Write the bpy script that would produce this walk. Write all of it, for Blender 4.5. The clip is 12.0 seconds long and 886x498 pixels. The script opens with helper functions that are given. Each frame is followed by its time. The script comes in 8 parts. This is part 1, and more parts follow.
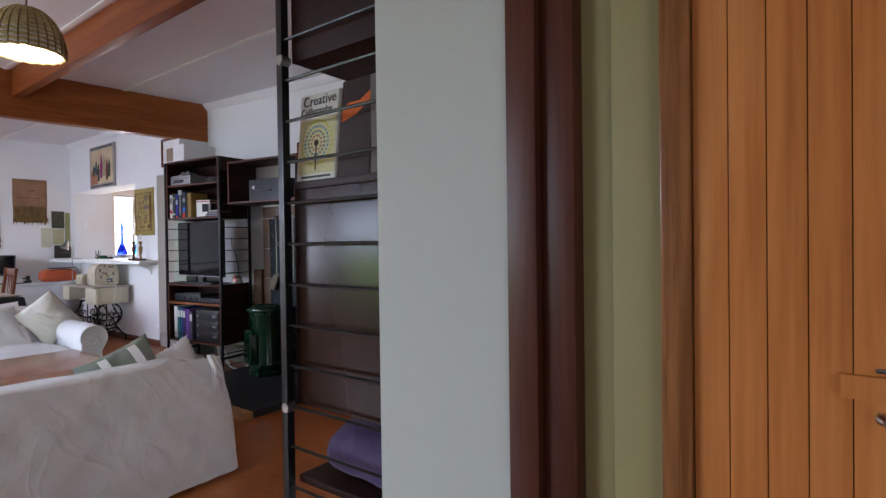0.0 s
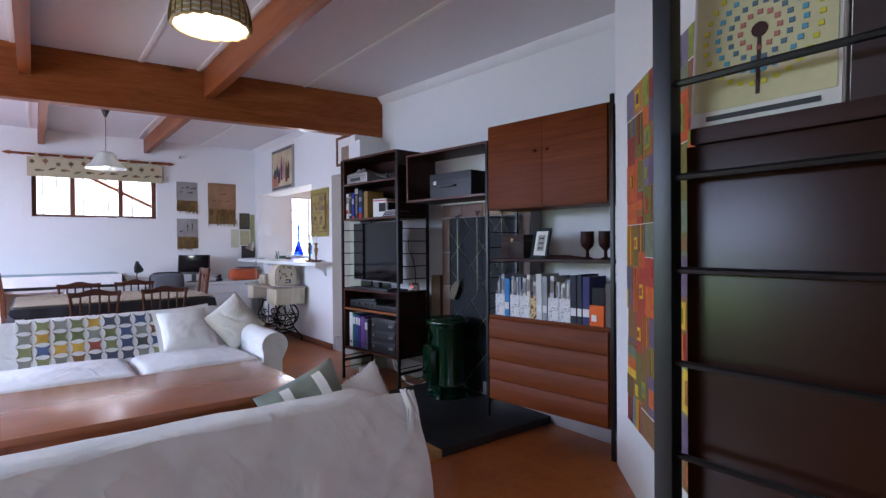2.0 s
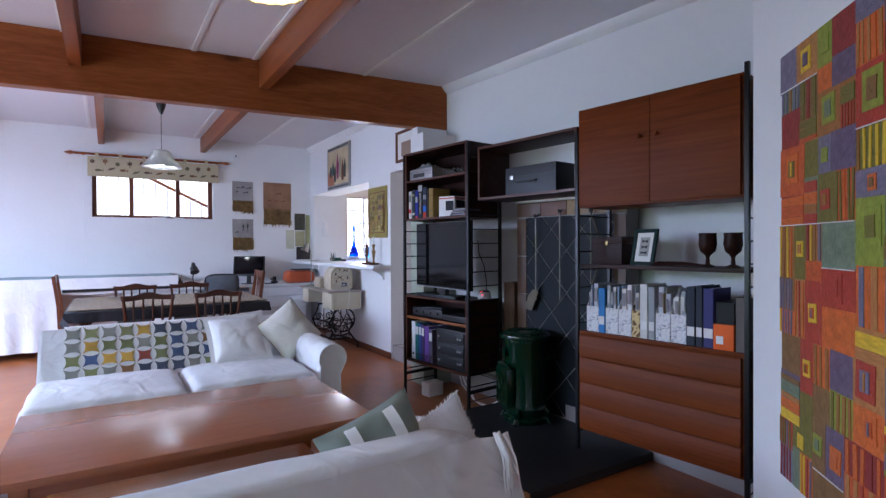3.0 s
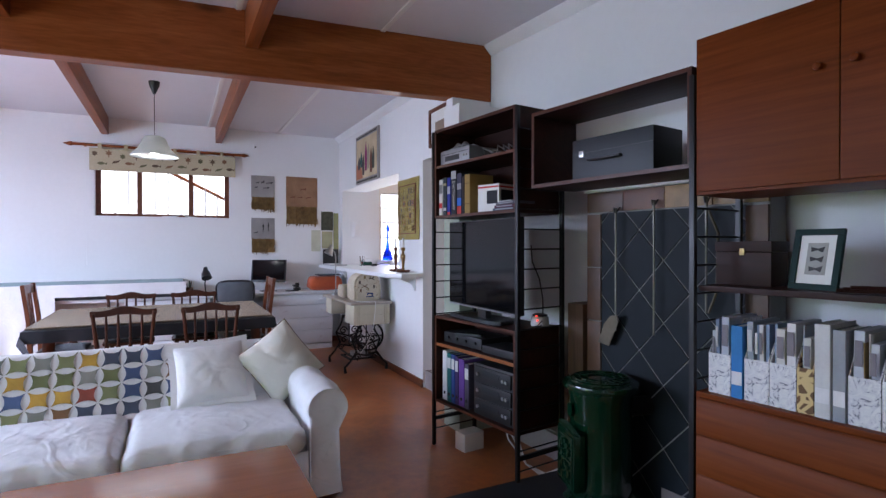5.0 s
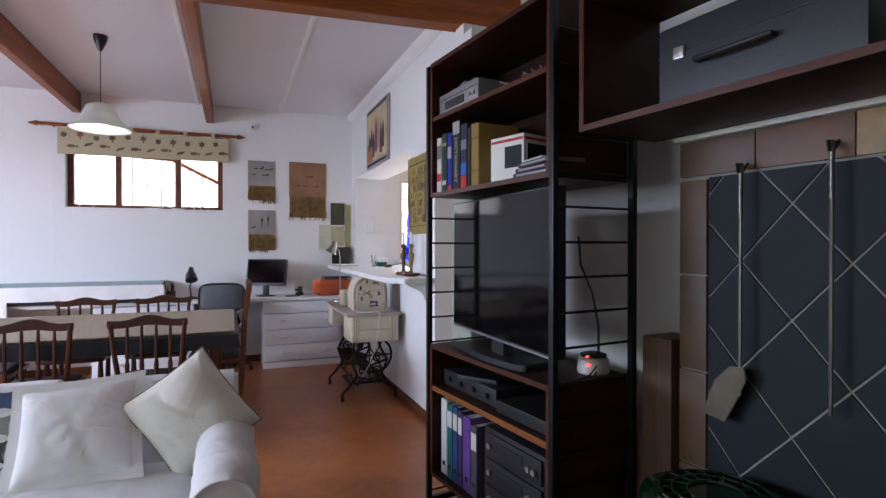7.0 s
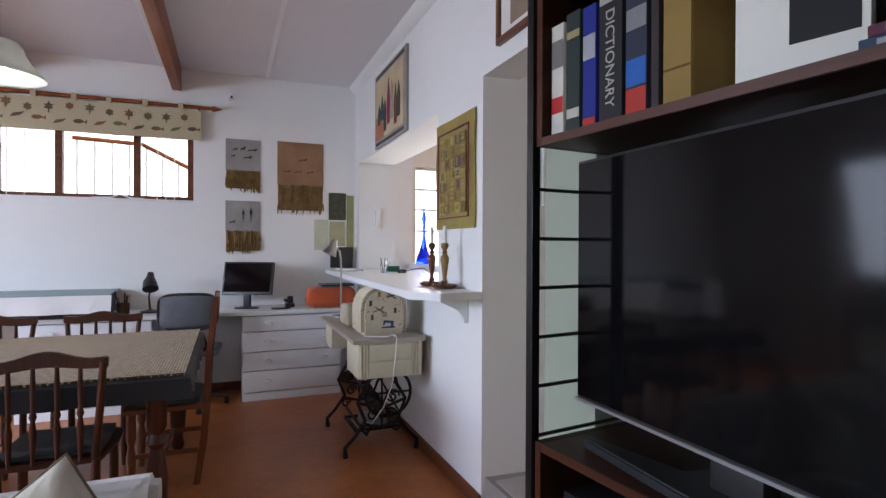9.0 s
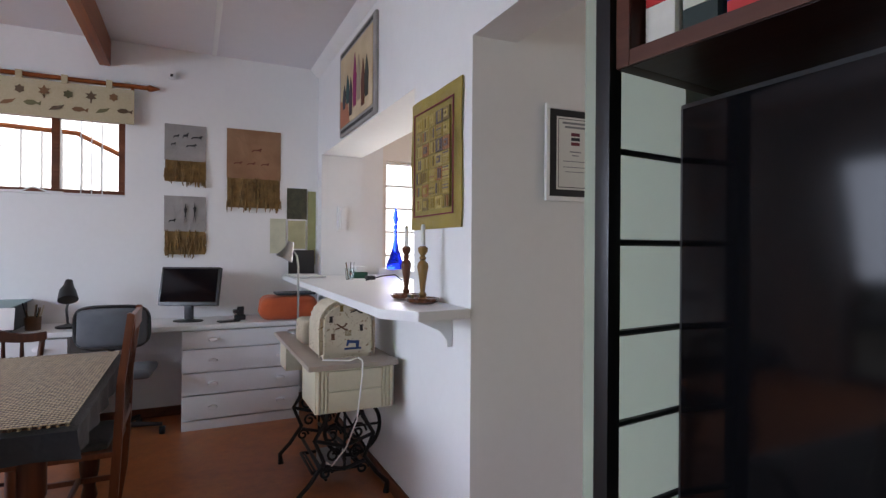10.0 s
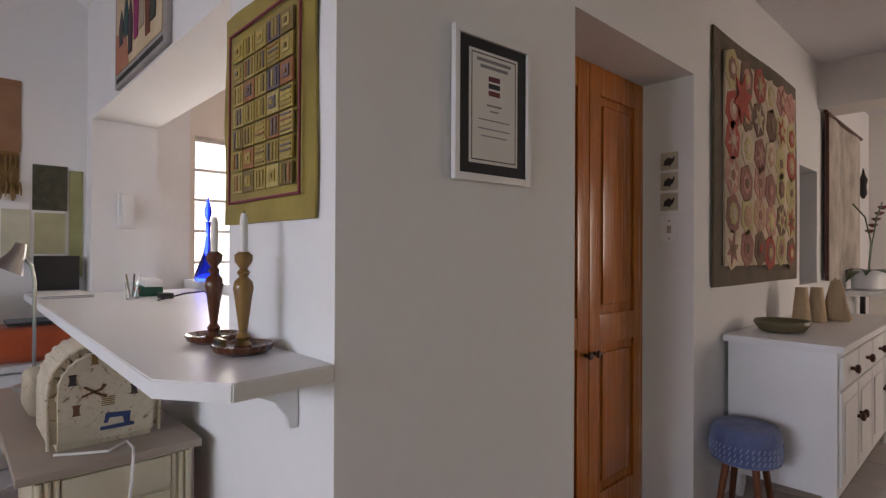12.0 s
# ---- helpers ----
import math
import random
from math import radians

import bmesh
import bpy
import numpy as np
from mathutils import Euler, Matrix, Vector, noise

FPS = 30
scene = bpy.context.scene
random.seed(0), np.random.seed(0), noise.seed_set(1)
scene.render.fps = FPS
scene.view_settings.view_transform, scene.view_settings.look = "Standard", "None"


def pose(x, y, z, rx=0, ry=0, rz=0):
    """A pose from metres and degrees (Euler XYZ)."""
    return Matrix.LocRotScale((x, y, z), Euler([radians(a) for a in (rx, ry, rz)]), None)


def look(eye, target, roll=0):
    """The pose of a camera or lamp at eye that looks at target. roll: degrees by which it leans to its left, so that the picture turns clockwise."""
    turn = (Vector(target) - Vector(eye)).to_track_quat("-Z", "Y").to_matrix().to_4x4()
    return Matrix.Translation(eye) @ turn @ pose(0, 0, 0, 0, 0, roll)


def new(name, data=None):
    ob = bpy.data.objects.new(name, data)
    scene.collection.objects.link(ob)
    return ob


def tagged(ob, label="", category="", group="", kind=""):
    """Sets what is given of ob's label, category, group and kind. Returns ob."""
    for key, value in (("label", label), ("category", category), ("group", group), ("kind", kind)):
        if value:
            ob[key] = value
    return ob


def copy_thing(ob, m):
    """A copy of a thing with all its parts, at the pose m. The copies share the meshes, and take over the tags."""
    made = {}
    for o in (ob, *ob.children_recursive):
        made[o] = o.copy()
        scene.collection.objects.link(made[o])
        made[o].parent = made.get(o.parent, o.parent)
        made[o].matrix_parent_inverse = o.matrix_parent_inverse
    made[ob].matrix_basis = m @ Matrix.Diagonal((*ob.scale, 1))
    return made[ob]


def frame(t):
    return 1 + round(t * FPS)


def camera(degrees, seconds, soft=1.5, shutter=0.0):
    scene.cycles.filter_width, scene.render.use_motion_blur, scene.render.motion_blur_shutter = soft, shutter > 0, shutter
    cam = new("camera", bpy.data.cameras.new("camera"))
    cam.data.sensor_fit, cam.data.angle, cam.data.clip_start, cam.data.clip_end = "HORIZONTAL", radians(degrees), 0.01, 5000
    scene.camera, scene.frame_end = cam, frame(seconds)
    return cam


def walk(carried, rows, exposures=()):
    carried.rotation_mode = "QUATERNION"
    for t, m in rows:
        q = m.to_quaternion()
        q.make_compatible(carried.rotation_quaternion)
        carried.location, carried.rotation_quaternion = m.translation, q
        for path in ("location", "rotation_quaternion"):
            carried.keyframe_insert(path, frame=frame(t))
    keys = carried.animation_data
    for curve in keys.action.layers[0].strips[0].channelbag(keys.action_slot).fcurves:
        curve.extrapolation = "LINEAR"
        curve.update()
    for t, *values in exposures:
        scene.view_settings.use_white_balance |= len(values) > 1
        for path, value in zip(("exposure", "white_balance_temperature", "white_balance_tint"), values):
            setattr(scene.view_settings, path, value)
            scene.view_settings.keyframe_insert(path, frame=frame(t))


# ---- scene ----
cam = camera(79.8, 12.0, 1.4)
METRES, EYE, TILT, LEAN, TURN = 6.72, 1.29, 0.0, 0.0, 36.7
ROWS = [
    (0.0, 0.0, 0.0, 0.0, -0.01, -0.68, 0.77),
    (0.5, -0.012, 0.0311, -0.0016, 4.17, -0.56, 0.65),
    (1.0, -0.0307, 0.0619, 0.003, 8.4, -0.52, 0.57),
    (1.5, -0.0523, 0.0842, 0.0036, 11.92, -0.51, 0.53),
    (2.0, -0.0794, 0.1161, 0.0054, 15.62, -0.5, 0.43),
    (2.5, -0.1041, 0.1461, 0.0036, 18.94, -0.31, 0.29),
    (3.0, -0.1298, 0.1807, 0.0079, 20.89, -0.38, 0.23),
    (5.0, -0.1827, 0.3468, 0.0133, 26.37, -0.37, 0.08),
    (5.5, -0.1905, 0.3922, 0.013, 27.81, -0.34, 0.03),
    (6.0, -0.2035, 0.4393, 0.0135, 29.36, -0.35, 0.03),
    (6.5, -0.2172, 0.4856, 0.0119, 30.6, -0.34, -0.05),
    (7.0, -0.2364, 0.5299, 0.0084, 31.66, -0.35, -0.05),
    (7.5, -0.2678, 0.5663, 0.0091, 32.03, -0.38, -0.11),
    (9.5, -0.3928, 0.6962, 0.007, 30.17, -0.12, -0.39),
    (10.0, -0.4148, 0.7327, 0.0088, 28.06, -0.03, -0.38),
    (10.5, -0.4366, 0.765, 0.0102, 25.02, 0.1, -0.47),
    (11.0, -0.455, 0.7931, 0.0086, 20.38, 0.28, -0.5),
    (11.5, -0.4702, 0.8226, 0.01, 15.54, 0.4, -0.41),
    (12.0, -0.4819, 0.8516, 0.0105, 10.14, 0.37, -0.28),
]
walk(cam, [(t, pose(0, 0, EYE, TILT, LEAN, TURN) @ pose(METRES * x, METRES * y, METRES * z, 90 + pitch, roll, yaw)) for t, x, y, z, yaw, pitch, roll in ROWS],
     [(0.0, 0.05, 6100, 12), (1.5, 0.06, 5800, 15), (3.0, -0.1, 5400, 14), (5.5, 0.0, 5800, 13), (7.5, 0.0, 6100, 11), (9.5, -0.12, 6200, 9), (10.5, -0.27, 6350, 10), (11.5, -0.45, 6600, 12), (12.0, -0.46, 6850, 13)])

# ---- world and light ----
world = bpy.data.worlds.new("world")
scene.world = world
world.use_nodes = True
wn = world.node_tree
sky = wn.nodes.new("ShaderNodeTexSky")
sky.sky_type = "NISHITA"
sky.sun_disc = False
sky.sun_elevation, sky.sun_rotation = radians(54), radians(-32)
wn.links.new(sky.outputs["Color"], wn.nodes["Background"].inputs["Color"])
wn.nodes["Background"].inputs["Strength"].default_value = 0.13


def lamp(name, kind, m, power, colour=(1, 1, 1), **kw):
    data = bpy.data.lights.new(name, kind)
    data.energy, data.color = power, colour
    for k, v in kw.items():
        if k == "size":
            data.shape, data.size, data.size_y = "RECTANGLE", v[0], v[1]
        elif k == "radius":
            data.shadow_soft_size = v
        elif k == "angle":
            data.angle = v
    ob = new(name, data)
    ob.matrix_world = m
    return ob


lamp("sun", "SUN", look((0, 0, 0), (-0.35, -0.5, -0.85)), 4.0, (1, 0.95, 0.88), angle=radians(0.6))
# area lamps stand in for sky light at the glazed doors and the kitchen window
lamp("terrace_skylight", "AREA", look((-7.15, -2.45, 1.65), (-7.7, 3.0, 0.5)), 108, (0.77, 0.82, 1.0), size=(2.3, 1.2))
lamp("living_skylight", "AREA", look((-3.85, -2.48, 1.8), (-4.6, 1.0, 0.1)), 40, (0.72, 0.80, 1.0), size=(2.8, 0.7))
# lamps added outside for high open sky over the terrace, and a green one at eye level for the sunlit garden's
# reflection
lamp("high_sky", "AREA", look((-7.1, -4.7, 3.0), (-6.8, 0.8, 0.4)), 520, (0.76, 0.82, 1.0), size=(3.4, 2.2))
lamp("high_sky", "AREA", look((-4.9, -4.7, 3.0), (-5.3, 0.4, 0.4)), 250, (0.72, 0.80, 1.0), size=(2.2, 2.2))
lamp("garden_light", "AREA", look((-3.7, -2.5, 1.2), (-3.7, 1.0, 1.2)), 17, (0.50, 0.80, 0.12), size=(1.6, 0.4))
# added fill lamp by an unseen, assumed opening of the entrance
lamp("entrance_skylight", "AREA", look((1.5, -0.9, 1.5), (-0.2, 0.8, 1.2)), 9.5, (0.98, 0.95, 0.95), size=(0.9, 1.9))
lamp("kitchen_skylight", "AREA", look((-9.96, 4.5, 1.65), (-6, 4.7, 1.3)), 42, (1.0, 0.95, 0.88), size=(0.9, 0.9))
# added fill lamp before the solid east wall; no window there
lamp("hall_skylight", "AREA", look((-3.1, 8.3, 1.6), (-6.9, 6.3, 1.4)), 80, (1.0, 0.87, 0.77), size=(1.6, 1.6))
lamp("grass_lamp_bulb", "POINT", pose(-3.48, 0.965, 2.333), 6, (1.0, 0.84, 0.62), radius=0.03)
lamp("enamel_lamp_bulb", "POINT", pose(-8.1, 0.975, 2.226), 7, (1.0, 0.95, 0.86), radius=0.03)

# ---- materials ----
def nodes_of(name):
    m = bpy.data.materials.new(name)
    m.use_nodes = True
    return m, m.node_tree, m.node_tree.nodes["Principled BSDF"]


def coords(nt, scale=(1, 1, 1), kind="Object"):
    tc, mp = nt.nodes.new("ShaderNodeTexCoord"), nt.nodes.new("ShaderNodeMapping")
    mp.inputs["Scale"].default_value = scale
    nt.links.new(tc.outputs[kind], mp.inputs["Vector"])
    return mp.outputs["Vector"]


def noise_tex(nt, vec, scale, detail=4, rough=0.55, distort=0.0):
    n = nt.nodes.new("ShaderNodeTexNoise")
    n.inputs["Scale"].default_value, n.inputs["Detail"].default_value = scale, detail
    n.inputs["Roughness"].default_value, n.inputs["Distortion"].default_value = rough, distort
    nt.links.new(vec, n.inputs["Vector"])
    return n.outputs["Fac"]


def ramp(nt, fac, *stops):
    r = nt.nodes.new("ShaderNodeValToRGB")
    while len(r.color_ramp.elements) < len(stops):
        r.color_ramp.elements.new(0.5)
    for e, (p, c) in zip(r.color_ramp.elements, stops):
        e.position, e.color = p, (*c, 1)
    nt.links.new(fac, r.inputs["Fac"])
    return r.outputs["Color"]


def mixed(nt, fac, a, b, mode="MIX"):
    n = nt.nodes.new("ShaderNodeMix")
    n.data_type, n.blend_type = "RGBA", mode
    for sock, v in ((n.inputs["Factor"], fac), (n.inputs["A"], a), (n.inputs["B"], b)):
        if isinstance(v, (int, float)):
            sock.default_value = v
        elif isinstance(v, tuple):
            sock.default_value = (*v, 1)
        else:
            nt.links.new(v, sock)
    return n.outputs["Result"]


def bumped(nt, bsdf, height, strength, dist=0.01):
    b = nt.nodes.new("ShaderNodeBump")
    b.inputs["Strength"].default_value, b.inputs["Distance"].default_value = strength, dist
    nt.links.new(height, b.inputs["Height"])
    nt.links.new(b.outputs["Normal"], bsdf.inputs["Normal"])


def rough_range(nt, bsdf, fac, lo, hi):
    mr = nt.nodes.new("ShaderNodeMapRange")
    mr.inputs["To Min"].default_value, mr.inputs["To Max"].default_value = lo, hi
    nt.links.new(fac, mr.inputs["Value"])
    nt.links.new(mr.outputs["Result"], bsdf.inputs["Roughness"])


def plain(name, col, rough=0.5, metal=0.0, var=0.12, fine=60.0, broad=3.0, bump=0.15, dist=0.002, sheen=0.0, gloss=0.5):
    """Paint, cloth, metal or plastic, with broad and fine variation and a little relief."""
    m, nt, b = nodes_of(name)
    v = coords(nt)
    f1, f2 = noise_tex(nt, v, broad, 5), noise_tex(nt, v, fine, 3)
    dark = tuple(c * (1 - var) for c in col)
    lite = tuple(min(1, c * (1 + var * 0.6)) for c in col)
    c1 = ramp(nt, f1, (0.32, dark), (0.68, lite))
    c2 = mixed(nt, 0.25, c1, ramp(nt, f2, (0.3, dark), (0.7, lite)))
    nt.links.new(c2, b.inputs["Base Color"])
    b.inputs["Metallic"].default_value = metal
    b.inputs["Specular IOR Level"].default_value = gloss
    rough_range(nt, b, f1, max(0.02, rough - 0.07), min(1, rough + 0.07))
    if bump:
        bumped(nt, b, f2, bump, dist)
    if sheen:
        b.inputs["Sheen Weight"].default_value = sheen
    return m


def wood(name, c1, c2, along="x", rough=0.35, size=1.0, knots=0.0, coat=0.0, vary=0.0, gloss=0.28, dark=0.62):
    """Long grain along one axis, growth-ring bands, pores, and knots where the timber has them."""
    m, nt, b = nodes_of(name)
    s = [9.0 / size] * 3
    s["xyz".index(along)] = 0.7 / size
    v = coords(nt, tuple(s))
    g1 = noise_tex(nt, v, 1.0, 6, 0.6, 1.2)
    f = [70.0] * 3
    f["xyz".index(along)] = 2.5
    g2 = noise_tex(nt, coords(nt, tuple(f)), 1.0, 3)
    dk = tuple(c * dark for c in c1)
    col = ramp(nt, g1, (0.28, dk), (0.45, c1), (0.72, c2))
    col = mixed(nt, 0.35, col, ramp(nt, g2, (0.3, dk), (0.7, c2)))
    if knots:
        ks = [3.2] * 3
        ks["xyz".index(along)] = 1.3
        vo = nt.nodes.new("ShaderNodeTexVoronoi")
        vo.inputs["Scale"].default_value = 1.0
        nt.links.new(coords(nt, tuple(ks)), vo.inputs["Vector"])
        spot = ramp(nt, vo.outputs["Distance"], (0.05, (1, 1, 1)), (0.14, (0, 0, 0)))
        k = nt.nodes.new("ShaderNodeMath")
        k.operation = "MULTIPLY"
        k.inputs[1].default_value = knots
        nt.links.new(spot, k.inputs[0])
        col = mixed(nt, k.outputs[0], col, tuple(c * 0.25 for c in c1))
    if vary:
        info = nt.nodes.new("ShaderNodeObjectInfo")
        col = mixed(nt, ramp(nt, info.outputs["Random"], (0, (0, 0, 0)), (1, (vary, vary, vary))), col, tuple(c * 0.4 for c in c1))
    nt.links.new(col, b.inputs["Base Color"])
    rough_range(nt, b, g2, rough - 0.06, rough + 0.1)
    b.inputs["Coat Weight"].default_value = coat
    b.inputs["Specular IOR Level"].default_value = gloss
    b.inputs["Coat Roughness"].default_value = 0.15
    bumped(nt, b, g2, 0.12, 0.001)
    return m


def woven(name, c1, c2, scale=120.0, rough=0.9, wrinkle=0.3, tint=0.06):
    """Cloth: crossed threads, soft creases and a slight unevenness of the dye."""
    m, nt, b = nodes_of(name)
    v = coords(nt)
    w1, w2 = nt.nodes.new("ShaderNodeTexWave"), nt.nodes.new("ShaderNodeTexWave")
    for w, d in ((w1, "X"), (w2, "Z")):
        w.bands_direction = d
        w.inputs["Scale"].default_value = scale
        w.inputs["Distortion"].default_value = 1.5
        nt.links.new(v, w.inputs["Vector"])
    weave = mixed(nt, 0.5, w1.outputs["Color"], w2.outputs["Color"])
    br = noise_tex(nt, v, 4.0, 5)
    base = ramp(nt, br, (0.3, tuple(c * (1 - tint) for c in c1)), (0.7, c2))
    nt.links.new(mixed(nt, 0.05, base, weave, "MULTIPLY"), b.inputs["Base Color"])
    b.inputs["Roughness"].default_value = rough
    b.inputs["Sheen Weight"].default_value = 0.15
    crease = ramp(nt, noise_tex(nt, v, 3.4, 3, 0.5, 1.4), (0.40, (0, 0, 0)), (0.5, (1, 1, 1)), (0.60, (0, 0, 0)))
    soft = mixed(nt, 0.35, noise_tex(nt, v, 9.0, 4, 0.5, 0.6), crease)
    bumped(nt, b, mixed(nt, 0.95, weave, soft), wrinkle, 0.014)
    return m


def plaster(name, col, rough=0.75, lump=0.25):
    m, nt, b = nodes_of(name)
    v = coords(nt)
    f1, f2, f3 = noise_tex(nt, v, 1.1, 5), noise_tex(nt, v, 22, 5), noise_tex(nt, v, 5, 3)
    c = ramp(nt, f1, (0.3, tuple(x * 0.94 for x in col)), (0.7, col))
    c = mixed(nt, 0.2, c, ramp(nt, f2, (0.35, tuple(x * 0.93 for x in col)), (0.6, col)))
    nt.links.new(c, b.inputs["Base Color"])
    b.inputs["Roughness"].default_value = rough
    bumped(nt, b, mixed(nt, 0.6, f2, f3), lump, 0.006)
    return m


def glassy(name, col=(1, 1, 1), rough=0.0):
    m, nt, b = nodes_of(name)
    b.inputs["Base Color"].default_value = (*col, 1)
    b.inputs["Transmission Weight"].default_value = 1.0
    b.inputs["Roughness"].default_value = rough
    b.inputs["IOR"].default_value = 1.45
    return m


def glow(name, col, strength):
    m, nt, b = nodes_of(name)
    b.inputs["Base Color"].default_value = (*col, 1)
    b.inputs["Emission Color"].default_value = (*col, 1)
    b.inputs["Emission Strength"].default_value = strength
    return m


def floor_sheet(name):
    """Sealed reddish-brown hardboard sheets, mottled and worn."""
    m, nt, b = nodes_of(name)
    v = coords(nt)
    f1, f2, f3 = noise_tex(nt, v, 1.6, 6, 0.6, 0.8), noise_tex(nt, v, 14, 5, 0.7), noise_tex(nt, v, 90, 3)
    c = ramp(nt, f1, (0.28, (0.21, 0.055, 0.014)), (0.5, (0.38, 0.115, 0.028)), (0.75, (0.50, 0.19, 0.05)))
    c = mixed(nt, 0.35, c, ramp(nt, f2, (0.3, (0.15, 0.038, 0.011)), (0.62, (0.46, 0.16, 0.04))))
    nt.links.new(c, b.inputs["Base Color"])
    rough_range(nt, b, f2, 0.22, 0.42)
    bumped(nt, b, f3, 0.08, 0.001)
    return m


M_WALL = plaster("white_plaster", (0.80, 0.80, 0.80))
M_CEIL = plaster("ceiling_paint", (0.74, 0.72, 0.76), 0.6, 0.05)
M_SAGE = plaster("pale_sage_plaster", (0.50, 0.53, 0.49))
M_TRIMW = plain("white_gloss_paint", (0.80, 0.80, 0.80), 0.4, var=0.05)
M_OLIVE = plaster("olive_paint", (0.30, 0.265, 0.115), 0.6, 0.12)
M_PALE = plaster("hall_plaster", (0.76, 0.72, 0.69), 0.7, 0.15)
M_KITCHEN = plaster("kitchen_plaster", (0.80, 0.74, 0.67), 0.7, 0.12)
M_BEAM = wood("varnished_pine_beam", (0.24, 0.060, 0.013), (0.39, 0.125, 0.03), "y", 0.4, 1.6, 0.75, 0.06, 0, 0.2)
M_BEAMX = wood("varnished_pine_joist", (0.21, 0.052, 0.012), (0.34, 0.105, 0.026), "x", 0.4, 1.2, 0.7, 0.06, 0, 0.2)
M_PINE = wood("orange_pine", (0.50, 0.150, 0.020), (0.62, 0.235, 0.05), "z", 0.24, 1.3, 0.6, 0.4)
M_FRAME = wood("dark_meranti", (0.075, 0.022, 0.013), (0.12, 0.04, 0.022), "z", 0.35, 1.0)
M_FLOOR = floor_sheet("sealed_hardboard")
M_SKIRT = wood("brown_skirting", (0.12, 0.04, 0.02), (0.2, 0.07, 0.03), "x", 0.4)
M_ROSE = wood("dark_rosewood", (0.020, 0.007, 0.005), (0.046, 0.015, 0.010), "x", 0.42, 1.2, 0, 0, 0, 0.14)
M_TEAK = wood("reddish_teak", (0.130, 0.028, 0.005), (0.19, 0.048, 0.009), "x", 0.40, 0.8, 0, 0, 0, 0.09)
M_BLACK = plain("black_steel", (0.012, 0.012, 0.013), 0.35, 0.4, 0.2)
M_STEEL = plain("brushed_steel", (0.40, 0.40, 0.38), 0.32, 1.0, 0.15)
M_BRASS = plain("old_brass", (0.22, 0.16, 0.07), 0.35, 1.0, 0.2)
M_IRON = plain("cast_iron", (0.018, 0.017, 0.017), 0.45, 0.6, 0.2)
M_GROUT = plain("grey_grout", (0.33, 0.30, 0.28), 0.8)
M_GLASS = glassy("window_glass")


# ---- building blocks ----
def box(bm, x0, x1, y0, y1, z0, z1, bev=0.0, seg=2):
    m = Matrix.Translation(((x0 + x1) / 2, (y0 + y1) / 2, (z0 + z1) / 2)) @ Matrix.Diagonal((abs(x1 - x0), abs(y1 - y0), abs(z1 - z0), 1))
    r = bmesh.ops.create_cube(bm, size=1, matrix=m)
    if bev:
        es = list({e for v in r["verts"] for e in v.link_edges})
        bmesh.ops.bevel(bm, geom=es, offset=bev, segments=seg, profile=0.7, affect="EDGES")
    return bm


def tube(bm, pts, r, seg=8, closed=False):
    """A round bar along the points; r is one radius, or one for each point."""
    pts = [Vector(p) for p in pts]
    n = len(pts)
    rings = []
    prev = None
    for i, p in enumerate(pts):
        a = pts[(i - 1) % n] if (i or closed) else p
        b = pts[(i + 1) % n] if (i < n - 1 or closed) else p
        d = (b - a).normalized()
        if prev is None:
            u = d.orthogonal().normalized()
        else:
            u = (prev - d * prev.dot(d)).normalized()
        prev = u
        w = d.cross(u)
        rr = r[i] if isinstance(r, (list, tuple)) else r
        rings.append([bm.verts.new(p + (u * math.cos(2 * math.pi * k / seg) + w * math.sin(2 * math.pi * k / seg)) * rr) for k in range(seg)])
    for i in range(n if closed else n - 1):
        a, b = rings[i], rings[(i + 1) % n]
        for k in range(seg):
            bm.faces.new((a[k], a[(k + 1) % seg], b[(k + 1) % seg], b[k]))
    if not closed:
        bm.faces.new(rings[0][::-1])
        bm.faces.new(rings[-1])
    return bm


def lathe(bm, profile, at=(0, 0, 0), seg=20, axis="z", sx=1.0, sy=1.0, caps=True):
    """A turned body: (radius, height) from the bottom up."""
    rings = []
    for r, z in profile:
        ring = []
        for k in range(seg):
            a = 2 * math.pi * k / seg
            p = (r * math.cos(a) * sx, r * math.sin(a) * sy, z)
            if axis == "x":
                p = (p[2], p[0], p[1])
            elif axis == "y":
                p = (p[0], p[2], p[1])
            ring.append(bm.verts.new(Vector(p) + Vector(at)))
        rings.append(ring)
    for a, b in zip(rings, rings[1:]):
        for k in range(seg):
            bm.faces.new((a[k], a[(k + 1) % seg], b[(k + 1) % seg], b[k]))
    if caps:
        bm.faces.new(rings[0][::-1])
        bm.faces.new(rings[-1])
    return bm


def prism(bm, outline, lo, hi, axis="z", bev=0.0):
    """An outline of 2D points, given thickness along an axis."""
    def put(p, h):
        return {"z": (p[0], p[1], h), "y": (p[0], h, p[1]), "x": (h, p[0], p[1])}[axis]
    a = [bm.verts.new(put(p, lo)) for p in outline]
    b = [bm.verts.new(put(p, hi)) for p in outline]
    n = len(outline)
    fs = [bm.faces.new(a), bm.faces.new(b[::-1])]
    for i in range(n):
        fs.append(bm.faces.new((a[i], b[i], b[(i + 1) % n], a[(i + 1) % n])))
    bmesh.ops.recalc_face_normals(bm, faces=fs)
    if bev:
        bmesh.ops.bevel(bm, geom=list({e for f in fs for e in f.edges}), offset=bev, segments=2, affect="EDGES")
    return bm


def mesh_of(name, bm, smooth=None):
    bmesh.ops.recalc_face_normals(bm, faces=bm.faces[:])
    me = bpy.data.meshes.new(name)
    bm.to_mesh(me)
    bm.free()
    if smooth is not None:
        me.shade_smooth()
        me.set_sharp_from_angle(angle=radians(smooth))
    return me


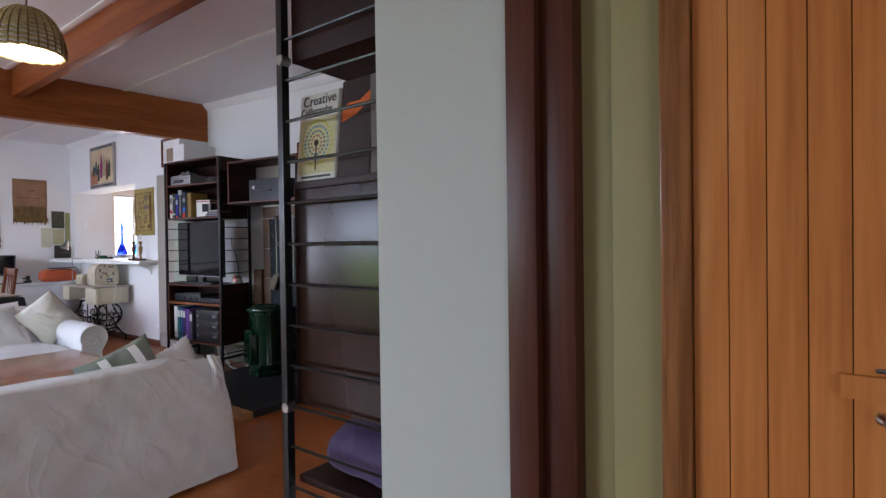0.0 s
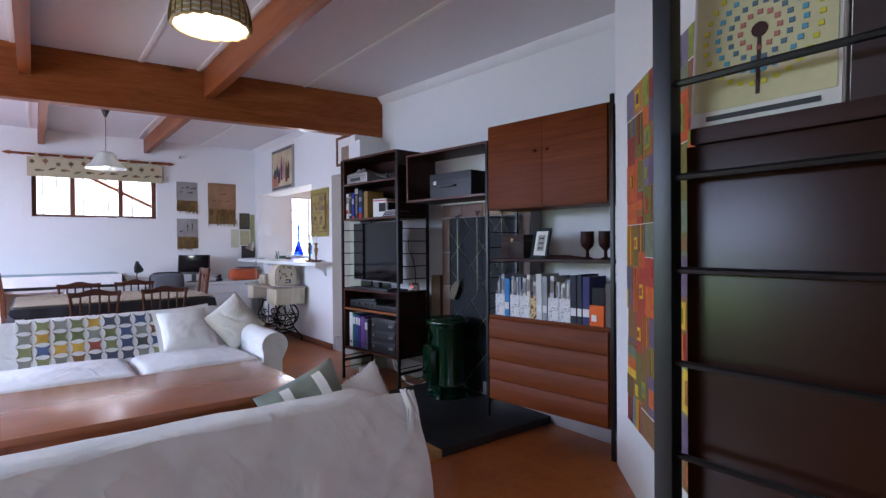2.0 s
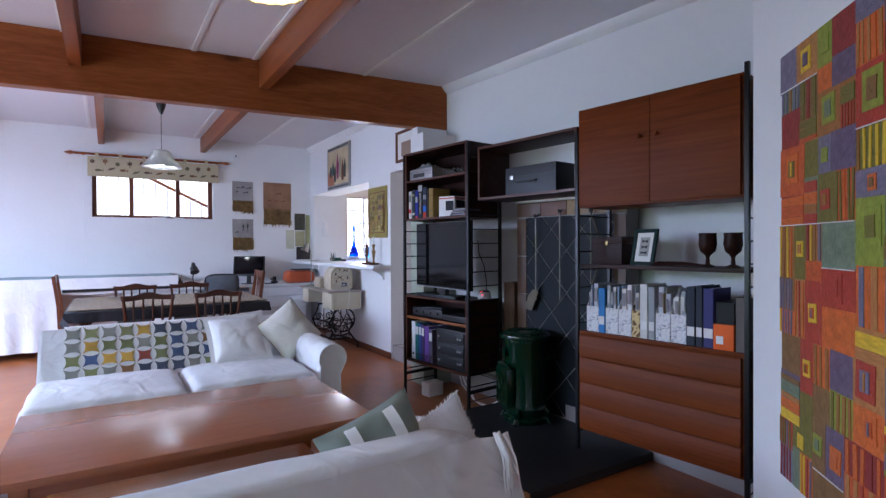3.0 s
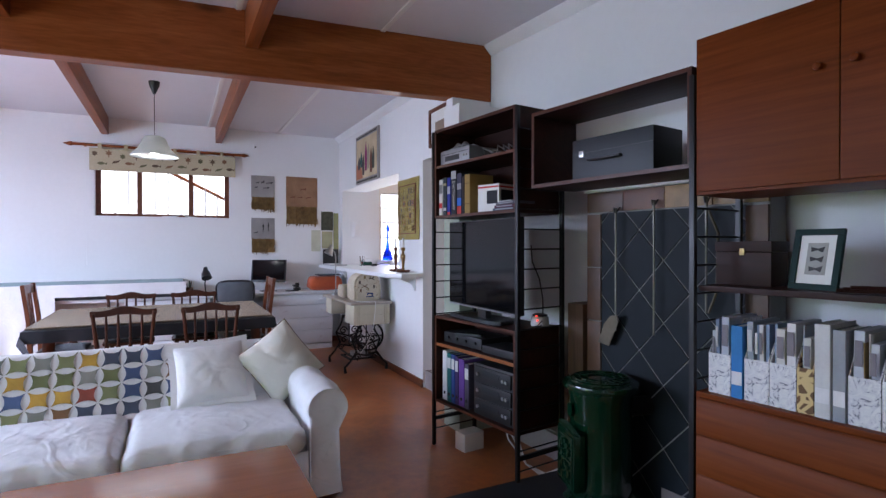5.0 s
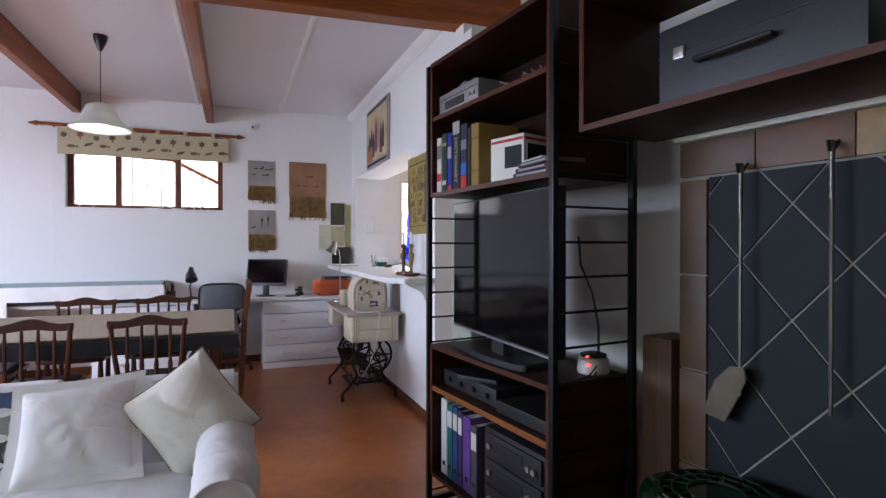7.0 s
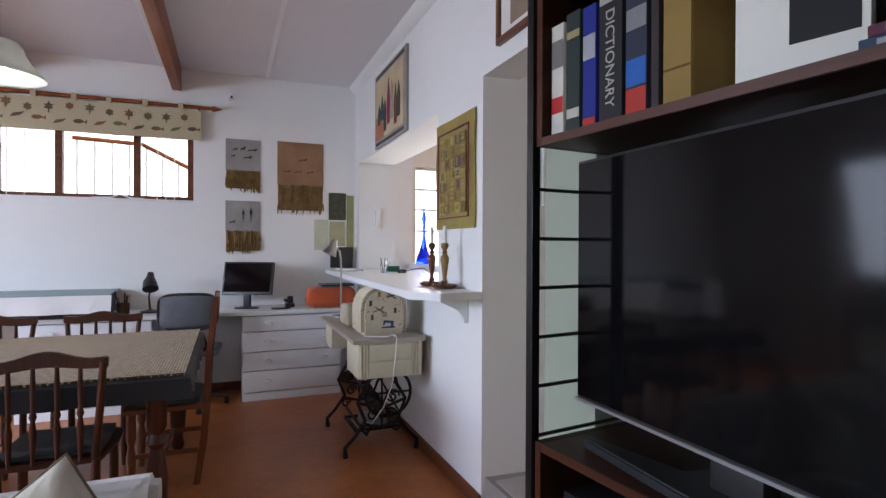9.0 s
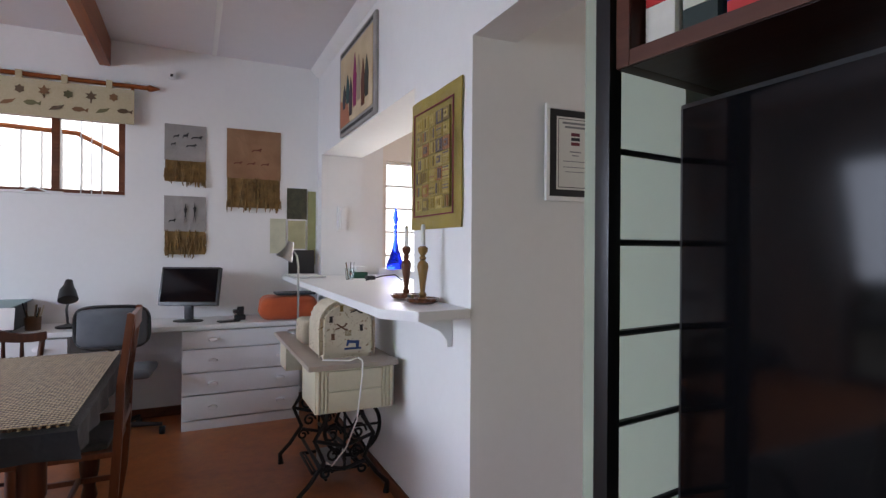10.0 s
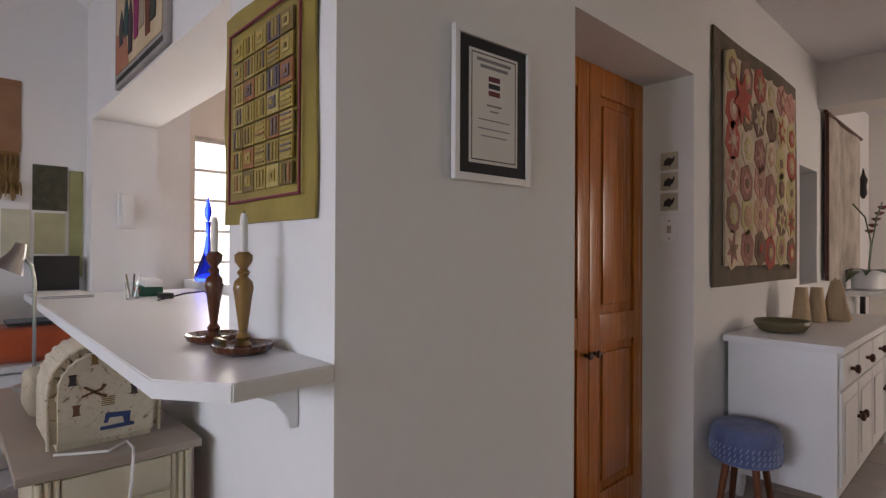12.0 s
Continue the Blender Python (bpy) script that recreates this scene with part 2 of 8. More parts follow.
def part(name, bm, material, parent=None, label="", m=None, smooth=38):
    """One mesh object, under its thing or part."""
    ob = new(name, mesh_of(name, bm, smooth))
    ob.data.materials.append(material)
    if parent:
        ob.parent = parent
    if m is not None:
        ob.matrix_basis = m
    return tagged(ob, label)


def thing(name, label, category, m=None, group=""):
    ob = new(name)
    ob.empty_display_size = 0.1
    if m is not None:
        ob.matrix_basis = m
    return tagged(ob, label, category, group)


def solid(name, bm, material, label, category, m=None, group="", kind="", smooth=38):
    """A thing that is one mesh."""
    return tagged(part(name, bm, material, None, label, m, smooth), label, category, group, kind)


def B():
    return bmesh.new()


def boxes(*specs, bev=0.0):
    bm = B()
    for s in specs:
        box(bm, *s, bev=bev)
    return bm


# ---- the rooms ----
CEIL = 2.936
NORTH, JAMB, WEST, BEAM = 3.29, -7.05, -9.95, -5.915


def structure(name, bm, material, label="", category="wall"):
    return solid(name, bm, material, label or name.replace("_", " "), category, kind="structure")


# floor of the living and dining room, of the entrance and of the kitchen
structure("floor", boxes((-10.22, -2.3, -2.75, 3.34, -0.12, 0.0), (-2.3, 1.9, -2.75, 1.15, -0.12, 0.0), (-2.3, -0.485, 1.15, 2.6, -0.12, 0.0)), M_FLOOR, "reddish-brown sealed hardboard floor, worn and glossy", "floor")
structure("ceiling", boxes((-10.3, 1.95, -2.8, 3.9, CEIL, CEIL + 0.15)), M_CEIL, "white painted board ceiling", "ceiling")
structure("ceiling_hall", boxes((-10.3, -2.8, 3.9, 9.6, 2.78, 2.93)), M_CEIL, "white ceiling of kitchen and hall", "ceiling")

# west wall with the long low window
WY0, WY1, WZ0, WZ1 = 0.29, 1.80, 1.735, 2.37
structure("wall_west", boxes((-10.22, WEST, -2.75, WY0, 0, CEIL), (-10.22, WEST, WY1, 3.9, 0, CEIL), (-10.22, WEST, WY0, WY1, 0, WZ0), (-10.22, WEST, WY0, WY1, WZ1, CEIL)), M_WALL, "white plastered wall with a low wide window")
# bar wall with the hatch to the kitchen
HX0, HX1, HZ = -9.80, -7.66, 2.16
structure("wall_bar", boxes((WEST, HX0, NORTH, NORTH + 0.36, 0, CEIL), (HX1, -7.32, NORTH, NORTH + 0.36, 0, CEIL), (HX0, HX1, NORTH, NORTH + 0.36, 0, 1.06), (HX0, HX1, NORTH, NORTH + 0.36, HZ, CEIL)), M_WALL, "white plastered wall with an open kitchen hatch")
structure("wall_over_passage", boxes((JAMB, -6.03, NORTH, NORTH + 0.2, 2.205, CEIL)), M_WALL, "white plaster above the passage opening")
structure("pier", boxes((-6.03, -5.785, 3.0, 3.62, 0, 2.165), bev=0.004), plaster("grey_green_plaster", (0.33, 0.37, 0.295)), "pale grey-green plastered pier under the timber beam", "pier")
structure("pier_head", boxes((-6.03, -5.787, 3.002, 3.62, 2.166, 2.425), (-6.03, BEAM - 0.01, 3.02, 3.62, 2.426, 2.503)), M_WALL, "white plastered head of the pier", "pier")
# living room wall, slightly askew
SK = math.tan(radians(5.0))


def north_y(x):
    return 3.36 + SK * (x + 5.9)


bm = B()
prism(bm, [(-5.99, north_y(-5.99)), (-2.6, north_y(-2.6)), (-2.6, north_y(-2.6) + 0.25), (-5.99, north_y(-5.99) + 0.25)], 0, CEIL)
structure("wall_north", bm, M_WALL, "white plastered living room wall")
# the wall that cuts the corner, with the patchwork
DA = math.radians(-43.0)
DD = Vector((math.cos(DA), math.sin(DA), 0))
DN = Vector((DD.y, -DD.x, 0))
D0 = Vector((-2.515, 2.825, 0)) - DD * 0.345
bm = B()
p0, p1 = D0, D0 + DD * 2.75
prism(bm, [(p0.x, p0.y), (p1.x, p1.y), (p1.x - DN.x * 0.2, p1.y - DN.y * 0.2), (p0.x + 0.16, p0.y + 0.7), (p0.x - 0.04, p0.y + 0.7)], 0, CEIL)
structure("wall_corner", bm, M_WALL, "white rough-plastered wall across the corner")
# east wall: its thick end stands beside the way in
structure("wall_east", boxes((-0.82, -0.485, 0.86, 2.6, 0, CEIL), (-0.82, -0.485, -2.75, -0.75, 0, CEIL), (-0.82, -0.485, -0.75, 0.86, 2.45, CEIL)), M_SAGE, "thick pale wall with the way in")
structure("wall_entrance", boxes((-0.485, 1.9, 0.99, 1.15, 0, CEIL), (1.75, 1.9, -0.1, 0.99, 0, CEIL), (1.75, 1.9, -2.75, -1.5, 0, CEIL), (1.75, 1.9, -1.5, -0.1, 2.2, CEIL)), M_OLIVE, "olive painted entrance wall")
# south side: two pairs of glazed doors to the terrace
structure("wall_south", boxes((-10.22, -8.4, -2.75, -2.55, 0, CEIL), (-5.9, -5.4, -2.75, -2.55, 0, CEIL), (-2.3, 1.9, -2.75, -2.55, 0, CEIL), (-5.4, -2.3, -2.75, -2.55, 2.2, CEIL), (-8.4, -5.9, -2.75, -2.55, 2.35, CEIL)), M_WALL, "white wall with glazed doors to the terrace")
# kitchen
structure("wall_kitchen_west", boxes((-10.22, -10.0, 3.9, 3.95, 0, 2.78), (-10.22, -10.0, 5.0, 6.2, 0, 2.78), (-10.22, -10.0, 3.95, 5.0, 0, 1.05), (-10.22, -10.0, 3.95, 5.0, 2.19, 2.78)), M_KITCHEN, "cream kitchen wall with a barred window")
structure("wall_kitchen_north", boxes((-10.22, -7.5, 6.2, 6.4, 0, 2.78)), M_KITCHEN, "cream kitchen wall")
structure("floor_kitchen", boxes((-10.22, -7.4, 3.34, 6.2, -0.12, 0.0)), M_FLOOR, "kitchen floor", "floor")
# hall: the thick wall with the cupboard doors and the quilts
RX, DY0, DY1, DZ = -6.985, 4.15, 5.11, 2.17
structure("wall_hall_west", boxes((-7.32, RX, DY1, 6.88, 0, 2.78), (-7.32, RX, DY0, DY1, DZ, 2.78), (-7.32, RX, 7.36, 9.5, 0, 2.78), (-7.32, RX, 6.88, 7.36, 0, 1.15), (-7.32, RX, 6.88, 7.36, 1.97, 2.78), (-7.40, -7.32, 6.8, 7.5, 0, 2.78)), M_WALL, "pale plastered hall wall with a deep doorway")
bm = B()
prism(bm, [(-7.32, NORTH), (JAMB, NORTH), (RX, DY0), (-7.32, DY0)], 0, CEIL)
structure("jamb", bm, M_WALL, "white plastered jamb of the passage")
structure("floor_hall", boxes((-7.32, -2.8, NORTH + 0.02, 9.6, -0.12, 0.165)), M_GROUT, "tiled hall floor, one step up", "floor")
structure("wall_hall_east", boxes((-2.95, -2.8, 3.75, 9.6, 0, 2.93)), M_PALE, "pale hall wall")
structure("wall_hall_north", boxes((-7.4, -2.8, 9.5, 9.7, 0, 2.78)), M_PALE, "pale wall at the hall's far end")
structure("bulkhead", boxes((RX, -2.95, 7.4, 7.75, 2.45, 2.78)), M_PALE, "plastered bulkhead across the hall", "beam")

# main beam and joists


def beam_x(y):
    """The beam's face towards the living room; it runs slightly askew."""
    return BEAM - 0.098 * (3.33 - y)


bm = B()
prism(bm, [(beam_x(-2.55), -2.55), (beam_x(3.355), 3.355), (beam_x(3.355) - 0.115, 3.355), (beam_x(-2.55) - 0.115, -2.55)], 2.504, CEIL, "z", 0.004)
structure("main_beam", bm, M_BEAM, "heavy varnished pine beam", "beam")
for y in (-1.03, 0.265, 1.60):
    structure("joist", boxes((beam_x(y) - 0.02, -0.82, y - 0.04, y + 0.04, 2.69, CEIL - 0.001), bev=0.003), M_BEAMX, "varnished pine ceiling joist", "beam")
for y in (-0.9, 0.40, 1.665):
    structure("joist", boxes((WEST + 0.01, beam_x(y) - 0.095, y - 0.037, y + 0.037, 2.73, CEIL - 0.001), bev=0.003), M_BEAMX, "varnished pine ceiling joist", "beam")
for y in (-0.35, 0.19, 1.52, 1.06, 2.49):
    structure("ceiling_batten", boxes((beam_x(y) - 0.01, -0.82, y - 0.018, y + 0.018, CEIL - 0.010, CEIL), bev=0.003), M_TRIMW, "white ceiling batten", "trim")
for y in (1.545, 2.43, 0.27):
    structure("ceiling_batten", boxes((WEST, beam_x(y) - 0.105, y - 0.018, y + 0.018, CEIL - 0.010, CEIL), bev=0.003), M_TRIMW, "white ceiling batten", "trim")
# cornices and skirting
bm = B()
prism(bm, [(NORTH, CEIL), (NORTH, CEIL - 0.07), (NORTH - 0.02, CEIL - 0.06), (NORTH - 0.065, CEIL - 0.015), (NORTH - 0.07, CEIL)], WEST, -6.06, "x")
structure("cornice", bm, M_TRIMW, "white coved cornice", "trim")
bm = B()
prism(bm, [(0, CEIL), (0, CEIL - 0.07), (-0.02, CEIL - 0.06), (-0.065, CEIL - 0.015), (-0.07, CEIL)], 0, 3.1, "x")
solid("cornice", bm, M_TRIMW, "white coved cornice", "trim", pose(BEAM, north_y(BEAM), 0, 0, 0, 5.0), kind="structure")
structure("baseboard", boxes((WEST, JAMB, NORTH - 0.016, NORTH, 0, 0.075), bev=0.003), M_SKIRT, "narrow brown skirting board", "trim")
structure("baseboard", boxes((WEST, WEST + 0.016, -2.5, NORTH - 0.016, 0, 0.075), bev=0.003), M_SKIRT, "narrow brown skirting board", "trim")


# ---- soft shapes ----
def softbox(bm, x0, x1, y0, y1, z0, z1, r=0.06, n=9, lump=0.008, seed=0.0, puff=0.0, crease=0.0):
    """A padded block: rounded edges, slight lumps, a crown on top if puffed, and pulled creases."""
    t = bmesh.new()
    bmesh.ops.create_cube(t, size=2)
    bmesh.ops.subdivide_edges(t, edges=t.edges[:], cuts=n, use_grid_fill=True)
    lo, hi = Vector((x0, y0, z0)), Vector((x1, y1, z1))
    c, h = (lo + hi) / 2, (hi - lo) / 2
    r = min(r, *h)
    out = {}
    for v in t.verts:
        p = Vector((v.co.x * h.x, v.co.y * h.y, v.co.z * h.z))
        q = Vector([max(-h[i] + r, min(h[i] - r, p[i])) for i in range(3)])
        d = p - q
        p = q + d.normalized() * r if d.length > 1e-6 else p
        if puff and v.co.z > 0:
            p.z += puff * (1 - v.co.x ** 2) * (1 - v.co.y ** 2)
        w = c + p
        nz = noise.noise(w * 5 + Vector((seed, seed, 0))) * lump + noise.noise(w * 14 + Vector((0, seed, seed))) * lump * 0.45
        if crease:
            f1 = noise.noise(Vector((w.x * 4 + w.z * 3 + seed, w.y * 9, w.z * 2)))
            f2 = noise.noise(Vector((w.x * 11 + seed, w.y * 5 + w.x * 4, seed)))
            nz += crease * (max(0.0, 1 - 5 * abs(f1)) + 0.7 * max(0.0, 1 - 5 * abs(f2)))
        out[v] = bm.verts.new(w + (p.normalized() if p.length else Vector((0, 0, 1))) * nz)
    for f in t.faces:
        bm.faces.new([out[v] for v in f.verts])
    t.free()
    return bm


def pillow(bm, w, h, thick, n=14, pinch=0.06, lump=0.006, seed=0.0):
    """A scatter cushion standing in the xz plane, its centre at the origin."""
    top, bot = {}, {}
    for i in range(n + 1):
        for j in range(n + 1):
            u, v = -1 + 2 * i / n, -1 + 2 * j / n
            e = max(0.0, (1 - abs(u) ** 2.6) * (1 - abs(v) ** 2.6)) ** 0.55
            x = u * w / 2 * (1 - pinch * (1 - v * v))
            z = v * h / 2 * (1 - pinch * (1 - u * u))
            q = noise.noise(Vector((x * 7 + seed, z * 7, seed))) * lump - lump * 0.7 * (1 - min(1.0, 4 * abs(noise.noise(Vector((x * 6 - z * 3, z * 6 + seed, 5)))))) ** 2
            top[i, j] = bm.verts.new((x, -thick / 2 * e - q * e, z))
            bot[i, j] = top[i, j] if i in (0, n) or j in (0, n) else bm.verts.new((x, thick / 2 * e + q * e, z))
    for i in range(n):
        for j in range(n):
            for g in (top, bot):
                vs = [g[i, j], g[i + 1, j], g[i + 1, j + 1], g[i, j + 1]]
                bm.faces.new(vs if g is top else vs[::-1])
    return bm


def edge_loop(w, h, pinch=0.06, n=14):
    pts = []
    for s in range(4):
        for k in range(n):
            a = -1 + 2 * k / n
            u, v = [(a, -1), (1, a), (-a, 1), (-1, -a)][s]
            pts.append((u * w / 2 * (1 - pinch * (1 - v * v)), 0, v * h / 2 * (1 - pinch * (1 - u * u))))
    return pts


def sheet(bm, nu, nv, at, thick=0.004):
    """A cloth of nu by nv facets, at(u, v) gives its place; u, v from 0 to 1."""
    g = [[bm.verts.new(at(i / nu, j / nv)) for j in range(nv + 1)] for i in range(nu + 1)]
    fs = [bm.faces.new((g[i][j], g[i + 1][j], g[i + 1][j + 1], g[i][j + 1])) for i in range(nu) for j in range(nv)]
    bmesh.ops.recalc_face_normals(bm, faces=fs)
    bmesh.ops.solidify(bm, geom=fs, thickness=thick)
    return bm


UNIT = {}


def chip(material, parent, m, name="patch"):
    """A small flat piece: a shared unit slab, scaled into its place."""
    if material.name not in UNIT:
        b = boxes((-0.5, 0.5, -0.5, 0.5, -0.5, 0.5))
        me = mesh_of("patch", b)
        me.materials.append(material)
        UNIT[material.name] = me
    ob = new(name, UNIT[material.name])
    ob.parent = parent
    ob.matrix_basis = m
    return ob


def slab(x, y, z, sx, sy, sz):
    return Matrix.Translation((x, y, z)) @ Matrix.Diagonal((sx, sy, sz, 1))


M_COVER = woven("white_cotton_cover", (0.76, 0.76, 0.77), (0.84, 0.84, 0.85), 260, 0.92, 0.75)
M_LINEN = woven("cream_linen", (0.76, 0.73, 0.65), (0.85, 0.82, 0.74), 220, 0.9, 0.55)
M_WHITEC = woven("white_pillow_cotton", (0.82, 0.81, 0.81), (0.87, 0.86, 0.85), 300, 0.92, 0.55)
M_GREYGREEN = woven("grey_green_satin", (0.16, 0.19, 0.16), (0.25, 0.28, 0.24), 300, 0.55, 0.25)
M_TABLE = wood("honey_oak_veneer", (0.30, 0.090, 0.026), (0.33, 0.108, 0.032), "y", 0.22, 0.6, 0, 0.3, dark=0.86)
M_SLATE = plain("black_slate", (0.012, 0.014, 0.017), 0.5, 0, 0.3, 25, 4, 0.3)
M_TARNISH = plain("tarnished_brass", (0.11, 0.092, 0.062), 0.5, 0.6, 0.35, 40, 8, 0.2)
M_STONE = plain("brown_stone_tile", (0.10, 0.048, 0.022), 0.5, 0, 0.35, 18, 6, 0.3)
M_CHARCOAL = plain("charcoal_tile", (0.014, 0.018, 0.023), 0.55, 0, 0.3, 20, 3, 0.2, gloss=0.15)
M_GROUTL = plain("pale_grout", (0.26, 0.255, 0.245), 0.9)
M_GREEN = plain("green_enamel", (0.003, 0.020, 0.009), 0.12, 0, 0.3, 40, 6, 0.05)
M_SCREEN = plain("black_screen", (0.004, 0.004, 0.005), 0.07, 0, 0.05, bump=0, gloss=0.2)
M_PLASTIC = plain("black_plastic", (0.016, 0.016, 0.018), 0.4, 0, 0.15)
M_SILVER = plain("silver_plastic", (0.33, 0.33, 0.34), 0.35, 0.5, 0.1)
M_GREYC = plain("grey_hammered_case", (0.020, 0.023, 0.027), 0.45, 0.3, 0.2, 120, 4, 0.3)
M_PAPER = plain("white_paper", (0.74, 0.73, 0.70), 0.8, 0, 0.06)

# ---- sofa with its back to the way in ----
sofa = thing("sofa", "low sofa in a loose white cotton cover, back to the door", "sofa")
bm = B()
n1, n2 = 22, 8
Y0, Y1 = -0.35, 1.76
softbox(bm, -3.62, -2.86, Y0 + 0.1, Y1 - 0.16, 0.03, 0.36, 0.05, 8, 0.008, 3)
part("base", bm, M_COVER, sofa)


def back_at(u, v):
    y = Y0 + (Y1 - Y0) * u
    x = -2.74 - 0.28 * v ** 1.3
    end = max(0.0, (abs(u - 0.5) - 0.44) / 0.06)
    x -= 0.03 * end ** 2
    z = 0.02 + 0.60 * v - 0.006 * end ** 2 * v
    fold = noise.noise(Vector((y * 3.2, v * 2.0, 7))) * 0.02 + noise.noise(Vector((y * 9 + 3 * v, v * 3.5, 2))) * 0.014 + 0.010 * (1 - abs(noise.noise(Vector((y * 4 - 2.2 * v, v * 1.6, 12))))) ** 12 + 0.005 * (1 - abs(noise.noise(Vector((y * 5 + 1.5 * v, v * 2.2, 31))))) ** 10
    return Vector((x + fold, y - 0.06 * (1 - v) * (1 if u > 0.5 else -1) * end, z + 0.012 * noise.noise(Vector((y * 2.3, 4, v)))))


bm = B()
sheet(bm, 110, 34, back_at, 0.012)
part("back_cover", bm, M_COVER, sofa, "loose white cover hanging down the back")
bm = B()
softbox(bm, -3.26, -3.0, Y0 + 0.05, Y1 - 0.115, 0.22, 0.635, 0.09, 12, 0.012, 9)
part("backrest", bm, M_COVER, sofa)
for k, (a, b) in enumerate(((Y0 + 0.2, 0.70), (0.71, Y1 - 0.2))):
    bm = B()
    softbox(bm, -3.66, -3.22, a, b, 0.33, 0.44, 0.05, 9, 0.008, 5 + k, 0.03)
    part("seat_cushion", bm, M_COVER, sofa)
for a, b in ((Y0 + 0.02, Y0 + 0.22), (Y1 - 0.22, Y1 - 0.02)):
    bm = B()
    softbox(bm, -3.64, -2.95, a, b, 0.03, 0.55, 0.08, 10, 0.01, 13)
    part("arm", bm, M_COVER, sofa)
# a tied corner of the cover, frayed
bm = B()
for k in range(16):
    q = random.Random(k)
    y, x = Y1 - 0.10 + 0.03 * q.random(), -2.93 - 0.03 * q.random()
    tube(bm, [(x - 0.03, y, 0.645), (x + 0.02, y + 0.02 * q.random(), 0.57), (x + 0.05 + 0.03 * q.random(), y - 0.03 + 0.05 * q.random(), 0.44 + 0.1 * q.random())], [0.006, 0.005, 0.002], 5)
part("fringe", bm, M_WHITEC, sofa, "frayed white fringe at the corner")

for k, (m, mat, lab) in enumerate((
        (pose(-3.25, 1.335, 0.525, -16, -21, 86), M_GREYGREEN, "grey-green satin cushion with white ribbons, lying on the sofa"),
        (pose(-3.20, 1.57, 0.475, -20, -20, 94), M_COVER, "pale blue-white fringed cushion on the sofa"))):
    c = thing("cushion", lab, "cushion", m)
    bm = B()
    pillow(bm, 0.40, 0.40, 0.17, 28, 0.07, 0.014, k * 3)
    part("cushion_body", bm, mat, c)
    if k == 0:
        for x in (-0.07, 0.09):
            bm = B()
            sheet(bm, 2, 20, lambda u, v, x=x: Vector((x + (u - 0.5) * 0.045, -0.089 * max(0.0, (1 - abs(2 * v - 1) ** 2.6)) ** 0.55 - 0.002, (v - 0.5) * 0.37)), 0.003)
            part("ribbon", bm, M_WHITEC, c, "white ribbon")
    else:
        bm = B()
        for i, p in enumerate(edge_loop(0.40, 0.40, 0.07, 70)):
            q = random.Random(i)
            tube(bm, [p, (p[0] * (1.03 + 0.04 * q.random()), 0.03 * (q.random() - 0.5), p[2] * (1.03 + 0.05 * q.random()))], [0.0028, 0.0015], 4)
        part("fringe", bm, M_WHITEC, c, "frayed white edge")

# ---- coffee table ----
ct = thing("coffee_table", "long honey-brown veneered coffee table", "table", pose(-4.31, 0.83, 0))
part("tabletop", boxes((-0.47, 0.47, -0.75, 0.75, 0.468, 0.50), bev=0.006), M_TABLE, ct)
for x in (-0.36, 0.36):
    part("apron", boxes((x - 0.012, x + 0.012, -0.64, 0.64, 0.395, 0.468), bev=0.002), M_TABLE, ct)
for y in (-0.65, 0.65):
    part("apron", boxes((-0.35, 0.35, y - 0.012, y + 0.012, 0.395, 0.468), bev=0.002), M_TABLE, ct)
for x in (-0.37, 0.37):
    for y in (-0.66, 0.66):
        part("leg", boxes((x - 0.03, x + 0.03, y - 0.03, y + 0.03, 0, 0.467), bev=0.005), M_TABLE, ct)
part("lower_shelf", boxes((-0.34, 0.34, -0.63, 0.63, 0.12, 0.145), bev=0.003), M_TABLE, ct)

# ---- sofa facing the way in ----
sofa2 = thing("sofa", "long low white slip-covered sofa with one rolled arm", "sofa", pose(-5.68, 0.98, 0))
bm = B()
softbox(bm, -0.45, 0.42, -0.93, 0.80, 0.02, 0.30, 0.04, 30, 0.008, 21, 0, 0.006)
part("base", bm, M_COVER, sofa2)
for k, (a, b) in enumerate(((-0.96, -0.08), (-0.07, 0.78))):
    bm = B()
    softbox(bm, -0.30, 0.50, a, b, 0.27, 0.42, 0.07, 40, 0.012, 31 + 5 * k, 0.035, 0.007)
    c = part("seat_cushion", bm, M_COVER, sofa2)
    bm = B()
    tube(bm, [(0.485, a + 0.05, 0.365), (0.492, (a + b) / 2, 0.37), (0.485, b - 0.05, 0.365)], 0.005, 6)
    part("piping", bm, M_COVER, c)


def rest_at(u, v):
    """The front of the raked backrest, from the seat up and over the top."""
    y = -0.93 + 1.80 * u
    if v < 0.75:
        x, z = -0.22 - 0.25 * (v / 0.75), 0.38 + 0.36 * (v / 0.75)
    else:
        a = (v - 0.75) / 0.25
        x, z = -0.47 - 0.13 * a, 0.74 + 0.015 * math.sin(math.pi * a) - 0.03 * a
    return Vector((x, y, z))


bm = B()
prism(bm, [(-0.22, 0.28), (-0.22, 0.37), (-0.455, 0.725), (-0.48, 0.745), (-0.56, 0.735), (-0.585, 0.70), (-0.52, 0.05)], -0.94, 0.95, "y", 0.02)
part("backrest", bm, M_COVER, sofa2)
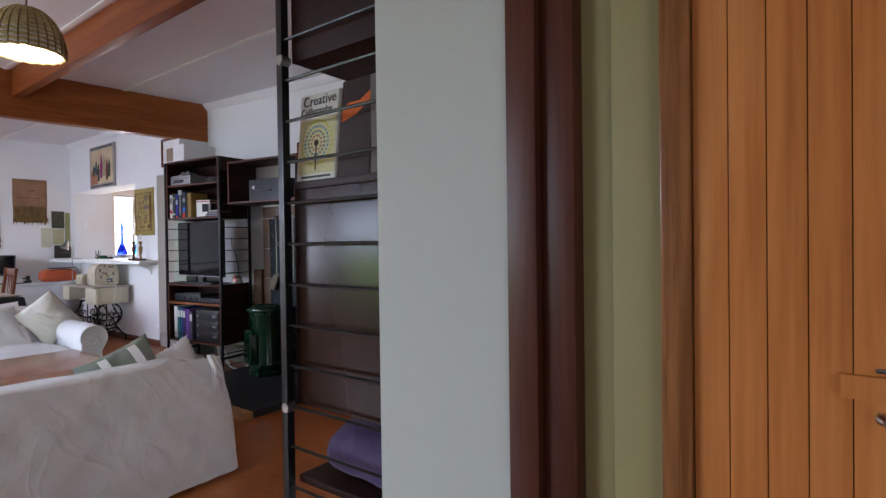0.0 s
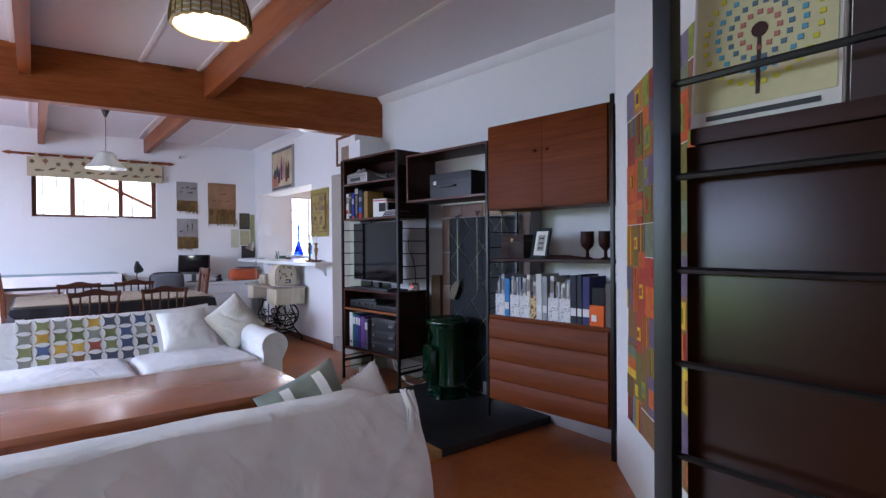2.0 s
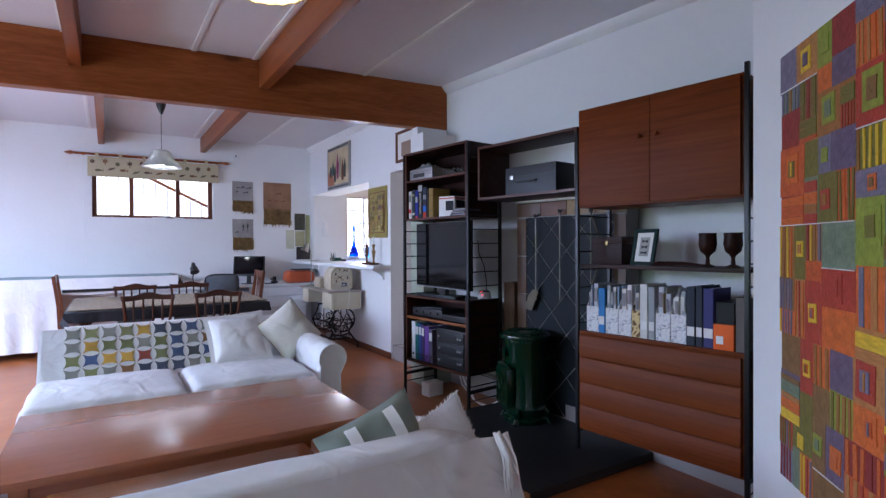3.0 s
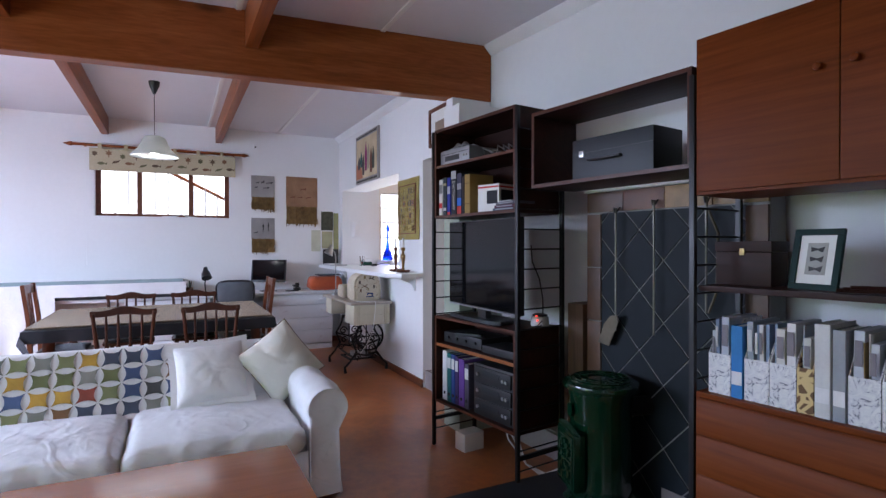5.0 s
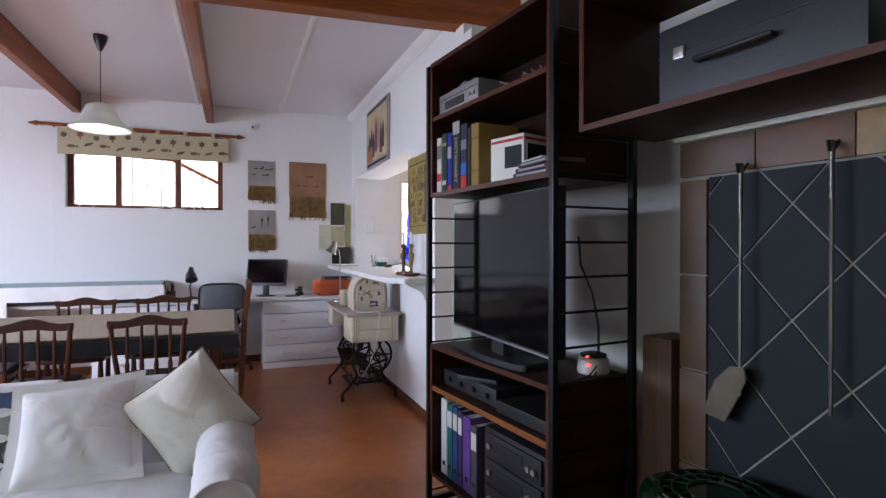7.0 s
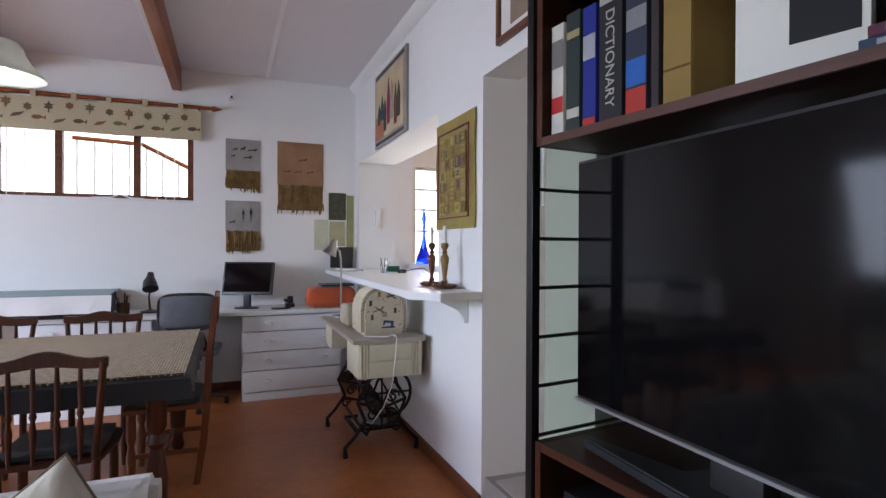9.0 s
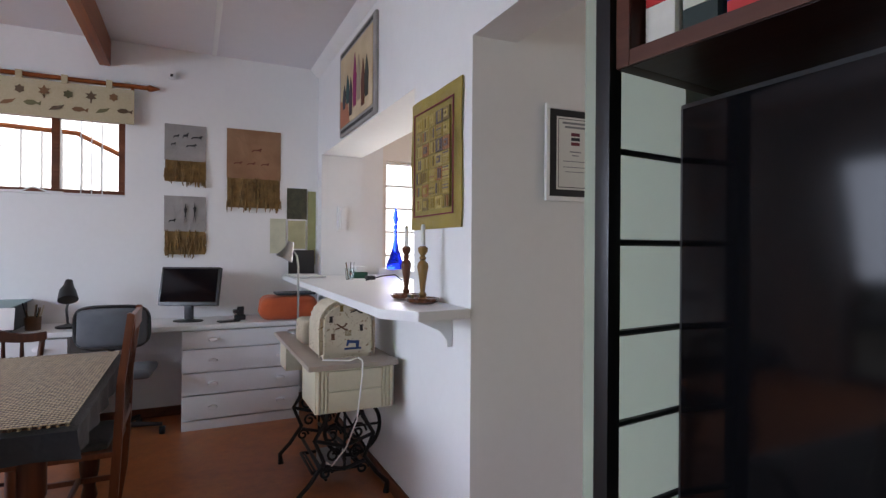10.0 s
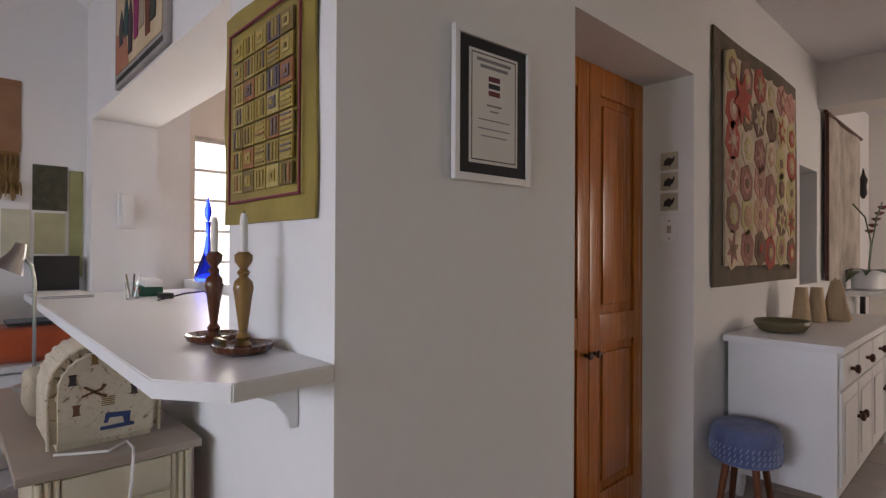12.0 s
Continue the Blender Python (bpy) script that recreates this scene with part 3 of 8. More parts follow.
# rolled arm
bm = B()
prof = [(0.80, 0.03), (0.80, 0.40)] + [(0.895 - 0.105 * math.cos(radians(a)), 0.50 + 0.105 * math.sin(radians(a))) for a in range(-25, 226, 14)] + [(0.95, 0.38), (0.955, 0.2), (0.965, 0.03)]
NX = 40
rings = []
for i in range(NX + 1):
    x = -0.52 + 0.99 * i / NX
    puff = 1.0 + 0.05 * math.sin(math.pi * i / NX)
    ring = []
    for y, z in prof:
        w = Vector((x, 0.88 + (y - 0.88) * puff, z + (0.012 if z > 0.5 else 0) * math.sin(math.pi * i / NX)))
        w += Vector((0, noise.noise(w * 6) * 0.012 + noise.noise(w * 15) * 0.005 + 0.010 * max(0.0, 1 - 5 * abs(noise.noise(Vector((w.x * 9, w.y * 3, w.z * 4))))), noise.noise(w * 7 + Vector((3, 0, 0))) * 0.008))
        ring.append(bm.verts.new(w))
    rings.append(ring)
for a, b in zip(rings, rings[1:]):
    for k in range(len(prof)):
        bm.faces.new((a[k], a[(k + 1) % len(prof)], b[(k + 1) % len(prof)], b[k]))
bm.faces.new(rings[0][::-1])
bm.faces.new(rings[-1])
arm = part("arm", bm, M_COVER, sofa2, "rolled arm with a piped front")
bm = B()
tube(bm, [(0.474, y, z) for y, z in prof], 0.005, 6)
part("piping", bm, M_COVER, arm)
bm = B()
sheet(bm, 40, 4, lambda u, v: Vector((0.455 + 0.012 * math.sin(u * 40) + 0.015 * (1 - v), -0.93 + 1.72 * u, 0.015 + 0.27 * v)), 0.006)
part("skirt", bm, M_COVER, sofa2)

# cathedral-window quilt over the backrest
quilt = thing("patchwork_throw", "white throw with colourful concave patches over the sofa", "quilt", pose(-5.68, 0.98, 0))


def throw_at(u, v, lift=0.012):
    p = rest_at(0.075 + 0.56 * u, v * 0.98)
    nrm = Vector((0.82, 0, 0.57)) if v < 0.75 else Vector((0.1, 0, 1))
    return p + nrm * (lift + 0.004 * noise.noise(Vector((u * 9, v * 5, 3))))


bm = B()
sheet(bm, 36, 16, throw_at, 0.006)
part("cloth", bm, M_WHITEC, quilt)
random.seed(11)
PATCH = [woven("patch_cloth", c, tuple(min(1, x * 1.5) for x in c), 400, 0.9, 0.2, 0.3) for c in
         ((0.05, 0.06, 0.09), (0.12, 0.13, 0.05), (0.45, 0.27, 0.04), (0.06, 0.09, 0.18), (0.20, 0.10, 0.04), (0.06, 0.06, 0.06), (0.28, 0.06, 0.035), (0.22, 0.22, 0.19), (0.20, 0.21, 0.09))]
NU, NV = 9, 4
for i in range(NU):
    for j in range(NV):
        bm = B()
        ring = []
        for s in range(4):
            for k in range(5):
                a = -1 + 2 * k / 5
                inn = 0.34 * (1 - a * a)
                e, f = [(a, -1 + inn), (1 - inn, a), (-a, 1 - inn), (-1 + inn, -a)][s]
                ring.append(bm.verts.new(throw_at((i + 0.5 + e * 0.47) / NU, 0.02 + 0.74 * (j + 0.5 + f * 0.47) / NV, 0.020)))
        bm.faces.new(ring)
        f = bm.faces[:]
        bmesh.ops.solidify(bm, geom=f, thickness=0.005)
        part("patch", bm, random.choice(PATCH), quilt, smooth=None)

for lab, m, w, h, th, mat, sd in (
        ("large square white cushion leaning on the sofa back", pose(-5.88, 1.333, 0.612, -37, -3, 92), 0.40, 0.385, 0.17, M_WHITEC, 1),
        ("cream linen cushion with brown piping, set on its corner", pose(-5.875, 1.745, 0.635, -28, 50, 66), 0.41, 0.385, 0.20, M_LINEN, 8)):
    c = thing("cushion", lab, "cushion", m)
    bm = B()
    pillow(bm, w, h, th, 30, 0.06, 0.016, sd)
    part("cushion_body", bm, mat, c)
    if sd == 1:
        bm = B()
        pillow(bm, w + 0.07, h + 0.07, 0.012, 16, 0.05, 0.004, 4)
        part("flange", bm, mat, c)
    else:
        bm = B()
        tube(bm, edge_loop(w, h), 0.0035, 6, True)
        part("piping", bm, plain("brown_piping", (0.22, 0.17, 0.12), 0.8), c, "thin brown piping")

# ---- wall unit on black ladder frames, following the skewed wall ----
UM = pose(-5.68, 2.742, 0, 0, 0, 6.8)
HEARTH = 0.055


def at_unit(u, v, z, rz=0):
    return UM @ pose(u, v, z, 0, 0, rz)


def ladder(u, foot, top=2.16, depth=0.35, lab="black steel ladder frame of the wall unit"):
    t = thing("ladder_frame", lab, "shelf frame", at_unit(u, 0, foot), "ladder frames of the wall unit")
    for v in (0.0, depth):
        part("post", boxes((-0.011, 0.011, v - 0.011, v + 0.011, 0, top - foot), bev=0.002), M_BLACK, t)
    z = 0.11
    while z < top - foot - 0.04:
        bm = B()
        tube(bm, [(0, 0.012, z), (0, depth - 0.012, z)], 0.0045, 6)
        part("rung", bm, M_BLACK, t)
        z += 0.1135
    bm = B()
    box(bm, -0.008, 0.008, 0.012, depth - 0.012, 0.17, 0.195)
    part("foot_rail", bm, M_BLACK, t)
    return t


ladder(0.0, 0.0)
ladder(0.862, 0.0)
ladder(1.895, HEARTH, 2.05)
ladder(2.893, 0.0, 2.23)


M_LIP = wood("reddish_lipping", (0.060, 0.017, 0.008), (0.11, 0.035, 0.015), "x", 0.35, 1.0, 0, 0.1)


def carcass(name, lab, u0, u1, z0, z1, v0=0.0, depth=0.34, mat=None, back=True, shelves=(), th=0.02):
    mat = mat or M_ROSE
    w, h = u1 - u0, z1 - z0
    t = thing(name, lab, "shelf unit", at_unit(u0, v0, z0))
    for x in (0, w - th):
        part("side_panel", boxes((x, x + th, 0, depth, 0, h), bev=0.002), mat, t)
    part("bottom_panel", boxes((th, w - th, 0, depth, 0, th), bev=0.002), mat, t)
    part("top_panel", boxes((th, w - th, 0, depth, h - th, h), bev=0.002), mat, t)
    if back:
        part("back_panel", boxes((th, w - th, depth - 0.008, depth, th, h - th)), mat, t)
    for s in shelves:
        part("shelf", boxes((th, w - th, 0.004, depth - 0.01, s - z0 - th, s - z0), bev=0.002), mat, t)
    if mat is M_ROSE:
        # the polished lipping on the front edges
        for a in ((0.001, th - 0.001, 0.001, h - 0.001), (w - th + 0.001, w - 0.001, 0.001, h - 0.001), (th, w - th, 0.001, th - 0.001), (th, w - th, h - th + 0.001, h - 0.001)):
            part("edge_strip", boxes((a[0], a[1], -0.003, -0.0005, a[2], a[3])), M_LIP, t, "reddish polished front edge", smooth=None)
        for s in shelves:
            part("edge_strip", boxes((th, w - th, 0.0005, 0.0035, s - z0 - th + 0.001, s - z0 - 0.001)), M_LIP, t, "reddish polished front edge", smooth=None)
    return t


carcass("book_cabinet", "dark rosewood open cabinet hung on ladder frames", 0.013, 0.849, 1.565, 2.17, shelves=(1.925,))
M_INK2 = plain("black_hole", (0.01, 0.01, 0.01), 0.7)
MEDIA = carcass("media_cabinet", "dark rosewood open media cabinet", 0.013, 0.849, 0.305, 0.90, shelves=(0.715,))
carcass("open_box_shelf", "open-backed dark rosewood box shelf", 0.945, 1.872, 1.69, 2.10, 0.03, 0.33, None, False)
cab = carcass("wall_cabinet", "teak wall cabinet with two plain doors", 1.908, 2.88, 1.575, 2.185, 0.0, 0.33, M_TEAK)
for k, x in enumerate((0.012, 0.487)):
    d = part("door", boxes((x, x + 0.472, -0.018, -0.001, 0.012, 0.598), bev=0.002), M_TEAK, cab)
    bm = B()
    lathe(bm, [(0.009, 0), (0.007, 0.008), (0.014, 0.018), (0.012, 0.026), (0.003, 0.029)], (0.43 if k == 0 else 0.53, -0.018, 0.38), 12, "y")
    bmesh.ops.transform(bm, matrix=Matrix.Translation((0, -0.036, 0)) @ Matrix.Diagonal((1, -1, 1, 1)) , verts=bm.verts[:])
    part("knob", bm, M_TEAK, d)
shelf = thing("display_shelf", "narrow dark shelf under the wall cabinet", "shelf", at_unit(1.908, 0, 1.20))
part("board", boxes((0, 0.972, 0.02, 0.33, 0, 0.022), bev=0.002), M_ROSE, shelf)
chest = carcass("drawer_cabinet", "teak cabinet with four plain drawers", 1.908, 2.88, 0.185, 0.805, 0.0, 0.34, M_TEAK)
for a, b in ((0.645, 0.785), (0.49, 0.64), (0.345, 0.485), (0.20, 0.34)):
    bm = B()
    prism(bm, [(-0.018, a - 0.185), (0.0, a - 0.185), (0.0, b - 0.185), (-0.010, b - 0.185), (-0.018, b - 0.20)], 0.012, 0.96, "x", 0.002)
    part("drawer", bm, M_TEAK, chest, "drawer with a bevelled finger grip")

# TV
tv = thing("television", "flat black television on a low stand", "television", at_unit(0.432, 0.093, 0.90, -7))
part("bezel", boxes((-0.418, 0.418, -0.022, 0.022, 0.078, 0.642), bev=0.006), M_PLASTIC, tv)
part("screen", boxes((-0.41, 0.41, -0.0255, -0.0235, 0.092, 0.634)), M_SCREEN, tv, "dark glossy screen")
part("trim_strip", boxes((-0.418, 0.418, -0.027, -0.022, 0.078, 0.085)), M_SILVER, tv)
part("neck", boxes((-0.05, 0.05, -0.012, 0.03, 0.012, 0.085), bev=0.004), M_PLASTIC, tv)
bm = B()
prism(bm, [(-0.34, -0.045), (-0.33, -0.07), (0.02, -0.082), (0.20, -0.05), (0.23, -0.02), (0.20, 0.10), (-0.10, 0.10), (-0.12, 0.0)], 0.0, 0.022, "z", 0.004)
part("foot", bm, M_GREYC, tv, "wide dark grey foot")
router = thing("router", "small round pale box with red lights beside the television", "device", at_unit(0.775, 0.255, 0.90))
bm = B()
lathe(bm, [(0.052, 0), (0.056, 0.006), (0.052, 0.05), (0.047, 0.056), (0.02, 0.058)], (0, 0, 0), 24)
part("case", bm, plain("pale_grey_plastic", (0.42, 0.41, 0.40), 0.4), router)
bm = B()
lathe(bm, [(0.045, 0.0585), (0.046, 0.066), (0.03, 0.072)], (0, 0, 0), 20)
part("lid", bm, M_PLASTIC, router, "black lid")
for x, z in ((0.022, 0.062), (0.030, 0.035)):
    part("indicator", boxes((x - 0.0035, x + 0.0035, -0.0545, -0.045, z, z + 0.005)), glow("red_light", (1, 0.05, 0.03), 4), router, "lit red indicator")
bm = B()
tube(bm, [(-0.06, 0.05, 1.38), (-0.05, 0.05, 1.28), (0.0, 0.06, 1.18), (0.03, 0.06, 1.06), (0.04, 0.05, 0.96), (0.05, 0.03, 0.915), (0.07, 0.0, 0.906), (0.078, -0.05, 0.905)], 0.004, 6)
solid("cable", bm, M_PLASTIC, "thin black cable hanging beside the television", "cable", at_unit(0.765, 0.2, 0.0))
bm = B()
tube(bm, [(0.03, 0.07, 0.906), (0.05, 0.04, 0.94), (0.07, -0.02, 0.912), (0.078, -0.09, 0.905)], 0.003, 6)
solid("cable", bm, M_PLASTIC, "thin black cable lying on the media cabinet", "cable", at_unit(0.765, 0.2, 0.0))
bm = B()
for k in range(3):
    tube(bm, [(0, 0.02 * k, 0.31), (0.05, 0.03 * k, 0.16 + 0.02 * k), (0.16, 0.05, 0.03), (0.3, 0.08 - 0.02 * k, 0.012), (0.42, 0.1, 0.09)], 0.005, 6)
solid("cable", bm, M_PAPER, "white cables trailing under the media cabinet", "cable", at_unit(0.5, 0.2, 0.0))
solid("white_box", boxes((0, 0.11, 0, 0.16, 0, 0.12), bev=0.004), M_PAPER, "small white box on the floor", "box", at_unit(0.14, 0.08, 0))

# media
dvd = thing("disc_player", "silver disc player with cables on top", "player", at_unit(0.03, 0.03, 1.925))
part("case", boxes((0.01, 0.34, 0.0, 0.24, 0.008, 0.095), bev=0.006), M_SILVER, dvd)
part("front_panel", boxes((0.07, 0.23, -0.004, -0.0005, 0.022, 0.056), bev=0.001), M_PLASTIC, dvd)
part("vent_line", boxes((0.02, 0.33, -0.0015, -0.0003, 0.068, 0.071)), M_PLASTIC, dvd)
for x in (0.28, 0.31):
    bm = B()
    lathe(bm, [(0.008, 0), (0.008, 0.008)], (x, -0.009, 0.042), 12, "y")
    part("button", bm, M_STEEL, dvd)
bm = B()
for k in range(6):
    q = random.Random(40 + k)
    tube(bm, [(0.02 + 0.05 * k, 0.06 + 0.1 * q.random(), 0.006), (0.05 + 0.05 * k, 0.05, 0.05 + 0.03 * q.random()), (0.12 + 0.04 * k, 0.1, 0.03), (0.15 + 0.04 * k, 0.05 * q.random(), 0.007)], 0.005, 6)
solid("cable_tangle", bm, M_SILVER, "tangle of grey cables on the shelf", "cable", at_unit(0.36, 0.06, 1.925))
bm = B()
sheet(bm, 22, 14, lambda u, v: Vector((-0.01 + 0.27 * u + 0.02 * noise.noise(Vector((u * 6, v * 6, 2))), 0.02 + 0.18 * v, 0.0995 + 0.055 * max(0.0, math.sin(math.pi * u) * math.sin(math.pi * v)) * (0.5 + abs(noise.noise(Vector((u * 7, v * 5, 8))))) + 0.02 * abs(noise.noise(Vector((u * 14, v * 11, 3)))))), 0.001)
solid("plastic_bag", bm, plain("clear_crumpled_plastic", (0.46, 0.46, 0.46), 0.18, 0, 0.2, gloss=0.6), "crumpled clear plastic bag lying on the player", "bag", at_unit(0.05, 0.03, 1.925))
am = thing("amplifier", "black amplifier in the media cabinet", "amplifier", at_unit(0.05, 0.05, 0.715))
part("case", boxes((0.0, 0.42, 0, 0.24, 0.006, 0.075), bev=0.003), M_PLASTIC, am)
for k in range(4):
    bm = B()
    lathe(bm, [(0.012, 0), (0.010, 0.012)], (0.06 + 0.1 * k, -0.013, 0.04), 12, "y")
    part("knob", bm, M_GREYC, am)
stereo = thing("stereo", "black stacked mini stereo with many buttons", "stereo", at_unit(0.42, 0.03, 0.325))
part("case", boxes((0, 0.38, 0, 0.26, 0, 0.32), bev=0.006), M_PLASTIC, stereo)
for r in range(3):
    part("deck", boxes((0.02, 0.36, -0.012, -0.0005, 0.02 + r * 0.10, 0.105 + r * 0.10), bev=0.004), M_PLASTIC, stereo)
    part("display", boxes((0.10, 0.26, -0.0145, -0.0125, 0.055 + r * 0.10, 0.085 + r * 0.10)), M_GREYC, stereo)
    for x in (0.06, 0.30, 0.33):
        bm = B()
        lathe(bm, [(0.011, 0), (0.009, 0.012)], (x, -0.025, 0.06 + r * 0.10), 10, "y")
        part("knob", bm, M_SILVER, stereo)

BOOKC = {}


def book_cloth(c):
    if c not in BOOKC:
        BOOKC[c] = plain("book_cover", c, 0.6, 0, 0.15, 80, 8, 0.1, gloss=0.2)
    return BOOKC[c]


def book(u, v, z, w, d, h, col, lab, band=None, name="book", lean=0.0, cat="book"):
    """A book or file standing with its spine out."""
    t = thing(name, lab, cat, at_unit(u, v, z) @ pose(0, 0, 0, 0, lean, 0))
    bm = B()
    prism(bm, [(0.002, 0.0), (0.0, 0.006), (0.0, d), (0.003, d), (0.003, 0.008), (w - 0.003, 0.008), (w - 0.003, d), (w, d), (w, 0.006), (w - 0.002, 0.0)], 0, h)
    part("cover", bm, book_cloth(col), t, smooth=None)
    part("page_block", boxes((0.0035, w - 0.0035, 0.0085, d - 0.006, 0.003, h - 0.004)), M_PAPER, t, "cream page block")
    if band:
        for bz, bh, bc in band:
            part("spine_label", boxes((0.003, w - 0.003, -0.0012, 0.0, bz, bz + bh)), book_cloth(bc), t)
    return t


LETTERED = []
u = 0.036
for w, h, c, bd, word in (
        (0.042, 0.245, (0.62, 0.60, 0.55), [(0.05, 0.035, (0.45, 0.03, 0.03)), (0.15, 0.06, (0.20, 0.19, 0.18))], ""),
        (0.044, 0.255, (0.028, 0.04, 0.038), [(0.03, 0.02, (0.5, 0.5, 0.42)), (0.20, 0.015, (0.35, 0.30, 0.15))], ""),
        (0.040, 0.250, (0.02, 0.03, 0.24), [(0.0, 0.02, (0.45, 0.04, 0.04)), (0.14, 0.05, (0.35, 0.35, 0.40))], ""),
        (0.062, 0.290, (0.022, 0.022, 0.026), [(0.235, 0.052, (0.36, 0.36, 0.36))], "DICTIONARY"),
        (0.052, 0.265, (0.03, 0.035, 0.06), [(0.0, 0.05, (0.42, 0.04, 0.03)), (0.055, 0.05, (0.03, 0.12, 0.45)), (0.16, 0.04, (0.22, 0.22, 0.24))], ""),
        (0.020, 0.240, (0.035, 0.028, 0.03), None, ""),
        (0.058, 0.250, (0.26, 0.17, 0.05), [(0.06, 0.004, (0.12, 0.07, 0.02)), (0.19, 0.004, (0.12, 0.07, 0.02))], "")):
    t = book(u, 0.02, 1.585, w, 0.19, h, c, "hardback book standing in the rosewood cabinet", bd)
    if word:
        LETTERED.append((t, word, w))
    u += w + 0.006
pack = thing("appliance_box", "white cardboard box with a red stripe and dark picture panel", "box", at_unit(0.455, 0.035, 1.585, 10))
part("carton", boxes((0, 0.17, 0, 0.17, 0, 0.17), bev=0.002), M_PAPER, pack)
part("stripe", boxes((0.004, 0.166, -0.0012, -0.0002, 0.148, 0.158)), book_cloth((0.50, 0.05, 0.05)), pack)
part("stripe", boxes((0.1702, 0.1712, 0.004, 0.166, 0.148, 0.158)), book_cloth((0.50, 0.05, 0.05)), pack)
part("picture_panel", boxes((0.1702, 0.1716, 0.02, 0.15, 0.05, 0.135)), book_cloth((0.02, 0.02, 0.025)), pack, "dark picture panel")
part("picture_panel", boxes((0.075, 0.16, -0.0016, -0.0002, 0.05, 0.13)), book_cloth((0.02, 0.02, 0.025)), pack, "dark picture panel")
for k, (du, c, w) in enumerate(((0.0, (0.03, 0.05, 0.09), 0.20), (0.008, (0.10, 0.03, 0.06), 0.19), (0.03, (0.07, 0.07, 0.09), 0.19), (0.055, (0.5, 0.5, 0.5), 0.125))):
    t = thing("disc_case", "flat disc case lying in a stack on the shelf", "disc case", at_unit(0.63 + du, 0.012 + 0.004 * (k % 2), 1.5852 + 0.0165 * k, -3 * k), "stack of disc cases")
    part("case", boxes((0, w, 0, 0.14, 0, 0.015 if k < 3 else 0.006), bev=0.002), book_cloth(c), t)
    part("label_strip", boxes((0.02, w - 0.02, -0.001, -0.0001, 0.004, 0.011 if k < 3 else 0.005)), book_cloth((0.30, 0.30, 0.33)), t)
u = 0.06
for w, h, c in ((0.052, 0.335, (0.66, 0.66, 0.64)), (0.046, 0.325, (0.02, 0.13, 0.12)), (0.040, 0.325, (0.03, 0.06, 0.20)), (0.036, 0.32, (0.05, 0.03, 0.10)), (0.062, 0.31, (0.12, 0.05, 0.24)), (0.045, 0.29, (0.07, 0.06, 0.09))):
    t = book(u, 0.03, 0.326, w, 0.24, h, c, "lever-arch file in the media cabinet", [(h - 0.10, 0.07, (0.55, 0.55, 0.53))] if w < 0.05 else [(0.001, 0.003, (0.1, 0.1, 0.1))], "ring_binder", cat="binder")
    bm = B()
    lathe(bm, [(0.011, 0), (0.011, 0.002)], (w / 2, -0.0022, 0.05), 14, "y")
    part("finger_hole", bm, M_INK2, t)
    u += w + 0.004
part("shelf_lip", boxes((0.02, 0.816, -0.002, 0.004, 0.388, 0.410), bev=0.001), wood("orange_shelf_lip", (0.20, 0.065, 0.02), (0.28, 0.10, 0.03), "x", 0.35), MEDIA, "orange-brown front edge of the shelf")
black_unit = thing("set_top_box", "flat black set-top box on the media shelf", "device", at_unit(0.50, 0.03, 0.715))
part("case", boxes((0, 0.30, 0, 0.2, 0.004, 0.05), bev=0.004), M_PLASTIC, black_unit)
part("display", boxes((0.10, 0.20, -0.0015, -0.0003, 0.02, 0.035)), M_GREYC, black_unit)
remote = thing("remote_control", "grey remote control lying on the media shelf", "remote", at_unit(0.36, 0.0, 0.7905, 30))
part("case", boxes((-0.09, 0.09, 0.055, 0.10, 0, 0.018), bev=0.006), M_GREYC, remote)

# case in the open box shelf
case = thing("projector_case", "dark grey hard case with a carrying handle", "case", at_unit(1.20, 0.07, 1.711))
part("body", boxes((0, 0.47, 0, 0.22, 0, 0.20), bev=0.008), M_GREYC, case)
part("lid_seam", boxes((0.0, 0.47, -0.002, 0.0, 0.128, 0.132)), M_PLASTIC, case)
bm = B()
tube(bm, [(0.12, 0, 0.09), (0.12, -0.02, 0.09), (0.15, -0.03, 0.085), (0.27, -0.03, 0.085), (0.30, -0.02, 0.09), (0.30, 0, 0.09)], 0.007, 8)
part("handle", bm, M_PLASTIC, case)
part("latch", boxes((0.05, 0.08, -0.008, 0, 0.11, 0.14), bev=0.002), M_STEEL, case)

# books and magazine files on the drawer cabinet
M_FLORAL = plain("floral_card", (0.66, 0.66, 0.66), 0.7, 0, 0.1)
fn = M_FLORAL.node_tree
fb = fn.nodes["Principled BSDF"]
fv = noise_tex(fn, coords(fn, (1, 1, 1)), 24, 3, 0.6, 2.5)
fn.links.new(ramp(fn, fv, (0.36, (0.16, 0.17, 0.21)), (0.42, (0.58, 0.58, 0.61)), (0.62, (0.72, 0.72, 0.71))), fb.inputs["Base Color"])
M_GIRAFFE = plain("giraffe_card", (0.5, 0.4, 0.2), 0.7)
gn = M_GIRAFFE.node_tree
vo = gn.nodes.new("ShaderNodeTexVoronoi")
vo.feature = "DISTANCE_TO_EDGE"
vo.inputs["Scale"].default_value = 28
gn.links.new(coords(gn), vo.inputs["Vector"])
gn.links.new(ramp(gn, vo.outputs["Distance"], (0.10, (0.60, 0.45, 0.20)), (0.16, (0.12, 0.06, 0.02))), gn.nodes["Principled BSDF"].inputs["Base Color"])
random.seed(23)
u = 1.94


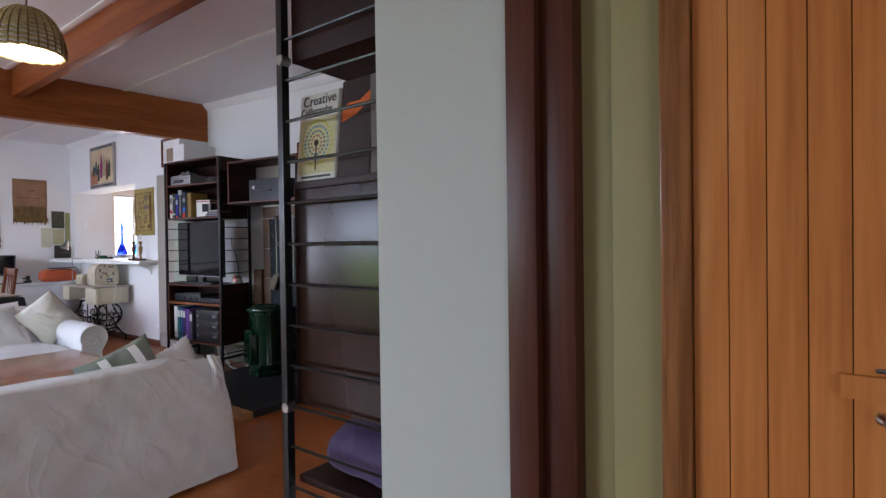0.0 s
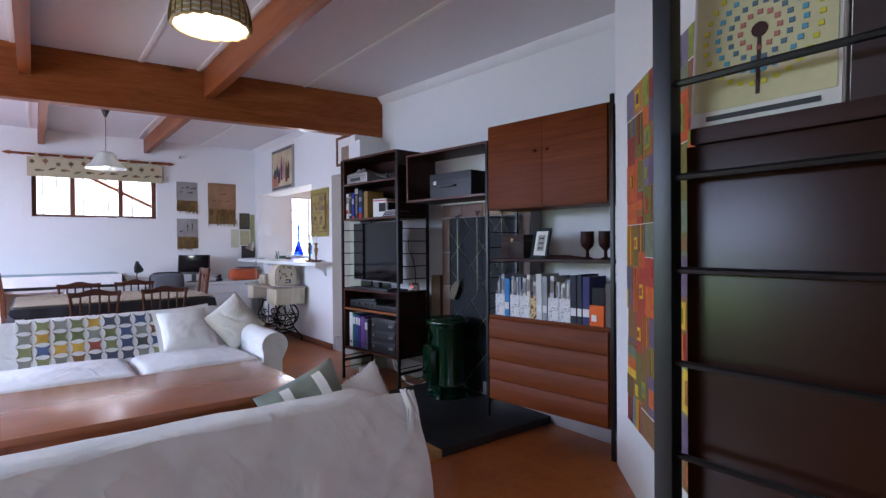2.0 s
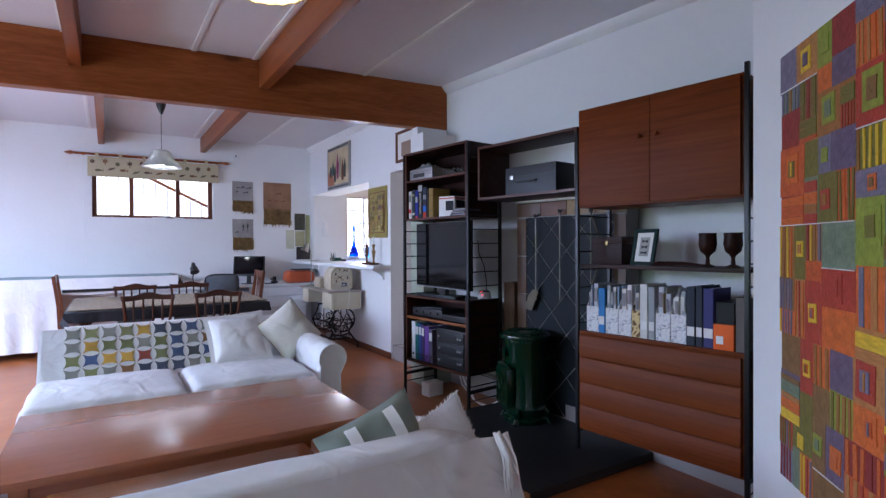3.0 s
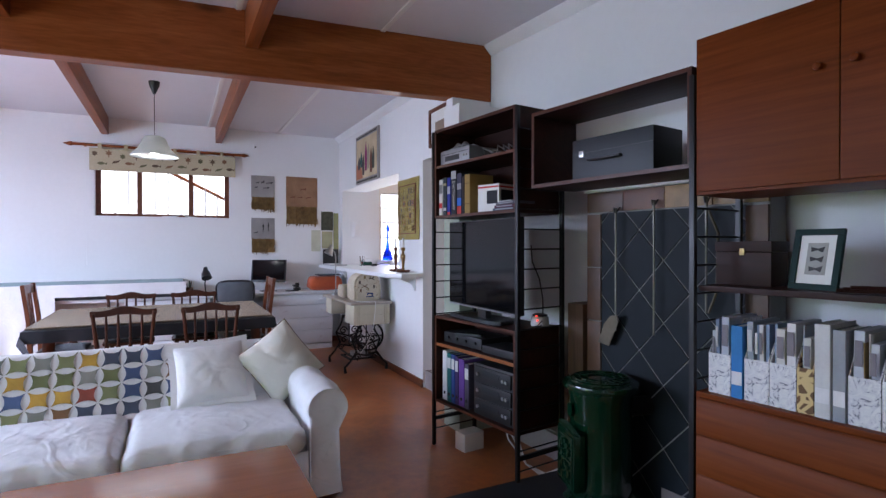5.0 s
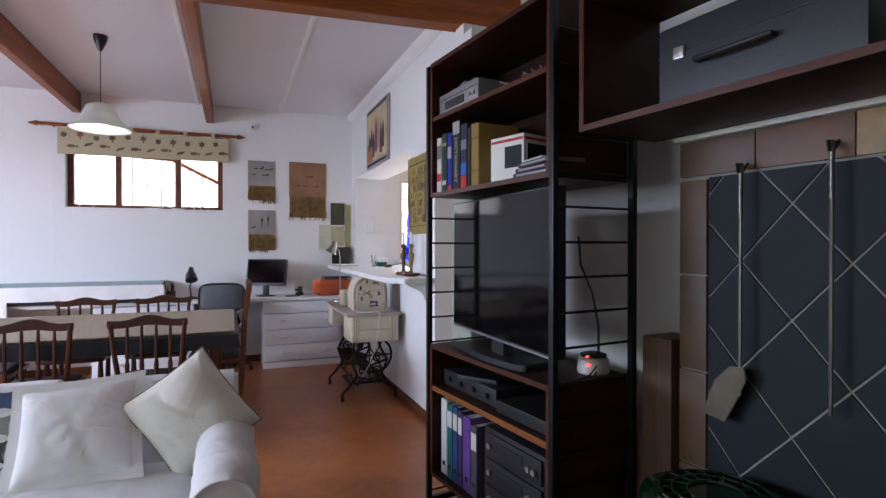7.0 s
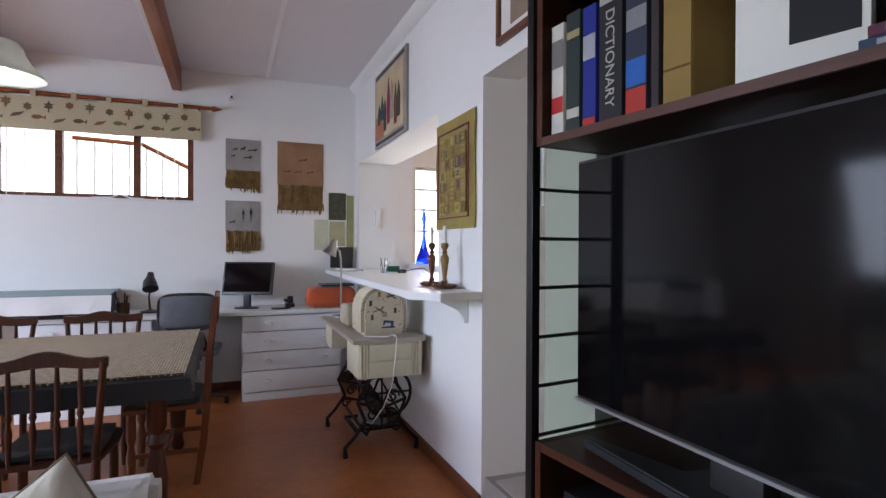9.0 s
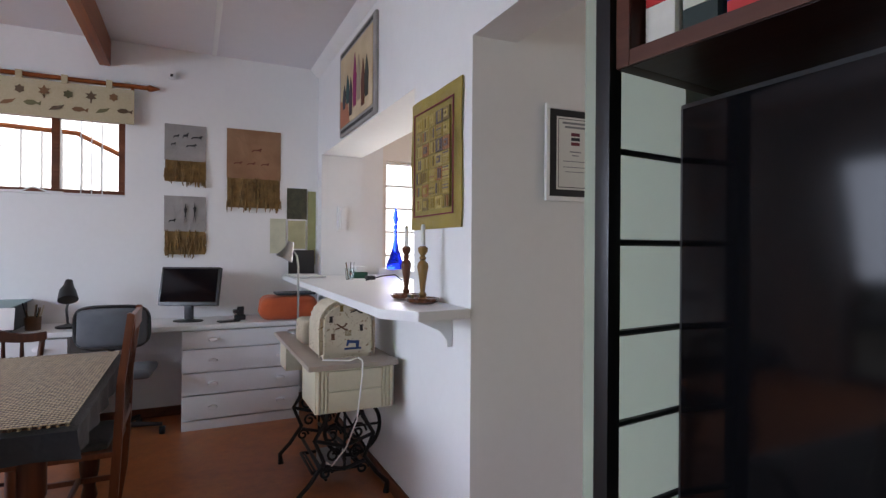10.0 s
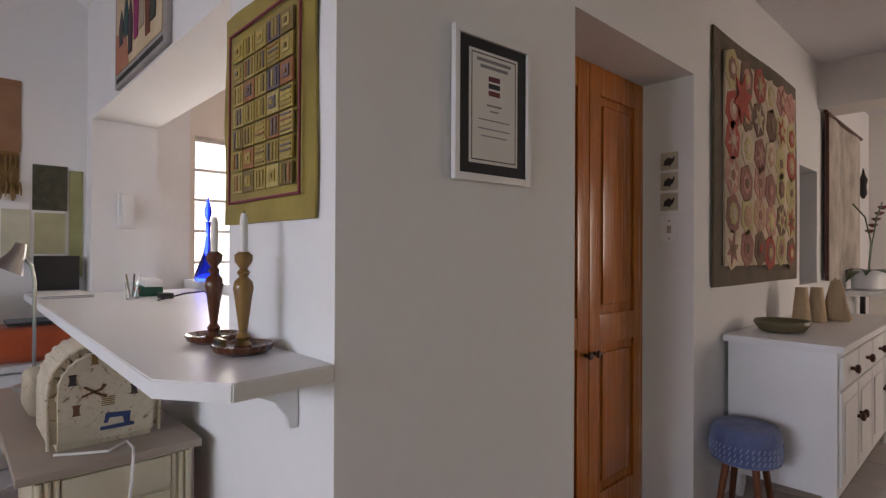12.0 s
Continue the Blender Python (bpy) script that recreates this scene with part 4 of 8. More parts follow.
def magazine_file(u, mat, w=0.085):
    t = thing("magazine_file", "patterned card magazine file full of papers", "file box", at_unit(u, 0.035, 0.805), "magazine files")
    bm = B()
    prism(bm, [(0, 0), (0.24, 0), (0.24, 0.29), (0.10, 0.29), (0, 0.155)], 0, 0.003, "x")
    prism(bm, [(0, 0), (0.24, 0), (0.24, 0.29), (0.10, 0.29), (0, 0.155)], w - 0.003, w, "x")
    box(bm, 0.003, w - 0.003, 0, 0.003, 0, 0.155)
    box(bm, 0.003, w - 0.003, 0.003, 0.24, 0, 0.003)
    part("box", bm, mat, t, smooth=None)
    x = 0.006
    while x < w - 0.016:
        th = min(random.choice((0.006, 0.010, 0.016, 0.024, 0.030)), w - 0.006 - x)
        c = random.choice(((0.66, 0.66, 0.66), (0.58, 0.60, 0.64), (0.22, 0.28, 0.38), (0.62, 0.60, 0.55), (0.70, 0.69, 0.68), (0.34, 0.38, 0.42), (0.28, 0.19, 0.08), (0.48, 0.50, 0.56)))
        h = random.uniform(0.235, 0.30)
        mag = part("magazine", boxes((0, th - 0.002, 0.012 + 0.02 * random.random(), 0.225, 0, h), bev=0.0008), book_cloth(c), t, m=pose(x, 0, 0.004, 0, random.uniform(-1.0, 1.0), 0), smooth=None)
        if th > 0.015:
            part("title_bar", boxes((0.003, th - 0.005, 0.0095, 0.0115, h * 0.62, h * 0.9)), book_cloth((0.60, 0.60, 0.58) if c[0] < 0.4 else (0.22, 0.20, 0.22)), mag, smooth=None)
        x += th + 0.001
    return t


seq = ["f", "b1", "f", "f", "g", "s", "s2", "f", "f", "d", "d", "d2", "o", "k"]
for s in seq:
    if s == "f":
        magazine_file(u, M_FLORAL)
        u += 0.088
    elif s == "g":
        magazine_file(u, M_GIRAFFE, 0.05)
        u += 0.053
    elif s == "o":
        t = thing("magazine_file", "bright orange card file with black papers", "file box", at_unit(u, 0.02, 0.805))
        part("box", boxes((0, 0.10, 0, 0.22, 0, 0.13), bev=0.002), book_cloth((0.72, 0.13, 0.02)), t)
        part("black_folder", boxes((0.006, 0.094, 0.02, 0.21, 0.131, 0.24)), book_cloth((0.02, 0.02, 0.02)), t)
        part("label", boxes((0.015, 0.05, -0.002, 0, 0.03, 0.07)), M_PAPER, t)
        u += 0.104
    elif s == "k":
        book(u, 0.03, 0.805, 0.05, 0.2, 0.27, (0.14, 0.12, 0.11), "grey-brown book on the teak cabinet")
        u += 0.054
    else:
        c = {"b1": (0.05, 0.20, 0.48), "s": (0.60, 0.60, 0.58), "s2": (0.30, 0.32, 0.34), "d": (0.03, 0.035, 0.05), "d2": (0.05, 0.05, 0.16)}[s]
        w = 0.034 + 0.02 * random.random()
        book(u, 0.03, 0.805, w, 0.21, 0.27 + 0.05 * random.random(), c, "tall book standing on the teak cabinet", [(0.05, 0.05, (0.7, 0.7, 0.7))])
        u += w + 0.004

# display shelf
pf = thing("picture_frame", "dark green framed print of three butterflies leaning on the shelf", "picture", at_unit(2.175, 0.14, 1.222, -12) @ pose(0, 0, 0, -12))
for a in ((0, 0.17, 0, 0.015, 0, 0.022), (0, 0.17, 0, 0.015, 0.198, 0.22), (0, 0.022, 0, 0.015, 0.022, 0.198), (0.148, 0.17, 0, 0.015, 0.022, 0.198)):
    part("frame_side", boxes(a, bev=0.003), book_cloth((0.010, 0.03, 0.028)), pf)
part("mount", boxes((0.022, 0.148, 0.008, 0.012, 0.022, 0.198)), M_PAPER, pf)
part("print", boxes((0.05, 0.12, 0.0065, 0.0075, 0.055, 0.17)), book_cloth((0.36, 0.36, 0.33)), pf)
for z in (0.075, 0.11, 0.145):
    bm = B()
    prism(bm, [(0.065, z - 0.008), (0.085, z - 0.002), (0.105, z - 0.010), (0.11, z + 0.012), (0.088, z + 0.004), (0.062, z + 0.010)], 0.0052, 0.0062, "y")
    part("motif", bm, M_PLASTIC, pf)
for uu in (2.64, 2.77):
    g = thing("goblet", "dark turned wooden goblet on the display shelf", "goblet", at_unit(uu, 0.14, 1.222), "pair of goblets")
    bm = B()
    lathe(bm, [(0.035, 0), (0.036, 0.006), (0.012, 0.016), (0.009, 0.05), (0.014, 0.062), (0.038, 0.085), (0.046, 0.12), (0.043, 0.165), (0.045, 0.182), (0.041, 0.182), (0.038, 0.12), (0.008, 0.085)])
    part("cup", bm, M_ROSE, g)
wbx = thing("wooden_box", "small dark wooden box on the display shelf", "box", at_unit(1.91, 0.14, 1.222))
part("body", boxes((0, 0.21, 0, 0.14, 0, 0.13), bev=0.003), M_ROSE, wbx)
part("lid", boxes((-0.003, 0.213, -0.003, 0.143, 0.1315, 0.172), bev=0.004), M_ROSE, wbx)
part("catch", boxes((0.095, 0.115, -0.0055, -0.0032, 0.118, 0.145), bev=0.001), M_BRASS, wbx, "small brass catch")
bm = B()
for k in range(3):
    tube(bm, [(0.02 * k, 0, 0.008 + 0.006 * k), (0.16, 0.05, 0.010 + 0.005 * k), (0.3, 0.02, 0.008)], 0.007, 6)
solid("spectacle_case", bm, M_ROSE, "slender dark wooden sticks lying on the shelf", "ornament", at_unit(2.36, 0.05, 1.222))

# ---- tiled fire surround ----
TV0 = 0.40
surround = thing("fire_surround", "charcoal diamond-tiled panel with a brown stone border", "fireplace", at_unit(1.02, TV0, HEARTH))
SW, SH, BW = 0.98, 1.622, 0.10
part("panel", boxes((0, SW, 0.0, 0.14, 0, SH), bev=0.003), M_GROUTL, surround, "pale grout bed with a white ledge on top")
part("ledge", boxes((-0.01, SW + 0.01, -0.03, 0.15, SH, SH + 0.025), bev=0.003), M_TRIMW, surround, "narrow white ledge")


def clip(poly, a, b, c):
    """The part of a polygon with a*x + b*y <= c."""
    out = []
    for p, q in zip(poly, poly[1:] + poly[:1]):
        fp, fq = a * p[0] + b * p[1] - c, a * q[0] + b * q[1] - c
        if fp <= 0:
            out.append(p)
        if (fp < 0 < fq) or (fq < 0 < fp):
            t = fp / (fp - fq)
            out.append((p[0] + t * (q[0] - p[0]), p[1] + t * (q[1] - p[1])))
    return out


gu, gz = 0.1405, 0.157
for i in range(-2, 10):
    for j in range(-2, 14):
        if (i + j) % 2:
            continue
        cx, cz = 0.341 + (i - 2) * gu, 1.248 + (j - 8) * gz
        k = 0.965
        poly = [(cx - gu * k, cz), (cx, cz - gz * k), (cx + gu * k, cz), (cx, cz + gz * k)]
        for a, b, c in ((-1, 0, -BW), (1, 0, SW - BW), (0, -1, -0.01), (0, 1, SH - BW - 0.02)):
            poly = clip(poly, a, b, c) if len(poly) > 2 else []
        if len(poly) > 2:
            bm = B()
            prism(bm, poly, -0.006, -0.0005, "y")
            part("tile", bm, M_CHARCOAL, surround, smooth=None)
z = 0.0
while z < SH - 0.02:
    for x in (0.002, SW - BW + 0.002):
        part("border_tile", boxes((x, x + BW - 0.006, -0.012, -0.0005, z + 0.003, min(z + 0.297, SH - BW - 0.018)), bev=0.003), M_STONE, surround)
    z += 0.30
    if z > SH - BW - 0.1:
        break
M_STONE2 = plain("red_brown_stone_tile", (0.15, 0.060, 0.028), 0.5, 0, 0.35, 18, 6, 0.3)
M_STONE3 = plain("ochre_stone_tile", (0.27, 0.165, 0.065), 0.5, 0, 0.4, 18, 9, 0.3)
x = 0.002
while x < SW - 0.05:
    part("border_tile", boxes((x, min(x + 0.242, SW), -0.012, -0.0005, SH - BW - 0.012, SH - 0.004), bev=0.003), M_STONE if x < 0.2 else (M_STONE2 if x < 0.45 else M_STONE3), surround)
    x += 0.245
part("pillar_strip", boxes((-0.13, -0.015, -0.03, 0.12, 0.0, 0.985), bev=0.004), wood("rough_timber", (0.085, 0.045, 0.025), (0.14, 0.08, 0.045), "z", 0.6), surround, "short rough timber post")

hearth = thing("hearth", "black slate hearth slab with a timber edge", "hearth")
part("slab", boxes((-4.85, -3.50, 2.30, 3.42, 0.0, HEARTH), bev=0.004), M_SLATE, hearth)
part("edging", boxes((-4.86, -3.50, 2.225, 2.299, 0.0, HEARTH - 0.004), bev=0.003), wood("light_pine_edge", (0.42, 0.22, 0.08), (0.55, 0.32, 0.13), "x", 0.45), hearth, "light timber edging")

# stove
stove = thing("stove", "small green-enamelled cast-iron stove with embossed door", "stove", at_unit(1.30, 0.17, HEARTH, -25) @ Matrix.Diagonal((0.92, 0.92, 1, 1)))
bm = B()
lathe(bm, [(0.165, 0.10), (0.175, 0.105), (0.172, 0.14), (0.165, 0.16), (0.165, 0.55), (0.172, 0.57), (0.172, 0.60)], (0, 0, 0), 28)
part("body", bm, M_GREEN, stove)
bm = B()
lathe(bm, [(0.172, 0.60), (0.20, 0.607), (0.205, 0.622), (0.20, 0.636), (0.17, 0.642), (0.165, 0.65), (0.05, 0.652)], (0, 0, 0), 32)
top = part("top_plate", bm, M_GREEN, stove, "overhanging glossy green top")
for r in (0.075, 0.115, 0.15):
    bm = B()
    tube(bm, [(r * math.cos(a * math.pi / 14), r * math.sin(a * math.pi / 14), 0.653) for a in range(28)], 0.006, 6, True)
    part("rib", bm, M_GREEN, top)
for k in range(16):
    a = k * math.pi / 8
    bm = B()
    tube(bm, [(0.08 * math.cos(a), 0.08 * math.sin(a), 0.654), (0.145 * math.cos(a + 0.1), 0.145 * math.sin(a + 0.1), 0.654)], 0.005, 5)
    part("grille_bar", bm, M_GREEN, top)
bm = B()
lathe(bm, [(0.172, 0.0), (0.178, 0.03), (0.15, 0.05), (0.16, 0.10)], (0, 0, 0), 24)
part("plinth", bm, M_GREEN, stove)
for a in (225, 315, 45, 135):
    c, s = math.cos(radians(a)), math.sin(radians(a))
    bm = B()
    tube(bm, [(0.14 * c, 0.14 * s, 0.11), (0.19 * c, 0.19 * s, 0.08), (0.175 * c, 0.175 * s, 0.04), (0.20 * c, 0.20 * s, 0.0)], [0.03, 0.028, 0.018, 0.024], 8)
    part("foot", bm, M_GREEN, stove)
front = part("fire_door", boxes((-0.115, 0.115, -0.205, -0.14, 0.12, 0.40), bev=0.01), M_GREEN, stove, "embossed green fire door")
for a in ((-0.10, 0.10, -0.212, -0.204, 0.365, 0.385), (-0.10, 0.10, -0.212, -0.204, 0.135, 0.15), (-0.10, -0.088, -0.212, -0.204, 0.15, 0.365), (0.088, 0.10, -0.212, -0.204, 0.15, 0.365), (-0.10, 0.10, -0.212, -0.204, 0.25, 0.262)):
    part("moulding", boxes(a, bev=0.003), M_GREEN, front)
for k in range(9):
    for zz in (0.20, 0.31):
        a = k / 9 * 2 * math.pi
        bm = B()
        lathe(bm, [(0.014, 0), (0.012, 0.008), (0.003, 0.012)], (0, 0, 0), 8, "y")
        bmesh.ops.transform(bm, matrix=Matrix.Translation((0.06 * math.cos(a), -0.217, zz + 0.035 * math.sin(a))), verts=bm.verts[:])
        part("boss", bm, M_GREEN, front)
bm = B()
for k in range(12):
    x = -0.12 + 0.24 * k / 11
    lathe(bm, [(0.012, 0), (0.014, 0.01), (0.004, 0.018 + 0.018 * math.cos((k - 5.5) / 5.5 * 1.5))], (x, -0.185, 0.40), 8)
part("crest", bm, M_GREEN, stove, "scrolled crest over the door")
bm = B()
lathe(bm, [(0.035, 0), (0.03, 0.008), (0.018, 0.012), (0.005, 0.018)], (0, -0.182, 0.50), 14, "y")
part("medallion", bm, M_GREEN, stove)
flue = B()
tube(flue, [(0.0, 0.12, 0.5), (0.0, 0.30, 0.5)], 0.05, 14)
part("flue", flue, M_IRON, stove)

# fire irons hanging on the tiles
M_FIREIRON = plain("worn_steel", (0.20, 0.19, 0.165), 0.38, 0.9, 0.3)
for k, (uu, zt, zb, kind) in enumerate(((1.245, 1.575, 0.80, "shovel"), (1.475, 1.60, 0.93, "poker"), (1.745, 1.595, 1.07, "tongs"))):
    t = thing("fire_" + kind, "long brass-handled fire " + kind + " hanging on the tiles", "fire tool", at_unit(uu, TV0 - 0.045, 0))
    bm = B()
    tube(bm, [(0, 0, zt - 0.12), (0, 0, zb + (0.12 if kind == "shovel" else 0.0))], 0.0055, 8)
    part("shaft", bm, M_FIREIRON, t)
    bm = B()
    lathe(bm, [(0.005, zt - 0.14), (0.007, zt - 0.13), (0.005, zt - 0.12), (0.007, zt - 0.10), (0.0055, zt - 0.09), (0.007, zt - 0.06), (0.0055, zt - 0.05), (0.007, zt - 0.02), (0.008, zt), (0.004, zt + 0.006)], (0, 0, 0), 12)
    part("handle", bm, M_FIREIRON, t)
    bm = B()
    tube(bm, [(0, 0.035, zt + 0.01), (0, 0.012, zt - 0.015), (0, -0.012, zt - 0.02), (0, -0.018, zt + 0.005)], 0.004, 6)
    part("hook", bm, M_IRON, t)
    if kind == "shovel":
        bm = B()
        prism(bm, [(-0.03, zb + 0.20), (0.015, zb + 0.205), (0.022, zb + 0.17), (-0.04, zb + 0.035), (-0.115, zb + 0.045), (-0.075, zb + 0.15)], -0.006, 0.0, "y", 0.002)
        part("blade", bm, M_TARNISH, t)
    elif kind == "tongs":
        bm = B()
        tube(bm, [(0.008, 0, zt - 0.05), (0.055, 0, zt - 0.16), (0.05, 0, zb + 0.1), (0.012, 0, zb)], 0.0065, 6)
        part("second_arm", bm, M_TARNISH, t)

# white storage box and framed picture above
pic = thing("picture_frame", "brown framed picture with a white mount above the passage", "picture", pose(-6.87, NORTH, 2.29))
for a in ((0, 0.55, -0.025, 0, 0, 0.03), (0, 0.55, -0.025, 0, 0.32, 0.35), (0, 0.03, -0.025, 0, 0.03, 0.32), (0.52, 0.55, -0.025, 0, 0.03, 0.32)):
    part("frame_side", boxes(a, bev=0.004), M_SKIRT, pic)
part("mount", boxes((0.03, 0.52, -0.010, -0.002, 0.03, 0.32)), M_PAPER, pic)
part("print", boxes((0.12, 0.36, -0.0125, -0.0105, 0.06, 0.22)), book_cloth((0.30, 0.22, 0.16)), pic)

# pendant lamp of woven grass
pl = thing("pendant_lamp", "lit dome lampshade woven of golden grass", "lamp", pose(-3.48, 0.965, 0))
M_GRASS = plain("woven_grass", (0.50, 0.38, 0.17), 0.7, 0, 0.35, 40, 20, 0.4)
M_SHADEIN = plain("white_shade_lining", (0.82, 0.80, 0.76), 0.6)
for k in range(13):
    a = k / 12
    r = 0.168 * math.cos((1 - a) * 0 + a * 1.22) if a > 0.12 else 0.165 + 0.004 * a
    z = 2.335 + 0.235 * math.sin(a * 1.35)
    bm = B()
    tube(bm, [(r * math.cos(i * math.pi / 18), r * math.sin(i * math.pi / 18), z + 0.004 * math.sin(i * 3)) for i in range(36)], 0.0078, 6, True)
    part("grass_coil", bm, M_GRASS, pl)
for i in range(26):
    a = i / 26 * 2 * math.pi
    bm = B()
    tube(bm, [((0.176 * math.cos(k / 8 * 1.2)) * math.cos(a), (0.176 * math.cos(k / 8 * 1.2)) * math.sin(a), 2.333 + 0.238 * math.sin(k / 8 * 1.33)) for k in range(9)], 0.0035, 5)
    part("binding", bm, M_BRASS, pl)
bm = B()
lathe(bm, [(0.160, 2.337), (0.152, 2.42), (0.118, 2.50), (0.06, 2.548), (0.02, 2.555)], (0, 0, 0), 24)
bm.faces.ensure_lookup_table()
bmesh.ops.delete(bm, geom=[f for f in bm.faces if len(f.verts) > 4], context="FACES_ONLY")
part("lining", bm, M_SHADEIN, pl, "white inner lining")
bm = B()
lathe(bm, [(0.01, 2.345), (0.028, 2.365), (0.032, 2.39), (0.02, 2.43), (0.015, 2.47)], (0, 0, 0), 14)
part("bulb", bm, glow("warm_bulb", (1.0, 0.86, 0.62), 18), pl, "lit bulb")
bm = B()
tube(bm, [(0, 0, 2.555), (0, 0, CEIL)], 0.004, 6)
part("cord", bm, M_PLASTIC, pl)

# ---- patchwork on the corner wall ----
PC = [woven("patchwork_cloth", c, tuple(min(1, x * 1.3) for x in c), 200, 0.95, 0.25, 0.2) for c in
      ((0.36, 0.040, 0.02), (0.55, 0.12, 0.015), (0.15, 0.13, 0.02), (0.13, 0.09, 0.15), (0.24, 0.28, 0.03), (0.66, 0.44, 0.02), (0.30, 0.12, 0.025), (0.48, 0.085, 0.015), (0.42, 0.18, 0.05), (0.24, 0.025, 0.02), (0.20, 0.10, 0.03))]
random.seed(77)
QM = Matrix.Translation((-2.515, 2.825, 0)) @ Matrix.Rotation(DA, 4, "Z")
wq = thing("patchwork_hanging", "large modern patchwork wall hanging in red, orange, olive and purple", "wall hanging", QM)
QW, QZ0, QZ1 = 1.45, 0.39, 2.11
bm = B()
sheet(bm, 30, 34, lambda u, v: Vector((0.006 * math.sin(v * 31) * (1 if u < 0.02 else 0) + u * QW, -0.008 - 0.004 * noise.noise(Vector((u * 5, v * 6, 1))), QZ0 - 0.002 + (QZ1 - QZ0 + 0.004) * v)), 0.005)
part("backing", bm, PC[6], wq)
rq = random.Random(31)
RED, ORANGE, OLIVE, PURPLE, LIME, YELLOW, BROWN, RUST, SAND, WINE, EARTH = PC
LILAC = woven("patchwork_cloth", (0.17, 0.15, 0.22), (0.22, 0.19, 0.28), 200, 0.95, 0.25, 0.2)
SAGE = woven("patchwork_cloth", (0.16, 0.20, 0.13), (0.21, 0.26, 0.17), 200, 0.95, 0.25, 0.2)
DULL = [OLIVE, OLIVE, BROWN, EARTH, EARTH, RUST, RED, WINE, PURPLE, LILAC, ORANGE, SAND, SAGE, LIME]
BRIGHT = [YELLOW, YELLOW, LIME, ORANGE, LIME, RED]
STRIPE = [SAND, BROWN, RED, OLIVE, LILAC, WINE, ORANGE, YELLOW]


def piece(mat, x0, x1, z0, z1, d, turn=0.0):
    chip(mat, wq, Matrix.Translation(((x0 + x1) / 2, d, (z0 + z1) / 2)) @ pose(0, 0, 0, 0, turn, 0) @ Matrix.Diagonal((x1 - x0, 0.0035, z1 - z0, 1)))


def block(x0, x1, z0, z1):
    """One sewn block: plain, striped, framed, or pieced of strips."""
    w, h = x1 - x0, z1 - z0
    d = -0.0155 - 0.002 * rq.random()
    if x0 < 0.001:
        x0 += rq.uniform(-0.014, 0.008)
    base = rq.choice(DULL)
    piece(base, x0, x1 + 0.002, z0, z1 + 0.002, d, rq.uniform(-1.5, 1.5))
    k = rq.random()
    if k < 0.26 and w > 0.06:
        n, c = rq.choice((3, 4, 5)), rq.choice(STRIPE)
        for i in range(n):
            a = x0 + w * (i + 0.25 + 0.1 * rq.random()) / n
            piece(c if rq.random() < 0.75 else rq.choice(STRIPE), a, a + w / n * rq.uniform(0.3, 0.55), z0 + h * 0.02, z1 - h * 0.02, d - 0.003, rq.uniform(-2, 2))
    elif k < 0.52:
        m = min(w, h) * rq.uniform(0.55, 0.85)
        cx, cz = x0 + w * rq.uniform(0.42, 0.58), z0 + h * rq.uniform(0.42, 0.58)
        t = rq.uniform(-4, 4)
        piece(rq.choice(BRIGHT), cx - m * 0.42, cx + m * 0.42, cz - m * 0.5, cz + m * 0.5, d - 0.003, t)
        inner = rq.choice(DULL)
        if rq.random() < 0.8:
            piece(inner, cx - m * 0.2, cx + m * 0.2, cz - m * 0.28, cz + m * 0.28, d - 0.006, t + rq.uniform(-3, 3))
            if rq.random() < 0.5:
                piece(rq.choice(STRIPE), cx - m * 0.03, cx + m * 0.06, cz - m * 0.24, cz + m * 0.24, d - 0.0085, t)
    elif k < 0.68 and h > 0.07:
        a = z0
        while a < z1 - 0.02:
            b = min(z1, a + rq.uniform(0.018, 0.05))
            piece(rq.choice(DULL + BRIGHT), x0 + 0.004, x1 - 0.004, a + 0.002, b, d - 0.003, rq.uniform(-1.5, 1.5))
            a = b


def split(x0, x1, z0, z1, deep=0):
    w, h = x1 - x0, z1 - z0
    if max(w, h) < 0.10 or (max(w, h) < 0.21 and rq.random() < 0.38 + 0.1 * deep) or deep > 7:
        block(x0, x1, z0, z1)
        return
    f = rq.uniform(0.34, 0.66)
    if w * rq.uniform(0.8, 1.25) > h * 0.85:
        split(x0, x0 + w * f, z0, z1, deep + 1)
        split(x0 + w * f, x1, z0, z1, deep + 1)
    else:
        split(x0, x1, z0, z0 + h * f, deep + 1)
        split(x0, x1, z0 + h * f, z1, deep + 1)
        if rq.random() < 0.16 and w > 0.16:
            piece(M_WHITEC, x0 + 0.01, x1, z0 + h * f - 0.002, z0 + h * f + 0.002, -0.022, rq.uniform(-1, 1))


split(0.0, QW, QZ0, QZ1)

# ---- shelf end beside the way in ----
su = thing("shelf_unit", "dark rosewood wall unit end with black ladder rungs", "shelf unit", pose(-1.245, 0.93, 0))
for x in (0.0, 0.425):
    part("post", boxes((x - 0.012, x + 0.012, -0.012, 0.012, 0.0, 2.6), bev=0.002), M_BLACK, su)
for k in range(20):
    z = 1.406 + 0.1135 * (k - 11)
    bm = B()
    tube(bm, [(0.012, 0, z), (0.413, 0, z)], 0.0045, 6)
    part("rung", bm, M_BLACK, su)
M_GLOSSROSE = plain("polished_rosewood", (0.024, 0.0075, 0.0035), 0.25, 0, 0.3, 5, 2.5, 0.0, gloss=0.24)
part("lower_cabinet", boxes((0.013, 0.42, 0.022, 0.33, 0.84, 1.445), bev=0.003), M_GLOSSROSE, su, "glossy dark rosewood cabinet side")
part("shelf", boxes((0.02, 0.425, 0.018, 0.33, 1.446, 1.466), bev=0.002), M_ROSE, su)
